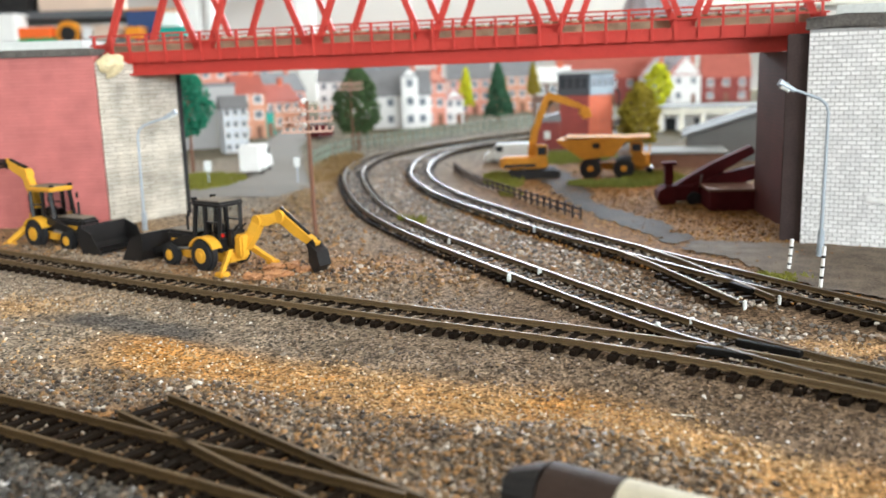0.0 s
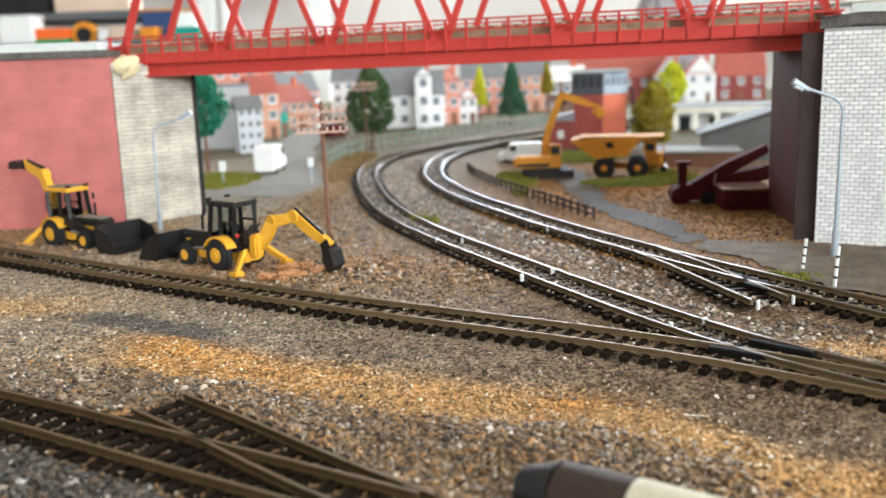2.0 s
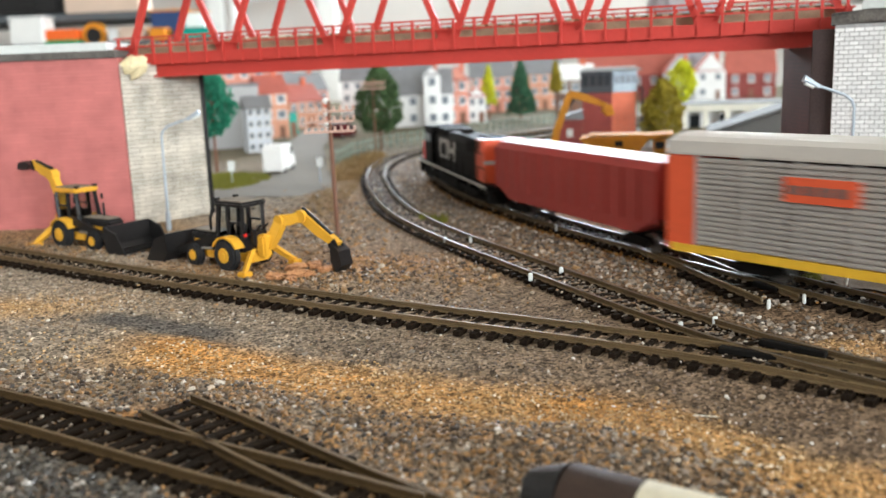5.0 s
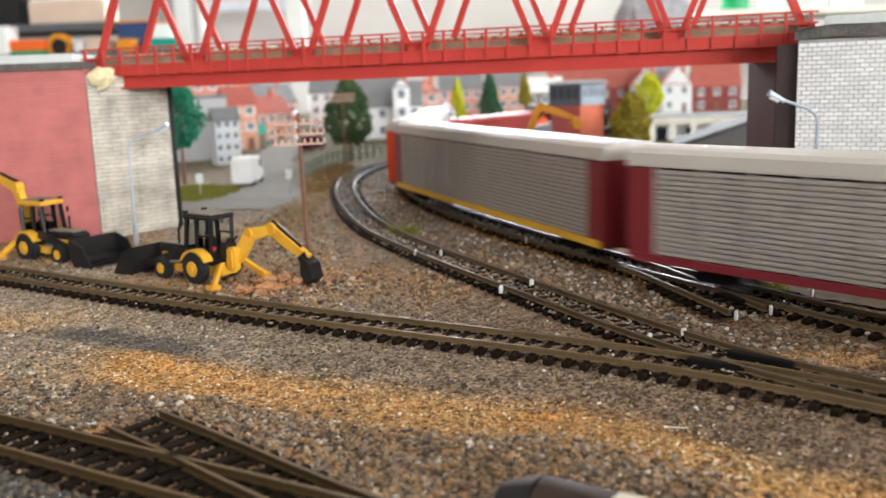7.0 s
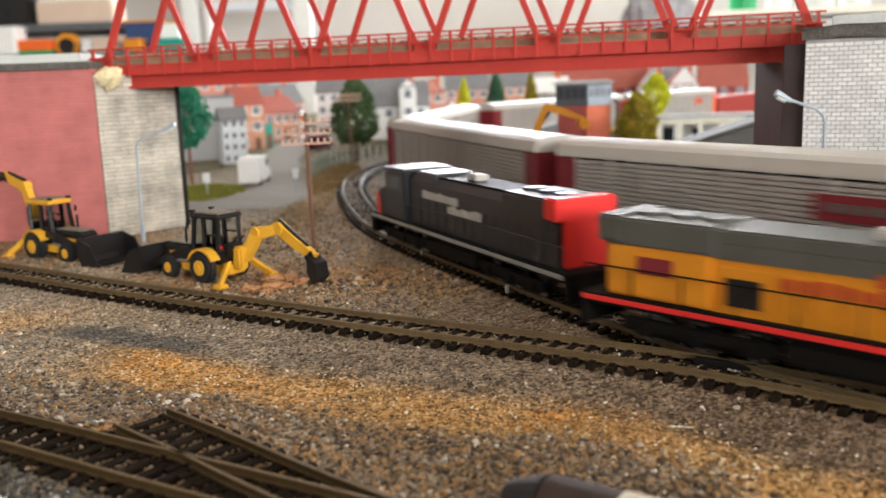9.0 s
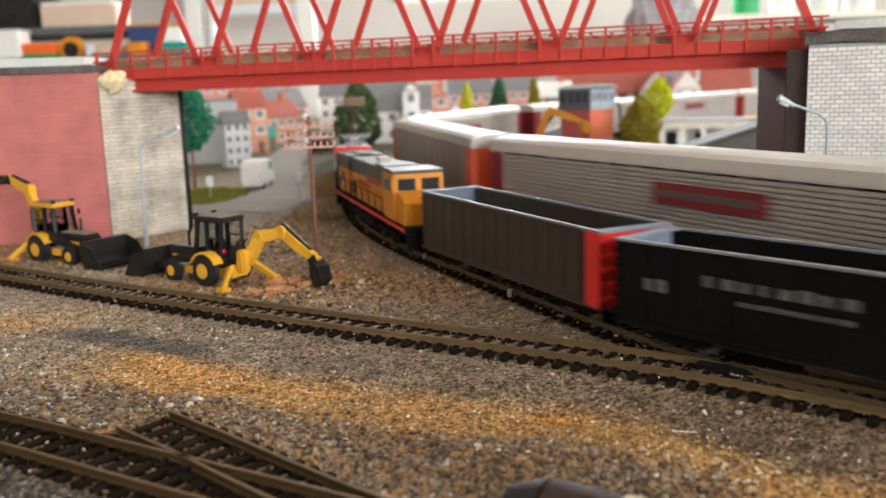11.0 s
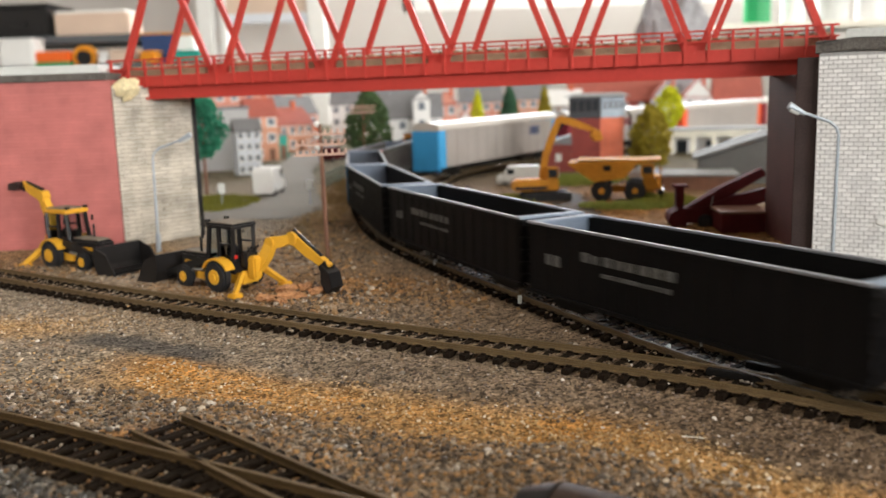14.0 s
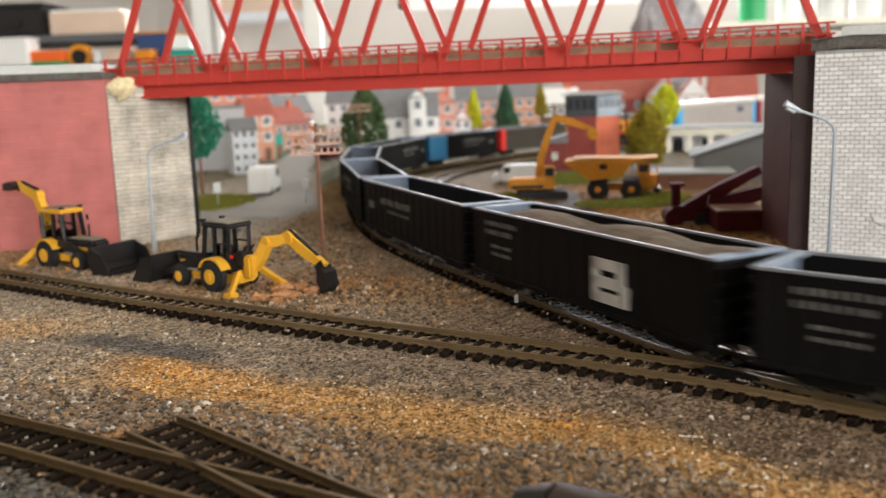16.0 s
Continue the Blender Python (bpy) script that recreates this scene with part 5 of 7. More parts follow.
def dump_truck(m):
    t = thing("dump_truck", m, "orange-yellow quarry dump truck with wide tipping bed on grass", "dump truck")
    Y, K = M["dull_yellow"], M["black"]
    for s in (-1, 1):
        wheel(t, 0.0, s * 0.0150, 0.0110, 0.0085, "dull_yellow", 0.34)
        wheel(t, 0.034, s * 0.0150, 0.0110, 0.0080, "dull_yellow", 0.34)
    part("frame", single(box, -0.012, 0.054, -0.0075, 0.0075, 0.0085, 0.0160, 0.001), Y, t)
    bm = bmesh.new()
    prism(bm, [(-0.034, 0.0400), (-0.008, 0.0210), (0.024, 0.0250), (0.036, 0.0400), (0.060, 0.0430), (0.060, 0.0450), (0.033, 0.0440), (-0.034, 0.0420)], -0.0210, 0.0210)
    part("tipping_bed", bm, Y, t)
    part("bed_floor", single(box, -0.026, 0.030, -0.0190, 0.0190, 0.0441, 0.0446), M["dull_yellow"], t)
    for k in range(5):
        for s in (-1, 1):
            x = -0.016 + 0.0095 * k
            part("bed_rib", single(beam, (x, s * 0.0212, 0.0270 + 0.0004 * k), (x - 0.003, s * 0.0212, 0.0410), 0.0012, 0.0016), Y, t)
    part("badge", single(box, 0.002, 0.010, -0.0216, -0.0209, 0.0330, 0.0385), K, t, "dark round badge plate")
    part("engine_house", single(box, 0.042, 0.060, -0.0120, 0.0120, 0.0120, 0.0260, 0.001), Y, t)
    part("cab", single(box, 0.040, 0.053, -0.0190, -0.0060, 0.0260, 0.0390, 0.001), Y, t)
    part("cab_window", single(box, 0.042, 0.051, -0.0194, -0.0186, 0.0295, 0.0370), M["glass"], t)
    part("radiator", single(box, 0.0600, 0.0612, -0.0090, 0.0090, 0.0130, 0.0250), K, t)
    part("bumper", single(box, 0.057, 0.063, -0.0180, 0.0180, 0.0070, 0.0120, 0.0008), K, t)
    for s in (-1, 1):
        part("stair", single(beam, (0.061, s * 0.014, 0.009), (0.055, s * 0.017, 0.026), 0.003, 0.001), Y, t)
        part("handrail", single(rod, (0.060, s * 0.018, 0.026), (0.060, s * 0.018, 0.034), 0.0005), Y, t)


def maroon_machine(m):
    t = thing("maroon_loading_machine", m, "dark maroon loading machine with slanted conveyor arm", "machine")
    R = M["maroon_paint"]
    part("body", single(box, -0.012, 0.014, -0.011, 0.011, 0.004, 0.0155, 0.0012), R, t)
    part("roller", single(rod, (-0.010, -0.012, 0.0070), (-0.010, 0.012, 0.0070), 0.0072, seg=18), R, t)
    part("mast", single(box, -0.011, -0.005, -0.006, 0.006, 0.0155, 0.0310, 0.0008), R, t)
    part("mast_cap", single(box, -0.013, -0.002, -0.007, 0.007, 0.0310, 0.0328, 0.0004), R, t)
    arm_part("conveyor", (0.0, 0, 0.0120), (0.054, 0, 0.0420), 0.012, 0.0090, 0.0060, R, t)
    arm_part("conveyor_chute", (0.006, -0.004, 0.0090), (0.056, -0.004, 0.0250), 0.010, 0.0110, 0.0100, R, t)
    part("brace", single(beam, (0.012, -0.0085, 0.006), (0.016, -0.0085, 0.024), 0.0010, 0.0010), M["steel"], t, "pale bent bracket")
    for s in (-1, 1):
        wheel(t, 0.010, s * 0.0120, 0.0055, 0.0040, "black")


M["dull_yellow"] = mat("orange_yellow_plastic", (0.52, 0.235, 0.03), 0.75, 0, 0.25, 0.006, 0.001, 0.15, spec=0.12)
M["maroon_paint"] = mat("dark_maroon_plastic", (0.075, 0.013, 0.015), 0.85, 0, 0.4, 0.01, 0.001, 0.2, spec=0.06)
excavator(pose(0.086, 0.885, -0.001, 0, 0, 2))
dump_truck(pose(0.141, 0.880, -0.001, 0, 0, -12) @ Matrix.Diagonal((0.92, 0.95, 0.89, 1)))
maroon_machine(pose(0.180, 0.700, -0.002, 0, 0, -6))
bm = bmesh.new()
box(bm, -0.017, 0.017, -0.02, 0.02, 0, 0.0175, 0.0006)
b = tagged(mesh_ob("low_brick_shed", bm, M["maroon_paint"]), "low dark red shed beside the abutment", "shed")
b.matrix_world = pose(0.2095, 0.672, -0.004, 0, 0, -4)
part("flat_roof", single(box, -0.018, 0.018, -0.021, 0.021, 0.0175, 0.0190, 0.0003), M["wood"], b)


def small_van(m, label, color, long=0.052):
    t = thing("van", m, label, "van", "parked vans")
    bm = bmesh.new()
    h = long / 2
    prism(bm, [(-h, 0.003), (h, 0.003), (h, 0.0105), (h - 0.007, 0.0135), (h - 0.0135, 0.0225), (-h + 0.001, 0.0230), (-h, 0.0215)], -0.0105, 0.0105)
    bmesh.ops.bevel(bm, geom=list(bm.edges), offset=0.0012, segments=2, affect="EDGES")
    part("body", bm, M[color], t)
    for s in (-1, 1):
        part("side_window", single(box, h - 0.020, h - 0.0125, s * 0.0104 - 0.0004, s * 0.0104 + 0.0004, 0.0140, 0.0200), M["glass"], t)
        wheel(t, -h + 0.011, s * 0.0090, 0.0040, 0.0030, "steel")
        wheel(t, h - 0.010, s * 0.0090, 0.0040, 0.0030, "steel")
    if color != "white":
        part("rear_window", single(box, -h - 0.0004, -h + 0.0005, -0.0075, 0.0075, 0.0150, 0.0200), M["glass"], t)
    part("windscreen", single(beam, (h - 0.0070, 0, 0.0140), (h - 0.0128, 0, 0.0222), 0.0170, 0.0006), M["glass"], t)
    return t


van = small_van(pose(-0.211, 1.012, -0.0015, 0, 0, 88) @ Matrix.Diagonal((1.2, 1.08, 1.4, 1)), "white delivery van parked at the roadside", "white")
small_van(pose(0.070, 1.035, -0.0015, 0, 0, 176), "dusty white van parked behind the excavator", "pale_plank", 0.050)
small_van(pose(-0.205, 1.50, -0.001, 0, 0, 60), "small dark maroon van on the town road", "maroon_paint", 0.048)

# ---- lamps, poles, posts, fences ----


def street_lamp(m, h, reach, label, drop=0.0):
    t = thing("street_lamp", m, label, "street lamp", "model street lamps")
    part("base", single(rod, (0, 0, 0), (0, 0, 0.016), 0.0021, 0.0017, 12), M["galv"], t)
    part("post", single(rod, (0, 0, 0.015), (0, 0, h), 0.0010, 0.0008, 10), M["galv"], t)
    bm = bmesh.new()
    pts = [Vector((0, 0, h)), Vector((-0.0012, 0, h + 0.004)), Vector((-0.005, 0, h + 0.0072)), Vector((-reach * 0.72, 0, h + 0.0125))]
    for a, b in zip(pts[:-1], pts[1:]):
        rod(bm, a, b, 0.0008, seg=8)
    part("arm", bm, M["galv"], t)
    bm = bmesh.new()
    vs = rod(bm, (-reach * 0.68, 0, h + 0.0117), (-reach, 0, h + 0.0165), 0.0012, 0.0020, 10)
    part("lamp_head", bm, M["galv"], t, "blue-grey lamp head")
    part("lamp_glass", single(rod, (-reach * 0.80, 0, h + 0.0118), (-reach * 0.97, 0, h + 0.0143), 0.0011, 0.0014, 8), M["pale_plank"], t)
    return t


street_lamp(pose(0.2045, 0.490, -0.002, 0, 0.4, 0), 0.080, 0.027, "galvanised street lamp bent over the track beside grey brick wall")
street_lamp(pose(-0.2165, 0.640, -0.003, 0, -1.0, 180), 0.070, 0.028, "galvanised street lamp before the cream stone wall")


def striped_post(m, h):
    t = thing("marker_post", m, "white marker post with dark bands at the trackside", "marker post", "white marker posts")
    part("post", single(rod, (0, 0, 0), (0, 0, h), 0.0009, seg=10), M["white"], t)
    for k in range(3):
        part("band", single(rod, (0, 0, h * (0.22 + 0.25 * k)), (0, 0, h * (0.28 + 0.25 * k)), 0.00095, seg=10), M["black"], t)


striped_post(pose(0.1780, 0.465, -0.003, 0, 4, 0), 0.0175)
striped_post(pose(0.1805, 0.430, -0.003, 0, 3, 0), 0.0205)
for x, y in ((0.127, 0.379), (0.1445, 0.386), (0.0828, 0.3495), (0.0980, 0.3555), (-0.0148, 0.5475), (0.0006, 0.5465), (0.030, 0.4435), (0.0465, 0.4545), (0.056, 0.579)):
    bm = bmesh.new()
    box(bm, -0.0011, 0.0011, -0.0006, 0.0006, 0, 0.0042, 0.0003)
    ob = tagged(mesh_ob("rail_clip", bm, M["pale_plank"]), "small pale metal feed clip on a rail joint", "rail clip", "rail joint clips")
    ob.matrix_world = pose(x, y, 0.0012, 0, 0, random.uniform(0, 90))


def telegraph_pole(m, h, arms, label, color="wood"):
    t = thing("telegraph_pole", m, label, "telegraph pole", "telegraph poles")
    part("pole", single(rod, (0, 0, 0), (0, 0, h), 0.0013, 0.0010, 10), M[color], t)
    for k in range(arms):
        z = h - 0.007 - k * 0.0066
        a = part("crossarm", single(box, -0.0175, 0.0155, -0.0022, -0.0010, z - 0.0007, z + 0.0007), M["insulator"], t)
        for q in range(8):
            x = -0.0160 + q * 0.0043 + (0.002 if q > 3 else 0)
            part("insulator", single(rod, (x, -0.0016, z + 0.0006), (x, -0.0016, z + 0.0034), 0.0009, 0.0007, 8), M["insulator"], a)
    return t


telegraph_pole(pose(-0.0885, 0.600, -0.002, 0, -0.6, 0), 0.091, 3, "brown telegraph pole with three crossarms of insulators")
telegraph_pole(pose(-0.1245, 1.235, -0.002), 0.098, 2, "brown telegraph pole before a dark green tree")
t = thing("mast", pose(-0.0955, 0.640, -0.003, 0, -0.6, 0), "thin pale mast with shiny insulators behind the telegraph pole", "mast")
part("pole", single(rod, (0, 0, 0), (0, 0, 0.092), 0.0008, 0.0006, 8), M["wood"], t)
for z in (0.0905, 0.0825, 0.0745):
    bm = bmesh.new()
    bmesh.ops.create_icosphere(bm, subdivisions=2, radius=0.0022, matrix=Matrix.Translation((-0.0012, 0, z)))
    part("insulator", bm, M["white"], t, "shiny white insulator")


def sign_post(m, h, w, hh):
    t = thing("sign_post", m, "small pale road sign on a thin post", "sign", "road signs")
    part("post", single(rod, (0, 0, 0), (0, 0, h), 0.0006, seg=6), M["galv"], t)
    part("plate", single(box, -w / 2, w / 2, -0.0008, 0, h - hh, h, 0.0002), M["pale_plank"], t)


sign_post(pose(-0.2375, 0.905, -0.003, 0, 0, 10), 0.026, 0.007, 0.010)
sign_post(pose(-0.1465, 0.893, -0.003, 0, 0, 10), 0.028, 0.006, 0.009)


def low_fence():
    q = [Vector(p) for p in ((0.0935, 0.630, 0), (0.0780, 0.680, 0), (0.0560, 0.748, 0), (0.0330, 0.822, 0), (0.0150, 0.905, 0), (0.0080, 0.965, 0))]
    t = thing("low_fence", pose(0, 0, -0.002), "low dark wooden fence with two rails beside the curved track", "fence")
    for a, b in zip(q[:-1], q[1:]):
        n = max(2, round((b - a).length / 0.0125))
        for k in range(n):
            p = a.lerp(b, k / n)
            part("post", single(box, p.x - 0.0009, p.x + 0.0009, p.y - 0.0009, p.y + 0.0009, 0, 0.0108), M["fence_wood"], t)
        for z in (0.0050, 0.0092):
            part("fence_rail", single(beam, a + Vector((0, 0, z)), b + Vector((0, 0, z)), 0.0008, 0.0014), M["fence_wood"], t)


M["fence_wood"] = mat("dark_fence_wood", (0.055, 0.038, 0.03), 0.8, 0, 0.3, 0.006, 0.001, 0.3)
M["green_fence"] = mat("green_grey_fence", (0.20, 0.24, 0.19), 0.8, 0, 0.3, 0.01, 0.001, 0.3)
low_fence()


def town_fence():
    t = thing("picket_fence", pose(0, 0, -0.002), "grey-green picket fence along the outer curve", "fence")
    q = [Vector(p) for p in ((-0.152, 1.05, 0), (-0.146, 1.15, 0), (-0.118, 1.27, 0), (-0.065, 1.37, 0), (0.01, 1.47, 0), (0.10, 1.585, 0), (0.20, 1.71, 0))]
    for a, b in zip(q[:-1], q[1:]):
        n = round((b - a).length / 0.019)
        for k in range(n):
            p = a.lerp(b, k / n)
            part("picket", single(box, p.x - 0.0012, p.x + 0.0012, p.y - 0.0006, p.y + 0.0006, 0, 0.021 + random.uniform(-0.001, 0.001)), M["green_fence"], t)
        for z in (0.008, 0.017):
            part("fence_rail", single(beam, a + Vector((0, 0, z)), b + Vector((0, 0, z)), 0.0008, 0.0018), M["green_fence"], t)


town_fence()

# ---- plants ----


def foliage_mat(name, color, var=0.5):
    return mat(name, color, 0.9, 0, var, 0.006, 0.0008, 0.6, island=0.9, spec=0.15)


def tree(m, h, trunk_h, prof, color, label, n=1500, leaf=0.0042, seed=1):
    """prof: radius of the crown at fractions of its height."""
    rng = random.Random(seed)
    t = thing("tree", m, label, "tree", "model trees")
    bm = bmesh.new()
    rod(bm, (0, 0, 0), (0, 0, trunk_h + (h - trunk_h) * 0.75), h * 0.020, h * 0.006, 8)
    for k in range(9):
        a, z = rng.uniform(0, 6.28), trunk_h + (h - trunk_h) * rng.uniform(0.02, 0.6)
        r = np.interp((z - trunk_h) / (h - trunk_h), [p[0] for p in prof], [p[1] for p in prof]) * 0.8
        rod(bm, (0, 0, z), (r * math.cos(a), r * math.sin(a), z + r * 0.5), h * 0.007, h * 0.003, 5)
    part("trunk", bm, M["wood"], t)
    verts, faces = [], []
    for k in range(n):
        u = rng.random() ** 0.9
        r = float(np.interp(u, [p[0] for p in prof], [p[1] for p in prof]))
        a = rng.uniform(0, 6.2832)
        lump = 0.78 + 0.42 * noise.noise((math.cos(a) * 1.7 + seed, math.sin(a) * 1.7, u * 4.5))
        rr = r * lump * (0.45 + 0.55 * rng.random() ** 0.4)
        c = Vector((rr * math.cos(a), rr * math.sin(a), trunk_h + (h - trunk_h) * u + rng.uniform(-0.002, 0.002)))
        s = leaf * rng.uniform(0.6, 1.3)
        rot = Euler((rng.uniform(0, 6), rng.uniform(0, 6), rng.uniform(0, 6))).to_matrix()
        o = len(verts)
        for v in ((1, 0, -0.35), (-0.5, 0.87, -0.35), (-0.5, -0.87, -0.35), (0, 0, 0.75)):
            verts.append(tuple(c + rot @ Vector(v) * s * 0.6))
        faces += [(o, o + 1, o + 3), (o + 1, o + 2, o + 3), (o + 2, o, o + 3), (o, o + 2, o + 1)]
    me = bpy.data.meshes.new("crown")
    me.from_pydata(verts, [], faces)
    me.materials.append(M[color])
    ob = new("crown", me)
    ob.parent = t
    return t


M["leaf_teal"] = foliage_mat("teal_green_flock", (0.035, 0.20, 0.12))
M["leaf_dark"] = foliage_mat("dark_green_flock", (0.06, 0.10, 0.04))
M["leaf_conifer"] = foliage_mat("conifer_green_flock", (0.04, 0.10, 0.055))
M["leaf_olive"] = foliage_mat("olive_yellow_flock", (0.24, 0.19, 0.02))
M["leaf_lime"] = foliage_mat("lime_yellow_flock", (0.50, 0.52, 0.02))
ROUND = [(0, 0.35), (0.15, 0.8), (0.4, 1.0), (0.7, 0.85), (0.9, 0.5), (1, 0.1)]
CONE = [(0, 0.9), (0.15, 1.0), (0.5, 0.65), (0.8, 0.35), (1, 0.03)]


def scaled(prof, r):
    return [(u, q * r) for u, q in prof]


tree(pose(-0.287, 1.03, -0.002), 0.112, 0.044, scaled(ROUND, 0.030), "leaf_teal", "teal-green model tree beside the grass verge", 1700, 0.0042, 3)
tree(pose(-0.120, 1.262, -0.002), 0.112, 0.026, scaled([(0, 0.55), (0.2, 1.0), (0.55, 0.9), (0.8, 0.6), (1, 0.15)], 0.040), "leaf_dark", "dark green model tree at the outer curve", 2000, 0.0048, 5)
tree(pose(0.244, 1.150, -0.002), 0.083, 0.010, scaled([(0, 0.7), (0.25, 1.0), (0.6, 0.95), (0.85, 0.6), (1, 0.15)], 0.029), "leaf_olive", "bushy olive-yellow model tree beside the brick tower", 2200, 0.0040, 7)
tree(pose(0.330, 1.42, -0.002), 0.104, 0.045, scaled(ROUND, 0.028), "leaf_lime", "bright lime-yellow model tree behind the tower", 1100, 0.0046, 9)
tree(pose(0.106, 1.80, 0.0), 0.112, 0.012, scaled(CONE, 0.034), "leaf_conifer", "dark conifer model tree among the houses", 1500, 0.006, 11)
tree(pose(0.045, 1.86, 0.0), 0.104, 0.030, scaled(CONE, 0.020), "leaf_lime", "slim lime-yellow model tree among the houses", 900, 0.005, 13)
tree(pose(0.182, 1.88, 0.0), 0.110, 0.05, scaled(CONE, 0.018), "leaf_olive", "small olive model tree among the houses", 700, 0.005, 15)

# ---- yard, road, verges ----


def inside(x, y, poly):
    hit = False
    for k in range(len(poly)):
        (x0, y0), (x1, y1) = poly[k], poly[k - 1]
        if (y0 > y) != (y1 > y) and x < (x1 - x0) * (y - y0) / (y1 - y0) + x0:
            hit = not hit
    return hit


def patch(name, outline, lift, material, label, category, ragged=0.004, cell=0.0045):
    """A thin skin that follows the ground, with an uneven edge."""
    xs, ys = [p[0] for p in outline], [p[1] for p in outline]
    nx, ny = int((max(xs) - min(xs)) / cell) + 2, int((max(ys) - min(ys)) / cell) + 2
    index, verts, faces = {}, [], []

    def corner(i, j):
        if (i, j) not in index:
            x, y = min(xs) + i * cell, min(ys) + j * cell
            x, y = x + 0.0016 * noise.noise((x * 300, y * 300, 0)), y + 0.0016 * noise.noise((x * 300, y * 300, 5))
            index[(i, j)] = len(verts)
            verts.append((x, y, max(ground_z(x, y), ground_z(x + 0.003, y), ground_z(x, y + 0.003), ground_z(x - 0.003, y)) + lift))
        return index[(i, j)]

    for i in range(nx):
        for j in range(ny):
            x, y = min(xs) + (i + 0.5) * cell, min(ys) + (j + 0.5) * cell
            if inside(x + ragged * noise.noise((x * 60, y * 60, 2)), y + ragged * noise.noise((x * 60, y * 60, 8)), outline) and track_free(x, y):
                faces.append((corner(i, j), corner(i + 1, j), corner(i + 1, j + 1), corner(i, j + 1)))
    me = bpy.data.meshes.new(name)
    me.from_pydata(verts, [], faces)
    me.materials.append(material)
    for p in me.polygons:
        p.use_smooth = True
    return tagged(new(name, me), label, category, kind="structure")


def track_free(x, y):
    return float(np.min(np.hypot(KEY_PTS[:, 0] - x, KEY_PTS[:, 1] - y))) > 0.0165


patch("road", [(-0.25, 0.80), (-0.15, 0.80), (-0.128, 0.86), (-0.165, 1.05), (-0.215, 1.35), (-0.235, 1.80), (-0.30, 2.2), (-0.40, 2.2), (-0.31, 1.75), (-0.275, 1.35), (-0.225, 1.05), (-0.205, 0.93), (-0.26, 0.83)], 0.0006, M["asphalt"], "worn grey model road leading into the town", "road", 0.002)
patch("yard", [(0.080, 0.90), (0.100, 0.935), (0.122, 0.935), (0.124, 0.80), (0.116, 0.73), (0.120, 0.69), (0.147, 0.60), (0.150, 0.545), (0.134, 0.53), (0.118, 0.60), (0.103, 0.66), (0.094, 0.72), (0.092, 0.80)], 0.0006, M["yard"], "damp dark grey yard surface between track and machines", "yard", 0.008)
patch("wall_path", [(0.136, 0.520), (0.157, 0.482), (0.163, 0.455), (0.180, 0.428), (0.205, 0.408), (0.34, 0.355), (0.34, 0.465), (0.247, 0.502), (0.209, 0.522), (0.171, 0.535), (0.152, 0.545)], 0.0006, M["asphalt_dark"], "dark grey path at the foot of the brick wall", "path", 0.003)


def flock(name, cx, cy, rx, ry, n, color, label, tall=0.004, seed=1):
    """Tufts of static grass."""
    rng = random.Random(seed)
    verts, faces = [], []
    for k in range(n):
        a, r = rng.uniform(0, 6.2832), rng.random() ** 0.5
        x, y = cx + rx * r * math.cos(a), cy + ry * r * math.sin(a)
        if noise.noise((x * 60, y * 60, seed)) < -0.25:
            continue
        w, d = rng.uniform(0.0005, 0.001), rng.uniform(0, 3.14)
        o = len(verts)
        h = tall * rng.uniform(0.5, 1.2)
        gz = ground_z(x, y) - 0.001
        dx, dy = w * math.cos(d), w * math.sin(d)
        lx, ly = rng.uniform(-0.5, 0.5) * h, rng.uniform(-0.5, 0.5) * h
        verts += [(x - dx, y - dy, gz), (x + dx, y + dy, gz), (x + lx + dx * 0.3, y + ly + dy * 0.3, gz + 0.001 + h), (x + dy, y - dx, gz)]
        faces += [(o, o + 1, o + 2), (o + 1, o + 3, o + 2), (o + 3, o, o + 2)]
    me = bpy.data.meshes.new(name)
    me.from_pydata(verts, [], faces)
    me.materials.append(M[color])
    return tagged(new(name, me), label, "grass", kind="stuff")


M["grass_blade"] = foliage_mat("green_static_grass", (0.23, 0.26, 0.06), 0.5)
M["grass_olive"] = foliage_mat("olive_static_grass", (0.20, 0.20, 0.035), 0.5)
flock("grass", -0.262, 0.925, 0.055, 0.075, 7000, "grass_olive", "olive green grass verge beside the road", 0.004, 1)
flock("grass", 0.150, 0.815, 0.040, 0.022, 3500, "grass_blade", "green grass patch under the dump truck", 0.004, 2)
flock("grass", 0.195, 0.850, 0.030, 0.050, 3000, "grass_olive", "yellow-green grass beside the yard", 0.004, 3)
flock("grass", 0.130, 1.060, 0.070, 0.060, 5000, "grass_blade", "green grass before the brick tower", 0.005, 4)
flock("grass", 0.055, 0.870, 0.020, 0.060, 1800, "grass_olive", "thin olive grass between fence and excavator", 0.004, 5)
M["weed_brown"] = foliage_mat("brown_dry_weeds", (0.28, 0.19, 0.085), 0.5)
flock("grass", -0.122, 0.800, 0.018, 0.180, 1300, "weed_brown", "dry orange-brown weeds along the road edge", 0.002, 16)
flock("grass", -0.125, 1.060, 0.026, 0.160, 1700, "weed_brown", "brownish weeds between road and outer track", 0.005, 6)
flock("grass", -0.025, 0.640, 0.010, 0.008, 200, "grass_olive", "tuft of yellow weeds between the curved tracks", 0.006, 7)

flock("grass", 0.168, 0.446, 0.016, 0.006, 500, "grass_olive", "yellow weeds at the foot of the marker posts", 0.003, 18)
flock("grass", 0.055, 0.770, 0.010, 0.020, 260, "grass_olive", "yellow weeds under the low fence", 0.004, 19)

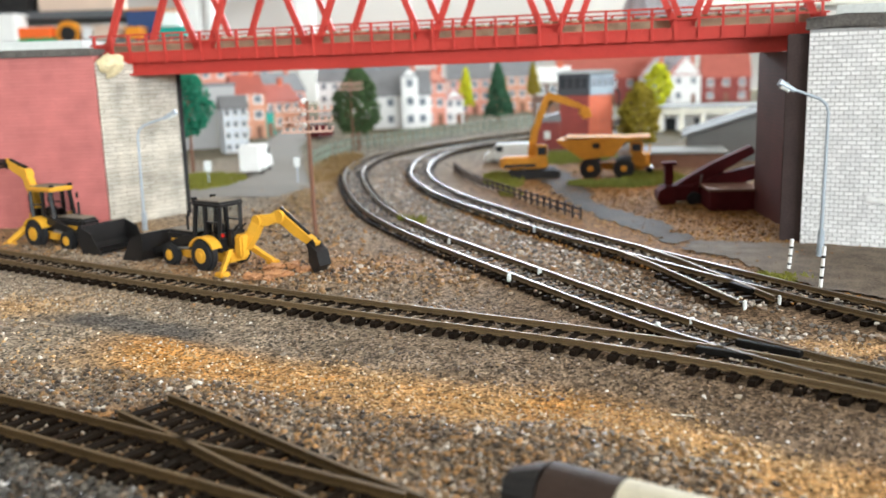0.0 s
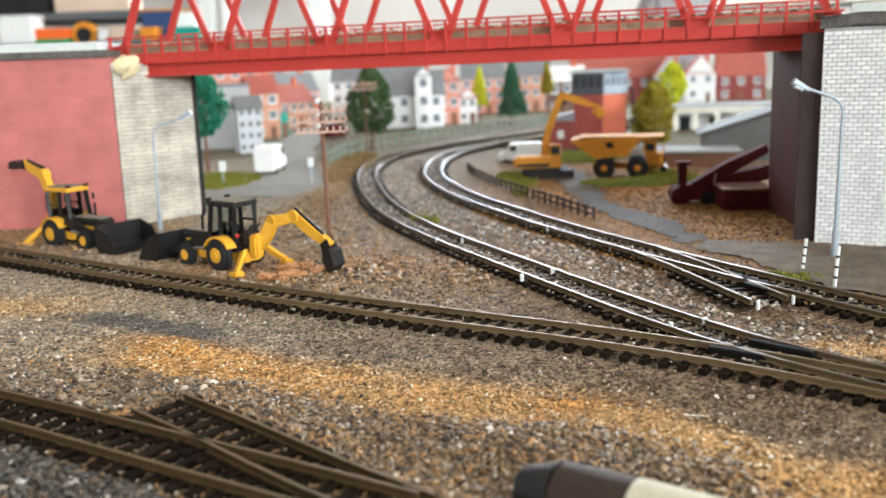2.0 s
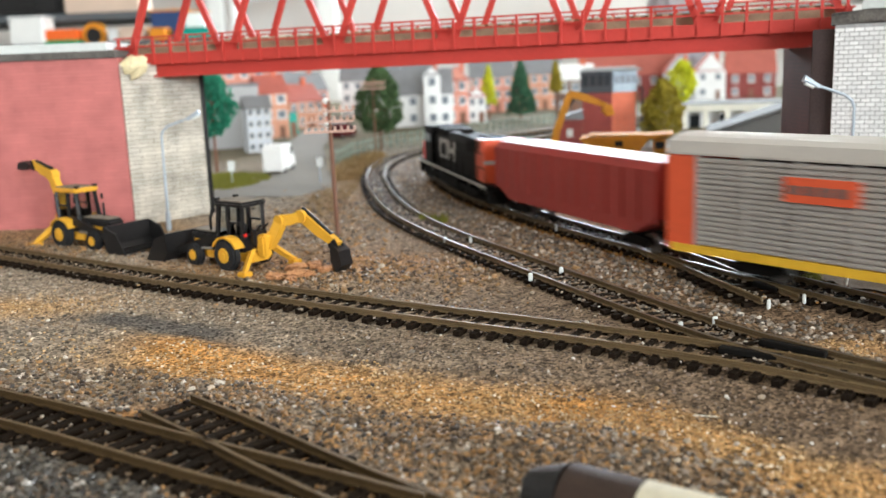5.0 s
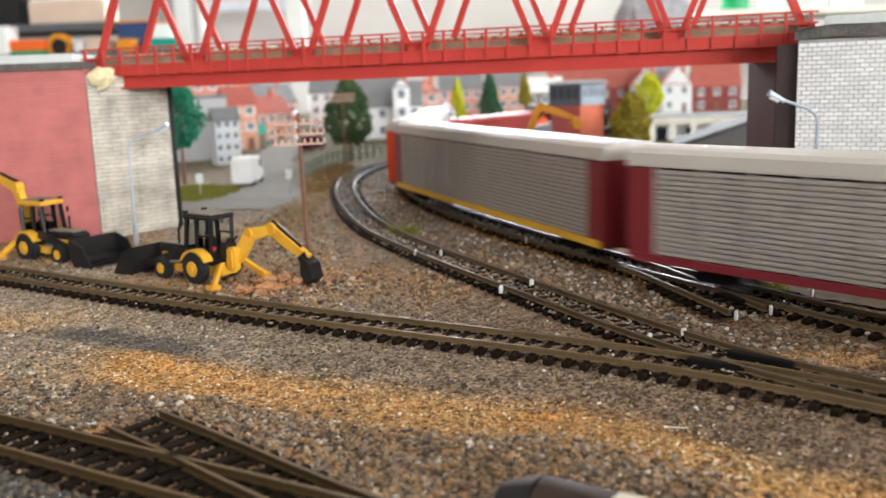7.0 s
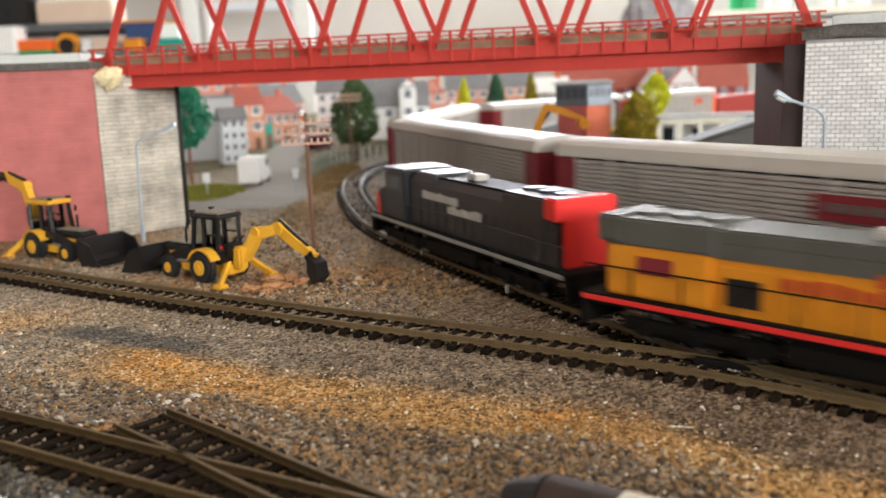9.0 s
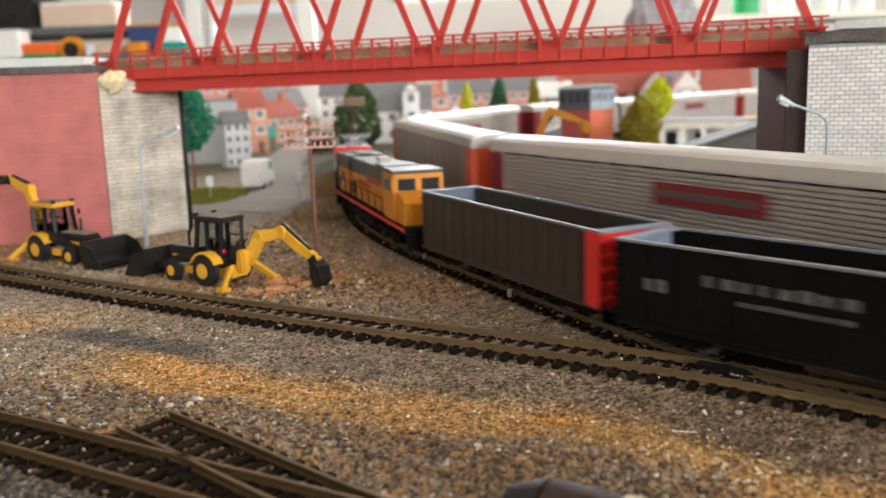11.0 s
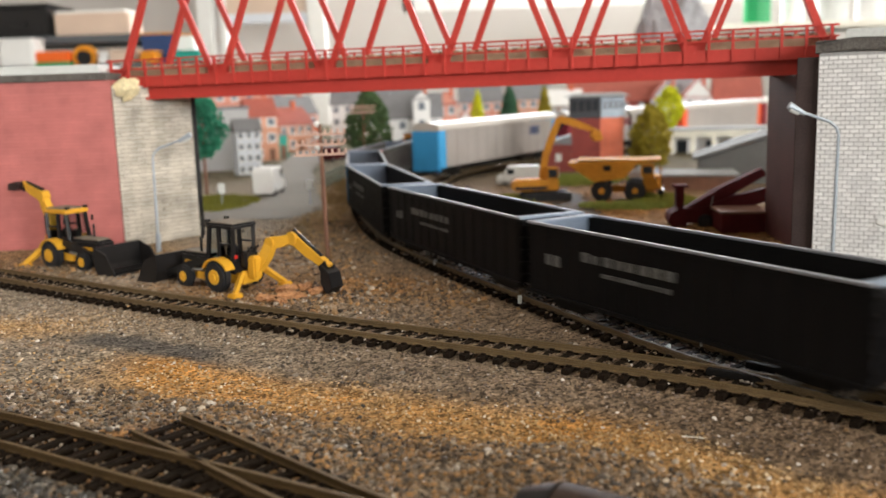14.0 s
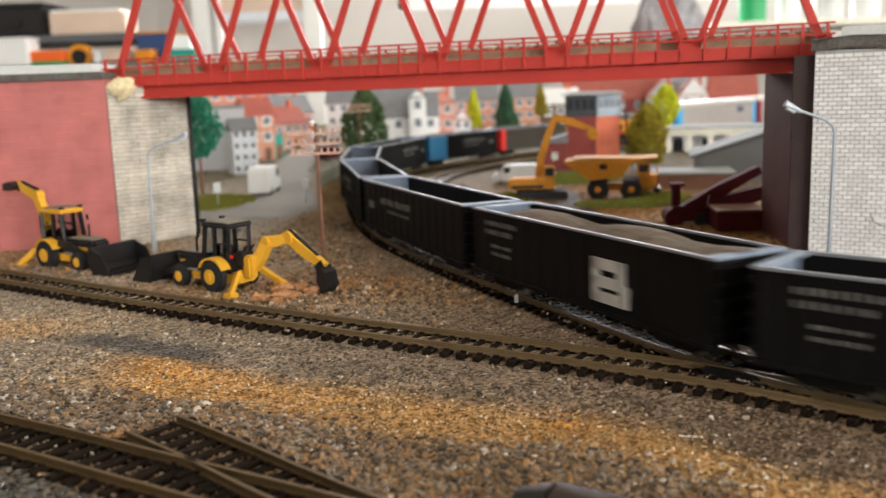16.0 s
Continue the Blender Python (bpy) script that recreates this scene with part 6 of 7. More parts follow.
# ---- buildings ----
M.update({
    "brick_orange": brick_mat("orange_brick_card", (0.62, 0.15, 0.075), (0.56, 0.13, 0.065), (0.50, 0.16, 0.10), 0.006, 0.0028, 0.7, 0.1, "XZ", 0.15),
    "brick_red": brick_mat("dark_red_brick_card", (0.28, 0.055, 0.045), (0.25, 0.05, 0.04), (0.20, 0.05, 0.045), 0.006, 0.0028, 0.7, 0.1, "YZ", 0.15),
    "render_white": mat("white_render", (0.74, 0.74, 0.73), 0.7, 0, 0.08, 0.03, 0.002, 0.1),
    "render_pink": mat("salmon_render", (0.62, 0.27, 0.20), 0.7, 0, 0.12, 0.03, 0.002, 0.1),
    "render_orange": mat("orange_render", (0.58, 0.29, 0.19), 0.7, 0, 0.12, 0.03, 0.002, 0.1),
    "render_grey": mat("grey_render", (0.42, 0.42, 0.42), 0.8, 0, 0.12, 0.04, 0.002, 0.1),
    "render_blue": mat("pale_blue_cladding", (0.66, 0.70, 0.76), 0.6, 0, 0.1, 0.03, 0.002, 0.05),
    "roof_grey": mat("grey_slate_roof", (0.20, 0.20, 0.21), 0.7, 0, 0.2, 0.02, 0.002, 0.3),
    "roof_red": mat("red_tile_roof", (0.36, 0.10, 0.075), 0.7, 0, 0.2, 0.02, 0.002, 0.3),
    "pane_soft": mat("reflecting_window_pane", (0.17, 0.19, 0.22), 0.25, 0, 0.2, 0.01, 0.001, 0.0),
    "teal": mat("teal_shopfront", (0.02, 0.30, 0.24), 0.5, 0, 0.1, 0.02, 0.002, 0.05),
    "black_cab": mat("black_signal_cabin", (0.05, 0.052, 0.06), 0.6, 0, 0.2, 0.01, 0.001, 0.1),
    "cabin_blue": mat("blue_grey_cabin_side", (0.30, 0.36, 0.42), 0.5, 0, 0.2, 0.01, 0.001, 0.1),
})


def house(m, w, d, h, roof_h, wall, roof, label, rows=2, cols=3, win="pane_soft", frame="white", gable="x", chimney=True, door=True, group="town houses"):
    """A house: walls, pitched roof with overhang, framed windows on the front (its -y side)."""
    t = thing("house", m, label, "house", group)
    part("wall", single(box, -w / 2, w / 2, 0, d, 0, h), M[wall], t)
    bm = bmesh.new()
    o = 0.003
    if roof_h > 0:
        if gable == "x":
            prism(bm, [(-o, h - 0.001), (d / 2, h + roof_h), (d + o, h - 0.001), (d + o, h - 0.003), (-o, h - 0.003)], -w / 2 - o, w / 2 + o, Matrix.Rotation(math.pi / 2, 4, "Z"))
        else:
            prism(bm, [(-w / 2 - o, h - 0.001), (0, h + roof_h), (w / 2 + o, h - 0.001), (w / 2 + o, h - 0.003), (-w / 2 - o, h - 0.003)], -o, d + o)
            part("gable", single(prism, [(-w / 2 + 0.002, h), (0, h + roof_h - 0.003), (w / 2 - 0.002, h)], -o - 0.0006, -o + 0.001), M[wall], t)
    else:
        box(bm, -w / 2 - 0.002, w / 2 + 0.002, -0.002, d + 0.002, h, h + 0.004, 0.0005)
    r = part("roof", bm, M[roof], t)
    if gable == "x" and roof_h > 0:
        r.matrix_basis = pose(0, 0, 0)
    if chimney and roof_h > 0:
        part("chimney", single(box, w * 0.25 - 0.004, w * 0.25 + 0.004, d * 0.5 - 0.004, d * 0.5 + 0.004, h + roof_h * 0.5, h + roof_h + 0.012, 0.0005), M["brick_orange"], t)
    cw, ch = w / cols, h / rows
    for i in range(cols):
        for j in range(rows):
            x, z = -w / 2 + (i + 0.5) * cw, (j + 0.55) * ch
            if door and j == 0 and i == cols // 2:
                part("door", single(box, x - 0.005, x + 0.005, -0.0012, 0.0005, 0, min(0.024, ch * 0.8)), M["wood"], t)
                continue
            ww, hh = min(cw * 0.32, 0.008), min(ch * 0.28, 0.009)
            q = part("window", single(box, x - ww, x + ww, -0.0012, 0.0004, z - hh, z + hh), M[frame], t)
            part("pane", single(box, x - ww * 0.78, x + ww * 0.78, -0.0017, -0.0008, z - hh * 0.82, z + hh * 0.82), M[win], q)
            part("sill", single(box, x - ww * 1.15, x + ww * 1.15, -0.0028, 0.0, z - hh - 0.0012, z - hh), M[frame], q)
    return t


def tower():
    t = thing("signal_tower", pose(0.187, 1.185, -0.002, 0, 0, 0), "brick signal tower with black cabin, lit and shaded faces in its colours", "tower")
    ang = 24
    m = pose(0, 0, 0, 0, 0, ang)
    # side light put into the brick colours: brighter right face, darker left face
    a = part("tower_wall", single(box, -0.0005, 0.036, 0, 0.040, 0, 0.069), M["brick_orange"], t, "orange brick face coloured brighter as the lit side")
    a.matrix_basis = m
    b = part("side_wall", single(box, -0.0375, -0.0006, -0.0006, 0.040, 0, 0.069), M["brick_red"], t, "red brick face coloured darker as the shaded side")
    b.matrix_basis = pose(0, 0, 0, 0, 0, -8)
    c = part("cabin", single(box, -0.040, 0.0, -0.002, 0.040, 0.069, 0.096, 0.0006), M["black_cab"], t, "black cabin with windows")
    c.matrix_basis = pose(0, 0, 0, 0, 0, -8)
    d = part("cabin_side", single(box, 0.0, 0.037, -0.002, 0.040, 0.069, 0.096, 0.0006), M["cabin_blue"], t, "blue-grey cabin side")
    d.matrix_basis = m
    for k in range(4):
        q = part("cabin_window", single(box, -0.037 + 0.0092 * k, -0.030 + 0.0092 * k, -0.0026, -0.0018, 0.078, 0.0915), M["glass"], c)
        q = part("cabin_window", single(box, 0.002 + 0.0088 * k, 0.009 + 0.0088 * k, -0.0026, -0.0018, 0.080, 0.0905), M["pane_soft"], d)
    e = part("flat_roof", single(prism, [(-0.043, 0.0965), (0.0, 0.0965), (0.038, 0.0965), (0.028, 0.101), (-0.030, 0.101)], -0.006, 0.045), M["concrete"], t, "pale flat cabin roof")
    f = part("annex", single(box, -0.070, -0.038, 0.0, 0.030, 0, 0.036), M["brick_red"], t, "low red brick annex")
    f.matrix_basis = pose(0, 0, 0, 0, 0, -6)
    part("annex_window", single(box, -0.058, -0.050, -0.0010, 0.001, 0.014, 0.024), M["pale_plank"], f)
    g = part("annex_roof", single(prism, [(-0.072, 0.036), (-0.036, 0.036), (-0.037, 0.048), (-0.052, 0.044)], -0.002, 0.032), M["roof_grey"], t)
    g.matrix_basis = pose(0, 0, 0, 0, 0, -6)
    bm = bmesh.new()
    for a0, b0 in (((0.041, 0.012, 0), (0.041, 0.012, 0.072)), ((0.041, 0.012, 0.072), (0.036, 0.012, 0.077)), ((0.048, 0.012, 0), (0.048, 0.012, 0.060))):
        rod(bm, a0, b0, 0.0014, seg=8)
    part("down_pipe", bm, M["black"], t, "dark bent down pipe")


tower()


def viaduct():
    t = thing("station_viaduct", pose(0.335, 1.44, -0.002, 0, 0, -9), "cream white station canopy with columns before the far track", "station canopy")
    L = 0.20
    part("parapet", single(box, 0, L, -0.006, 0.03, 0.0265, 0.0335, 0.0008), M["cream"], t, "cream parapet")
    part("roof_slab", single(box, -0.004, L + 0.003, -0.010, 0.034, 0.0335, 0.0360, 0.0006), M["cream"], t)
    part("grey_deck", single(box, -0.004, L, -0.006, 0.06, 0.0365, 0.0400), M["concrete"], t)
    for k in range(7):
        x = 0.004 + k * (L - 0.008) / 6
        part("column", single(box, x - 0.0035, x + 0.0035, -0.005, 0.003, 0, 0.0265, 0.0006), M["cream"], t)
    part("back_wall", single(box, 0, L, 0.026, 0.030, 0, 0.0265), M["render_white"], t)
    for k in range(4):
        part("doorway", single(box, 0.014 + 0.045 * k, 0.030 + 0.045 * k, 0.0250, 0.0262, 0, 0.020), M["glass"], t)


M["cream"] = mat("cream_white_plastic", (0.72, 0.70, 0.60), 0.6, 0, 0.12, 0.02, 0.002, 0.1)
viaduct()


def grey_shed():
    t = thing("grey_shed", pose(0.262, 0.985, -0.003, 0, 0, -14), "long low shed with dark grey sloping gable", "shed")
    bm = bmesh.new()
    prism(bm, [(0, 0), (0.11, 0), (0.11, 0.050), (0.072, 0.052), (0.0, 0.029)], 0.0, 0.09)
    part("wall", bm, M["shed_grey"], t)
    bm = bmesh.new()
    prism(bm, [(-0.006, 0.0285), (0.072, 0.0535), (0.115, 0.0515), (0.115, 0.0535), (0.072, 0.056), (-0.006, 0.0308)], -0.003, 0.094)
    part("roof", bm, M["shed_grey"], t)


M["shed_grey"] = mat("dark_grey_card", (0.13, 0.13, 0.125), 0.8, 0, 0.15, 0.02, 0.002, 0.1)
grey_shed()
# flat grey loading platform with planks behind the dump truck
t = thing("loading_platform", pose(0.225, 0.93, -0.002, 0, 0, -10), "flat grey timber loading platform on low walls", "platform")
part("base", single(box, -0.030, 0.058, 0, 0.055, 0, 0.016), M["wood"], t)
for k in range(7):
    part("plank", single(box, -0.034, 0.062, -0.002 + 0.0086 * k, 0.0060 + 0.0086 * k, 0.016, 0.0185), M["concrete"], t)

# town, far to near
house(pose(-0.085, 1.72, -0.002, 0, 0, 4), 0.120, 0.09, 0.062, 0.045, "render_white", "roof_grey", "white terraced house with grey slate roof", 2, 4, chimney=True)
house(pose(-0.062, 1.69, -0.002, 0, 0, 4), 0.030, 0.03, 0.098, 0.014, "render_white", "roof_grey", "narrow white gabled house front", 3, 1, gable="y", chimney=False, door=False)
house(pose(-0.018, 1.78, -0.002, 0, 0, 0), 0.042, 0.06, 0.085, 0.026, "render_pink", "roof_red", "salmon pink narrow town house", 3, 2, gable="y")
house(pose(0.020, 1.79, -0.002, 0, 0, 0), 0.034, 0.05, 0.052, 0.018, "render_white", "roof_red", "small cream town house beside the track", 2, 2, gable="y", chimney=False)
house(pose(0.060, 2.15, -0.002, 0, 0, 0), 0.100, 0.08, 0.082, 0.04, "render_pink", "roof_grey", "red town house with grey roof", 3, 4)
house(pose(0.175, 2.20, -0.002, 0, 0, 0), 0.100, 0.08, 0.085, 0.04, "render_orange", "roof_grey", "orange town house with grey roof", 3, 4)
house(pose(0.225, 1.90, -0.002, 0, 0, 0), 0.075, 0.06, 0.075, 0.03, "brown_wall", "render_white", "brown barn-like building with pale roof", 2, 3)
house(pose(0.43, 2.45, -0.002, 0, 0, -8), 0.26, 0.12, 0.070, 0.085, "brick_red", "roof_red", "large building with broad red tiled roof", 2, 6)
house(pose(0.545, 2.38, -0.002, 0, 0, -8), 0.075, 0.06, 0.075, 0.045, "render_grey", "roof_red", "half-timbered pale grey gabled house", 2, 2, gable="y")
house(pose(0.625, 2.38, -0.002, 0, 0, -8), 0.075, 0.06, 0.075, 0.045, "render_white", "roof_red", "half-timbered gabled house with red roof", 2, 2, gable="y")
house(pose(0.735, 2.40, -0.002, 0, 0, -10), 0.12, 0.09, 0.065, 0.06, "brick_red", "roof_red", "red brick house with tiled roof", 2, 3)
house(pose(-0.385, 1.36, -0.002, 0, 0, 16), 0.150, 0.08, 0.092, 0.0, "render_grey", "roof_grey", "plain grey flat-roofed building side", 1, 1, door=False)
house(pose(-0.292, 1.28, -0.002, 0, 0, 24), 0.034, 0.034, 0.064, 0.016, "render_blue", "roof_grey", "tall narrow white and blue block", 4, 3, chimney=False, door=False)
house(pose(-0.328, 1.56, -0.002, 0, 0, 30), 0.050, 0.06, 0.078, 0.030, "render_orange", "roof_red", "orange corner house with blue sign", 3, 2)
house(pose(-0.312, 1.60, -0.002, 0, 0, 40), 0.034, 0.04, 0.040, 0.0, "teal", "roof_grey", "teal green shopfront beside the road", 1, 2, door=True)
house(pose(-0.315, 1.80, -0.002, 0, 0, 46), 0.080, 0.07, 0.055, 0.032, "render_orange", "roof_red", "orange brown terrace along the road", 2, 4)
house(pose(-0.345, 2.00, -0.002, 0, 0, 40), 0.10, 0.07, 0.070, 0.04, "brick_orange", "roof_grey", "brick terrace with grey roof along the road", 2, 4)
house(pose(-0.46, 2.05, -0.002, 0, 0, 12), 0.16, 0.08, 0.125, 0.04, "render_pink", "roof_grey", "tall salmon apartment house", 4, 5)
house(pose(-0.23, 2.20, -0.002, 0, 0, 0), 0.14, 0.08, 0.085, 0.05, "render_white", "roof_grey", "white apartment house closing the street", 3, 5)
house(pose(-0.12, 2.25, -0.002, 0, 0, 0), 0.09, 0.08, 0.095, 0.04, "render_blue", "roof_grey", "pale blue town house", 3, 3)
house(pose(-0.62, 1.75, -0.002, 0, 0, 20), 0.14, 0.08, 0.12, 0.04, "render_white", "roof_red", "white town house behind the grey building", 4, 4)

# ---- the room round the layout ----
M.update({
    "wall_paint": mat("warm_grey_wall_paint", (0.56, 0.53, 0.50), 0.8, 0, 0.06, 0.3, 0.004, 0.05),
    "floor_paint": mat("dark_floor_covering", (0.16, 0.14, 0.12), 0.6, 0, 0.2, 0.3, 0.01, 0.1),
    "shelf_white": mat("white_shelf", (0.70, 0.68, 0.60), 0.6, 0, 0.1, 0.1, 0.004, 0.05),
    "shelf_dark": mat("dark_grey_shelf", (0.10, 0.11, 0.12), 0.6, 0, 0.15, 0.1, 0.004, 0.05),
    "crate_orange": mat("orange_plastic_crate", (0.80, 0.14, 0.02), 0.45, 0, 0.1, 0.05, 0.004, 0.05),
    "tin_green": mat("green_tin", (0.02, 0.30, 0.10), 0.35, 0, 0.1, 0.05, 0.004, 0.02),
    "pale_wood": mat("pale_pink_wood", (0.62, 0.48, 0.38), 0.7, 0, 0.12, 0.1, 0.004, 0.1),
    "box_blue": mat("dark_blue_box", (0.03, 0.06, 0.16), 0.5, 0, 0.15, 0.05, 0.004, 0.05),
    "fuzzy_grey": mat("pale_grey_rock_foam", (0.34, 0.34, 0.36), 0.95, 0, 0.35, 0.02, 0.004, 0.8),
})


def setting(name, bm, material, label, category):
    return tagged(mesh_ob(name, bm, M[material]), label, category, kind="structure")


X0, X1, Y0, Y1, Z0, Z1 = -2.4, 5.2, -3.5, 3.7, -0.95, 1.55
setting("floor", single(box, X0 - 0.1, X1 + 0.1, Y0 - 0.1, Y1 + 0.1, Z0 - 0.1, Z0), "floor_paint", "dark plain room floor", "floor")
setting("ceiling", single(box, X0 - 0.1, X1 + 0.1, Y0 - 0.1, Y1 + 0.1, Z1, Z1 + 0.1), "shelf_white", "plain white room ceiling", "ceiling")
setting("wall_west", single(box, X0 - 0.1, X0, Y0, Y1, Z0, Z1), "wall_paint", "plain warm grey wall", "wall")


def wall_with_opening(name, axis, at, lo, hi, a0, a1, b0, b1):
    """A wall 0.1 m thick along x or y with one window opening."""
    bm = bmesh.new()
    for u0, u1, z0, z1 in ((lo, a0, Z0, Z1), (a1, hi, Z0, Z1), (a0, a1, Z0, b0), (a0, a1, b1, Z1)):
        if axis == "x":
            box(bm, u0, u1, at, at + 0.1, z0, z1)
        else:
            box(bm, at, at + 0.1, u0, u1, z0, z1)
    return setting(name, bm, "wall_paint", "warm grey wall with a window opening", "wall")


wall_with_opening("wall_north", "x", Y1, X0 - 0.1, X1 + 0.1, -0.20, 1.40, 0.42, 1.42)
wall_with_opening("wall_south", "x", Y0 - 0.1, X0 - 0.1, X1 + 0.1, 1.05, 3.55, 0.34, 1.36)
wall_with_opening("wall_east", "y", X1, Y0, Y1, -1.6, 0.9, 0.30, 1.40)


def window(name, axis, at, a0, a1, b0, b1, label):
    t = thing(name, pose(0, 0, 0), label, "window", kind="structure")
    w = 0.05
    for u0, u1, z0, z1, n in ((a0, a0 + w, b0, b1, "window_frame"), (a1 - w, a1, b0, b1, "window_frame"), (a0, a1, b0, b0 + w, "window_frame"), (a0, a1, b1 - w, b1, "window_frame"), ((a0 + a1) / 2 - w / 2, (a0 + a1) / 2 + w / 2, b0 + w, b1 - w, "mullion")):
        bm = bmesh.new()
        if axis == "x":
            box(bm, u0, u1, at + 0.012, at + 0.06, z0, z1, 0.004)
        else:
            box(bm, at + 0.012, at + 0.06, u0, u1, z0, z1, 0.004)
        part(n, bm, M["white"], t)


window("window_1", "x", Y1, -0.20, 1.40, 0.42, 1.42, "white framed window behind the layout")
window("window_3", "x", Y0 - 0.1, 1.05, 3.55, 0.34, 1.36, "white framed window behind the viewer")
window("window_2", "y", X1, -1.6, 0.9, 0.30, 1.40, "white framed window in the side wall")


def shelf_unit(m_y, x0, x1, z, depth, label, material):
    t = thing("storage_shelf", pose(0, m_y, 0), label, "shelf", "shelves behind the layout")
    part("shelf_board", single(box, x0, x1, -0.02, depth, z - 0.022, z, 0.003), M[material], t)
    for x in (x0 + 0.03, x1 - 0.03):
        part("upright", single(box, x - 0.015, x + 0.015, depth - 0.05, depth - 0.02, -0.02, z - 0.022), M[material], t)
    return t


D1 = 2.62
zs = 0.2115
shelf_unit(D1, -1.55, -0.8855, zs, 0.28, "dark grey shelf board crowded with boxes", "shelf_dark")
t = thing("parts_crate", pose(-1.1933, D1 + 0.03, zs), "orange and green plastic parts crate on the shelf", "crate")
part("crate_body", single(box, -0.075, 0.085, 0, 0.10, 0.012, 0.042, 0.004), M["crate_orange"], t)
part("crate_base", single(box, -0.075, 0.085, 0, 0.10, 0.0, 0.012, 0.002), M["tin_green"], t, "green base")
t = thing("tape_roll", pose(-1.0703, D1 + 0.05, zs), "yellow and black tape roll on the shelf", "tape roll")
part("ring", single(rod, (0, 0, 0.024), (0, 0.03, 0.024), 0.034, seg=24), M["loco_yellow"], t)
part("core", single(rod, (0, -0.003, 0.022), (0, 0.033, 0.022), 0.022, seg=20), M["black"], t, "black core")
for k, (px, w, h, c, lab) in enumerate(((-1.2529, 0.10, 0.075, "white", "white paper bag on the shelf"), (-1.0036, 0.035, 0.03, "render_white", "small white jar on the shelf"), (-0.9557, 0.07, 0.035, "pale_wood", "small pale wooden box on the shelf"))):
    bm = bmesh.new()
    box(bm, -w / 2, w / 2, 0, 0.08, 0, h, 0.006)
    ob = tagged(mesh_ob("box" if k else "paper_bag", bm, M[c]), lab, "box" if k else "bag")
    ob.matrix_world = pose(px, D1 + 0.02, zs)
    part("lid", single(box, -w / 2 - 0.002, w / 2 + 0.002, -0.002, 0.082, h, h + 0.006, 0.002), M[c], ob)
# upper shelf with a black case and a pale plank
zu = 0.3021
shelf_unit(2.75, -1.7, -0.8967, zu, 0.3, "upper dark shelf behind the crates", "shelf_dark")
bm = bmesh.new()
box(bm, -0.14, 0.075, 0, 0.2, 0, 0.085, 0.01)
ob = tagged(mesh_ob("black_case", bm, M["black"]), "black plastic tool case on the upper shelf", "case")
ob.matrix_world = pose(-1.2758, 2.76, zu)
part("handle", single(box, -0.05, 0.01, -0.012, 0.0, 0.03, 0.045, 0.003), M["black"], ob)
part("lid", single(box, -0.142, 0.077, -0.002, 0.202, 0.085, 0.098, 0.004), M["black"], ob)
bm = bmesh.new()
box(bm, 0, 0.225, 0, 0.12, 0, 0.066, 0.004)
ob = tagged(mesh_ob("wooden_block", bm, M["pale_wood"]), "pale pinkish wooden block on the upper shelf", "block")
ob.matrix_world = pose(-1.1864, 2.76, zu)
part("paper_sheet", single(box, 0.0, 0.21, 0.01, 0.11, 0.066, 0.074, 0.002), M["white"], ob, "crumpled white paper")
# stacked boxes beyond the bridge end
for px, py, w, h, c, name, lab in ((-0.8656, 60, 0.105, 0.085, "box_blue", "cardboard_box", "dark blue printed box on the shelf"), (-0.8738, 66, 0.045, 0.03, "loco_yellow", "paint_tin", "small yellow tin on the shelf"), (-0.7650, 60, 0.085, 0.028, "teal", "folded_cloth", "folded teal cloth on the shelf"), (-0.7899, 30, 0.06, 0.08, "white", "printed_box", "white printed box on the shelf")):
    bm = bmesh.new()
    box(bm, -w / 2, w / 2, 0, 0.07, 0, h, 0.004)
    ob = tagged(mesh_ob(name, bm, M[c]), lab, name.replace("_", " "))
    ob.matrix_world = pose(px, D1 + (0.10 if h > 0.05 else 0.01), zs + 0.0)
    part("lid", single(box, -w / 2 - 0.002, w / 2 + 0.002, -0.002, 0.072, h, h + 0.005, 0.001), M[c if h < 0.05 else "loco_yellow"], ob)
shelf_unit(D1 + 0.003, -0.8855 + 0.004, -0.6949, zs, 0.28, "grey shelf board with small boxes", "shelf_dark")
# pale door frame and inner panel at the back
t = thing("door_frame", pose(0, 3.30, 0), "white door frame with glazed rail behind the bridge", "door frame")
for a, b in ((-0.9096, -0.8541), (-0.8303, -0.8065), (-0.5168, -0.4533)):
    part("jamb", single(box, a, b, 0, 0.05, -0.02, 1.2, 0.004), M["white"], t)
part("rail", single(box, -0.8065, -0.5168, 0.005, 0.04, 0.3641, 0.3985, 0.004), M["render_blue"], t)
part("panel", single(box, -0.8065, -0.5168, 0.012, 0.03, -0.02, 0.2484), M["shelf_white"], t)
part("upper_panel", single(box, -0.8065, -0.5168, 0.012, 0.03, 0.3985, 1.1), M["pale_wood"], t)
# right shelf with tins
zr = 0.2838
shelf_unit(2.9, 0.8220, 2.4, zr, 0.3, "cream wall shelf carrying tins", "shelf_white")
# the shade under the cream shelf is put into this board's dark colour
shelf_unit(2.93, 0.9079, 2.4, 0.1921, 0.25, "lower shelf board coloured dark for the shade there", "shelf_dark")
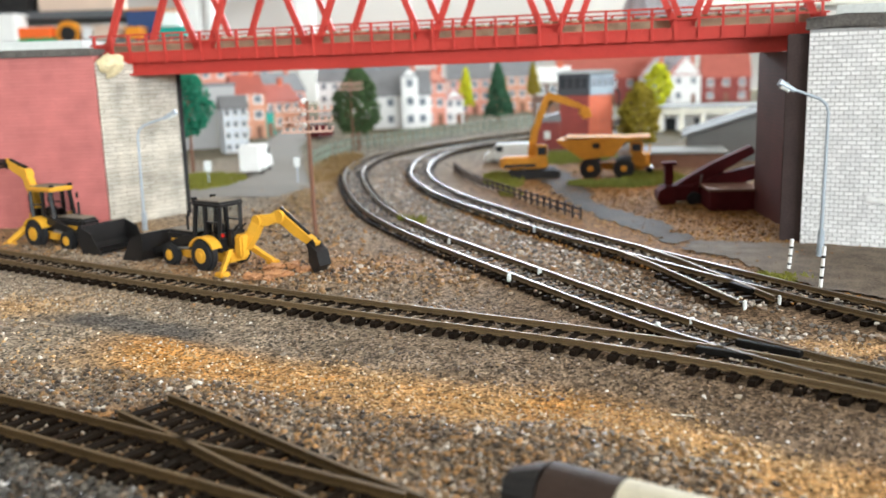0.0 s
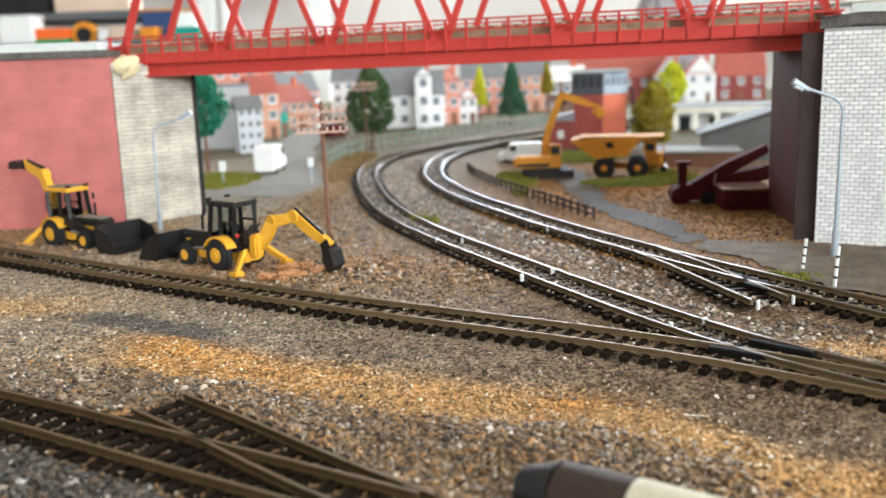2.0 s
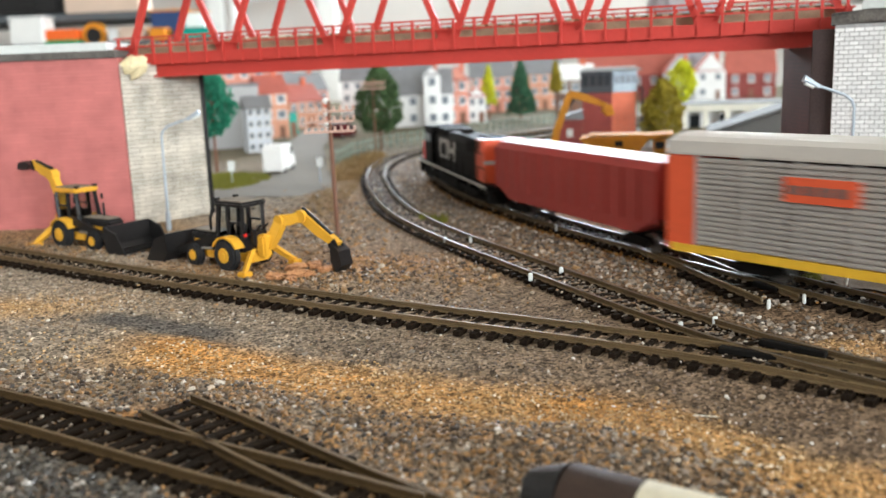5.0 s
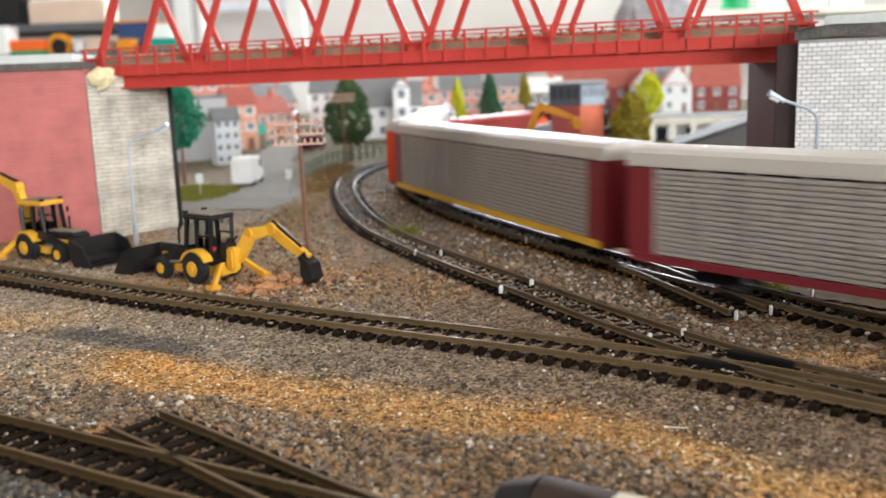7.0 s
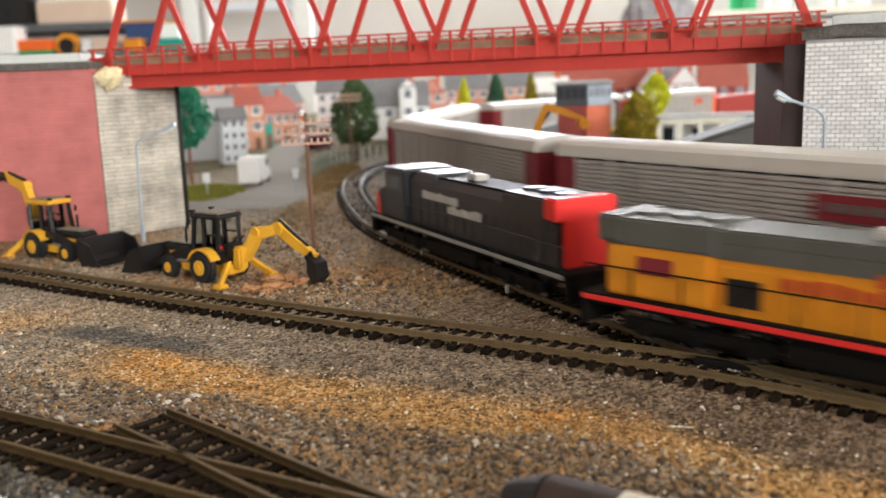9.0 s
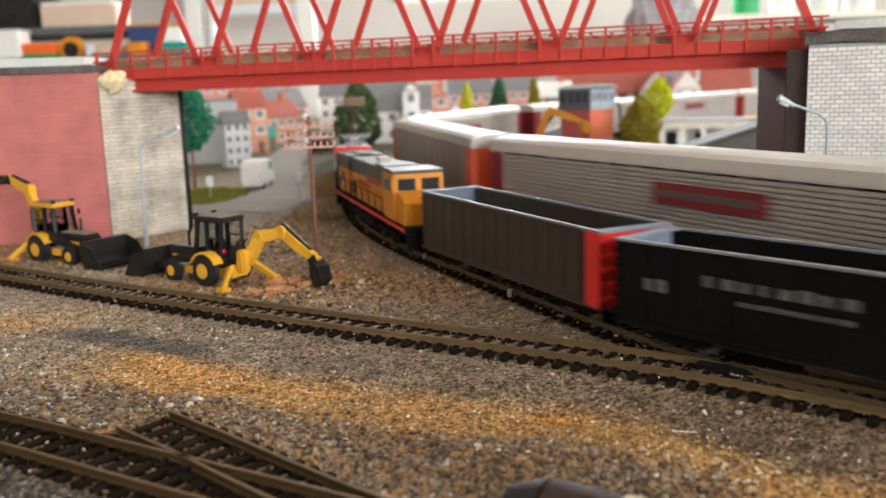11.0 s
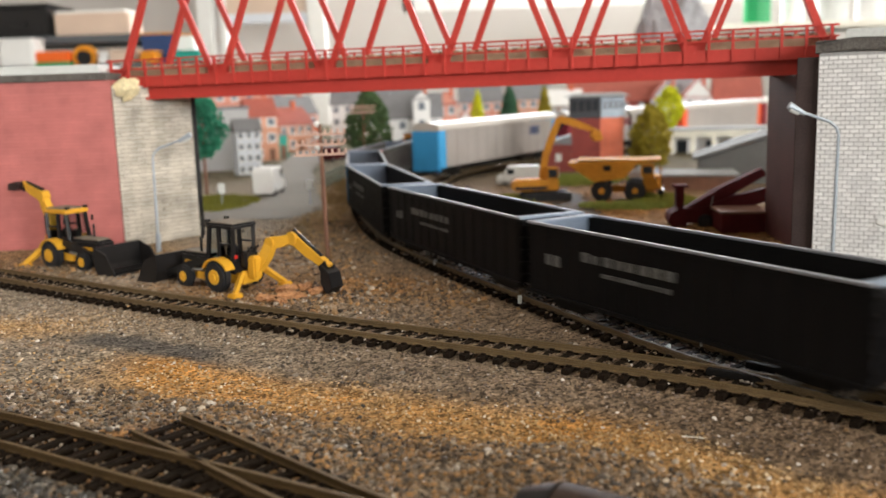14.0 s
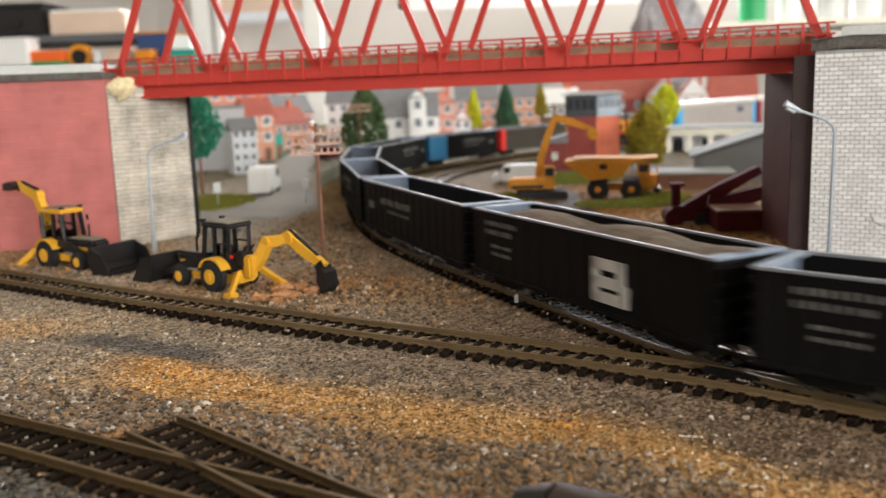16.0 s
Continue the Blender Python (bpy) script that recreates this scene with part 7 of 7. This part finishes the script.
for px, r, h, c in ((0.9654, 0.042, 0.13, "tin_green"), (1.0785, 0.035, 0.12, "white"), (1.2002, 0.05, 0.10, "pale_plank"), (1.3220, 0.045, 0.13, "render_white")):
    bm = bmesh.new()
    rod(bm, (0, 0, 0), (0, 0, h), r, seg=24)
    ob = tagged(mesh_ob("tin", bm, M[c]), "green paint tin on the cream shelf" if c == "tin_green" else "pale tin standing on the cream shelf", "tin", "tins on the shelf")
    ob.matrix_world = pose(px, 2.98, zr)
    part("lid", single(rod, (0, 0, h), (0, 0, h + 0.008), r * 1.04, seg=24), M["steel"], ob)
# rough grey foam rock standing on the layout edge
bm = bmesh.new()
bmesh.ops.create_icosphere(bm, subdivisions=4, radius=1.0)
for v in bm.verts:
    n = noise.noise(v.co * 3) * 0.22 + noise.noise(v.co * 9) * 0.10
    v.co = Vector((v.co.x * 0.10, v.co.y * 0.08, v.co.z * 0.22)) * (1 + n)
ob = tagged(mesh_ob("foam_rock", bm, M["fuzzy_grey"]), "rough pale grey foam rock behind the bridge", "rock")
ob.matrix_world = pose(0.6409, 2.72, 0.19)

# ---- foreground object ----
t = thing("tank_body", pose(0.019, 0.2010, 0.0074, 0, 0, -34.3), "brown model tank body with cream label lying in the ballast", "tank body")
bm = bmesh.new()
rod(bm, (0.004, 0, 0), (0.0225, 0, 0), 0.0085, 0.0085, 28)
part("brown_shell", bm, mat("dark_brown_plastic", (0.04, 0.026, 0.02), 0.55, 0, 0.3, 0.01, 0.001, 0.1, spec=0.12), t)
part("cream_label", single(rod, (0.0225, 0, 0), (0.060, 0, 0), 0.0086, seg=28), mat("cream_label_paper", (0.55, 0.50, 0.38), 0.6, 0, 0.2, 0.01, 0.001, 0.05), t, "cream paper label")
part("end_cap", single(rod, (-0.006, 0, -0.001), (0.004, 0, 0), 0.0060, 0.0084, 20), M["black"], t, "dark broken end cap")
part("label_bar", single(beam, (0.031, -0.0088, 0.002), (0.038, -0.0088, -0.002), 0.001, 0.002), M["black"], t)

# ---- loose ballast and earth ----
ICO = bmesh.new()
bmesh.ops.create_icosphere(ICO, subdivisions=1, radius=1.0)
ICO.verts.ensure_lookup_table()
ICO_V = np.array([v.co[:] for v in ICO.verts])
ICO_F = np.array([[v.index for v in f.verts] for f in ICO.faces])
ICO.free()


def stones(name, places, material, label, flat=0.75, seed=1):
    """Loose grains at (x, y, z, radius), each squashed and turned by chance, as one mesh."""
    rng = np.random.RandomState(seed)
    p = np.array(places)
    n = len(p)
    a = rng.normal(size=(n, 3, 3))
    q, _ = np.linalg.qr(a)
    sc = rng.uniform(0.55, 1.15, (n, 1, 3))
    v = (ICO_V[None] * sc * (1 + rng.uniform(-0.30, 0.30, (n, len(ICO_V), 1)))) @ q
    v = v * p[:, None, 3:4]
    v[:, :, 2] *= flat
    v += p[:, None, :3]
    f = ICO_F[None] + (np.arange(n) * len(ICO_V))[:, None, None]
    me = bpy.data.meshes.new(name)
    me.from_pydata(v.reshape(-1, 3).tolist(), [], f.reshape(-1, 3).tolist())
    me.materials.append(material)
    return tagged(new(name, me), label, "ballast", kind="stuff")


LINE_PTS = {k: TRACK[k][0] for k in "ABCDES"}
ALL_PTS = np.vstack([TRACK[k][0] for k in "ABCDES"])


def track_gap(x, y):
    return float(np.min(np.hypot(ALL_PTS[:, 0] - x, ALL_PTS[:, 1] - y)))


def scatter(n, xr, yr, weight, r0, r1, seed, keep=0.0145, sink=0.25):
    rng = random.Random(seed)
    out = []
    for _ in range(n):
        x, y = rng.uniform(*xr), rng.uniform(*yr)
        if abs(x) > 0.56 * y + 0.03 or rng.random() > weight(x, y):
            continue
        g = track_gap(x, y)
        r = rng.uniform(r0, r1) * (1 if rng.random() < 0.9 else 1.35)
        if g < keep:
            if rng.random() > (0.65 if y < 0.45 else 0.9) or tar(x, y) > 0.3:
                continue
            filled = y > 0.345 - 0.62 * x
            if filled and g > 0.0095 and rng.random() < 0.7:
                continue
            r = min(r, 0.0012 if filled else 0.0009)
            out.append((x, y, 0.0017 if filled else 0.0006, r))
        elif tar(x, y) > 0.3 and rng.random() < 0.93:
            continue
        else:
            out.append((x, y, ground_z(x, y) + r * sink, r))
    return out


GREY = ramp_mat("grey_mixed_ballast", [(0.0, (0.022, 0.016, 0.012)), (0.25, (0.075, 0.052, 0.034)), (0.45, (0.17, 0.115, 0.068)), (0.65, (0.27, 0.165, 0.075)), (0.82, (0.13, 0.112, 0.094)), (0.95, (0.36, 0.29, 0.21)), (1.0, (0.66, 0.60, 0.52))], 0.38, 0.5)
BROWN = ramp_mat("brown_mixed_gravel", [(0.0, (0.04, 0.03, 0.022)), (0.3, (0.12, 0.078, 0.044)), (0.55, (0.26, 0.152, 0.066)), (0.78, (0.37, 0.20, 0.075)), (0.92, (0.20, 0.16, 0.125)), (1.0, (0.54, 0.45, 0.34))], 0.5, 0.3)
SAND = ramp_mat("tan_sand_grains", [(0.0, (0.20, 0.11, 0.04)), (0.35, (0.42, 0.25, 0.095)), (0.8, (0.56, 0.37, 0.17)), (1.0, (0.72, 0.62, 0.47))], 0.5, 0.5)
PALE = ramp_mat("pale_grey_ballast", [(0.0, (0.05, 0.041, 0.033)), (0.3, (0.15, 0.122, 0.096)), (0.6, (0.25, 0.205, 0.162)), (0.8, (0.30, 0.19, 0.10)), (0.94, (0.42, 0.36, 0.295)), (1.0, (0.70, 0.65, 0.58))], 0.5, 0.4)


def w_corner(x, y):
    d = (x + 0.12) * 0.53 + (y - 0.2525) * 0.85
    return 1.0 if d < -0.008 else 0.0


def w_front_grey(x, y):
    if w_corner(x, y):
        return 0.0
    o = strip_off(x, y)
    n = noise.noise((x * 30, y * 30, 5))
    w = 1.0 if o < -0.015 + 0.010 * n else (0.03 if o < 0.02 else 0.1)
    return w * (1.0 if x < -0.09 + 0.05 * n else 0.25)


def w_front_brown(x, y):
    o = strip_off(x, y)
    n = noise.noise((x * 30, y * 30, 9))
    return min(1.0, max(0.0, (-0.010 - o + 0.008 * n) / 0.012)) * (1 if x > -0.10 + 0.04 * n else 0.2) * (1 - w_corner(x, y))


def sand_spot(x, y):
    """The bare tan patch between the two curved tracks."""
    return ((x - 0.148 - 0.5 * (0.334 - y)) / 0.016) ** 2 + ((y - 0.334) / 0.014) ** 2 < 1 + 0.5 * noise.noise((x * 150, y * 150, 3))


def w_sand(x, y):
    return max(math.exp(-((strip_off(x, y) - 0.006 * noise.noise((x * 35, y * 35, 6))) / 0.019) ** 4) * (0.95 if x > -0.13 else 0.3), 1.0 if sand_spot(x, y) else 0.0) + 0.7 * math.exp(-(((x + 0.235) / 0.05) ** 2 + ((y - 0.435) / 0.018) ** 2))


def w_mid_grey(x, y):
    o = strip_off(x, y)
    return 0.85 if o > 0.014 + 0.008 * noise.noise((x * 40, y * 40, 3)) and near_line(x, y, "A") < 0.05 else 0.0


def w_dig(x, y):
    return 1.6 * math.exp(-(((x + 0.045) / 0.065) ** 2 + ((y - 0.475) / 0.040) ** 2)) + 0.45 * math.exp(-(((x + 0.10) / 0.05) ** 2 + ((y - 0.66) / 0.12) ** 2)) + 0.5 * math.exp(-(((x + 0.24) / 0.12) ** 2 + ((y - 0.585) / 0.04) ** 2))


def w_between(x, y):
    db, dc = near_line(x, y, "B"), near_line(x, y, "C")
    if sand_spot(x, y):
        return 0.0
    return 1.0 if (db < 0.06 and dc < 0.055 and x > -0.13 and y < 1.1) or db < 0.013 or dc < 0.013 else 0.0


stones("ballast", scatter(26000, (-0.34, 0.16), (0.20, 0.42), w_front_grey, 0.0004, 0.0014, 1), GREY, "coarse mixed grey ballast stones", seed=1)
stones("ballast", scatter(30000, (-0.20, 0.16), (0.20, 0.42), w_front_brown, 0.0004, 0.0013, 2), BROWN, "coarse brown and rust gravel stones", seed=2)
stones("ballast", scatter(44000, (-0.32, 0.20), (0.20, 0.50), w_sand, 0.0003, 0.0008, 3), SAND, "tan and orange sand grains", seed=3)
GRIT = ramp_mat("pale_tan_grit", [(0.0, (0.08, 0.066, 0.05)), (0.3, (0.21, 0.17, 0.125)), (0.6, (0.34, 0.28, 0.21)), (0.85, (0.42, 0.32, 0.205)), (0.96, (0.52, 0.47, 0.40)), (1.0, (0.75, 0.72, 0.67))], 0.4, 0.5)


MAUVE = ramp_mat("grey_brown_grit", [(0.0, (0.05, 0.035, 0.026)), (0.3, (0.14, 0.098, 0.07)), (0.6, (0.24, 0.178, 0.135)), (0.8, (0.23, 0.14, 0.07)), (0.95, (0.40, 0.34, 0.29)), (1.0, (0.72, 0.68, 0.63))], 0.45, 0.4)


def w_left(x, y):
    return w_mid_grey(x, y) * (1 if x < -0.06 + 0.10 * noise.noise((x * 25, y * 25, 12)) else 0.0)


def w_right(x, y):
    return w_mid_grey(x, y) - w_left(x, y)


stones("ballast", scatter(26000, (-0.34, 0.22), (0.22, 0.56), w_left, 0.0003, 0.0008, 14), GRIT, "fine pale tan grit beside the straight track", seed=14)
stones("ballast", scatter(26000, (-0.34, 0.22), (0.22, 0.56), w_right, 0.0003, 0.0008, 4), MAUVE, "fine brown-grey grit beside the straight track", seed=4)
stones("ballast", scatter(24000, (-0.36, 0.06), (0.40, 0.85), w_dig, 0.0005, 0.0017, 5), BROWN, "rusty brown gravel round the diggers", seed=5)
stones("ballast", scatter(40000, (-0.14, 0.22), (0.28, 1.10), w_between, 0.0007, 0.0016, 6, keep=0.014), PALE, "pale grey ballast between the curved tracks", seed=6)


EARTH = ramp_mat("orange_brown_earth_grains", [(0.0, (0.04, 0.023, 0.01)), (0.4, (0.18, 0.086, 0.024)), (0.8, (0.31, 0.15, 0.042)), (1.0, (0.40, 0.25, 0.10))], 0.8, 0.03)


def w_yard(x, y):
    return 1.3 * math.exp(-(((x - 0.19) / 0.05) ** 2 + ((y - 0.60) / 0.065) ** 2)) + 0.6 * math.exp(-(((x - 0.13) / 0.07) ** 2 + ((y - 0.78) / 0.10) ** 2)) + 0.12 * (1 if 0.13 < x < 0.3 and 0.36 < y < 0.54 else 0)


stones("ballast", scatter(15000, (0.05, 0.30), (0.36, 0.95), w_yard, 0.0004, 0.0011, 8), EARTH, "rusty brown gravel round the yard", seed=8)
# grains kept dark: the shade over the front corner is put into their colour
DARK = ramp_mat("shade_darkened_ballast", [(0.0, (0.015, 0.012, 0.01)), (0.4, (0.05, 0.042, 0.034)), (0.75, (0.10, 0.085, 0.065)), (0.93, (0.14, 0.08, 0.035)), (1.0, (0.40, 0.38, 0.35))], 0.35, 0.6)


stones("ballast", scatter(16000, (-0.20, 0.0), (0.19, 0.30), w_corner, 0.0006, 0.0015, 7, sink=0.8), DARK, "dark ballast beside the front siding, foreground shade in its colour", seed=7)


def w_clump(x, y):
    return max(math.exp(-(((x - cx) / rx) ** 2 + ((y - cy) / ry) ** 2)) for cx, cy, rx, ry in ((0.024, 0.262, 0.012, 0.008), (0.055, 0.240, 0.022, 0.006), (0.040, 0.252, 0.008, 0.006)))


stones("ballast", scatter(2600, (-0.01, 0.10), (0.21, 0.29), w_clump, 0.0005, 0.0012, 21, sink=0.4), PALE, "clumps of pale grey ballast on the front heap", seed=21)


def w_rim(x, y):
    """Orange earth along the outer edge of the inner track's bed."""
    q = LINE_PTS["C"]
    d = np.hypot(q[:, 0] - x, q[:, 1] - y)
    k = int(np.argmin(d))
    return 1.0 if 0.0135 < d[k] < 0.0185 + 0.003 * noise.noise((x * 60, y * 60, 1)) and x < q[k, 0] else 0.0


stones("ballast", scatter(26000, (-0.06, 0.13), (0.46, 0.95), w_rim, 0.0005, 0.0012, 31, sink=0.6), EARTH, "orange earth edge along the inner track bed", seed=31)


def earth_clod(x, y, r, seed):
    bm = bmesh.new()
    bmesh.ops.create_icosphere(bm, subdivisions=3, radius=1.0)
    for v in bm.verts:
        n = noise.noise(v.co * 1.6 + Vector((seed, 0, 0))) * 0.5 + noise.noise(v.co * 5 + Vector((seed, 3, 0))) * 0.4 + noise.noise(v.co * 12 + Vector((seed, 3, 0))) * 0.2
        v.co = Vector((v.co.x * 1.5, v.co.y * 0.9, v.co.z * 0.5)) * r * (1 + n)
    ob = tagged(mesh_ob("earth_clod", bm, M["clod"]), "crumbly orange earth clod dug up by the machine", "earth clod", "earth clods")
    ob.matrix_world = pose(x, y, r * 0.12, 0, 0, seed * 47)


M["clod"] = mat("crumbly_orange_earth", (0.44, 0.22, 0.10), 0.9, 0, 0.5, 0.004, 0.0008, 0.7)
for k, (x, y, r) in enumerate(((-0.098, 0.497, 0.0045), (-0.088, 0.502, 0.0042), (-0.105, 0.474, 0.0045), (-0.092, 0.478, 0.0050), (-0.079, 0.490, 0.0040), (-0.095, 0.467, 0.0035))):
    earth_clod(x, y, r, k + 1)

# black moulded frogs of the turnouts, and a dry straw in the sand
for a, b in (((0.0905, 0.3215), (0.1085, 0.3085)), ((0.1075, 0.3285), (0.1255, 0.3110)), ((0.1310, 0.4430), (0.1430, 0.4145)), ((0.1330, 0.4180), (0.1390, 0.4030))):
    bm = bmesh.new()
    beam(bm, (*a, 0.0030), (*b, 0.0030), 0.0034, 0.0026)
    bmesh.ops.bevel(bm, geom=list(bm.edges), offset=0.0004, segments=1, affect="EDGES")
    tagged(mesh_ob("turnout_frog", bm, M["under"]), "black plastic frog block between turnout rails", "turnout frog", "turnout frogs")
bm = bmesh.new()
rod(bm, (0.0668, 0.2625, 0.0014), (0.0742, 0.2620, 0.0008), 0.00018, 0.00012, 6)
ob = tagged(mesh_ob("straw", bm, M["cream"]), "pale dry straw lying on the sand", "straw")


motions()
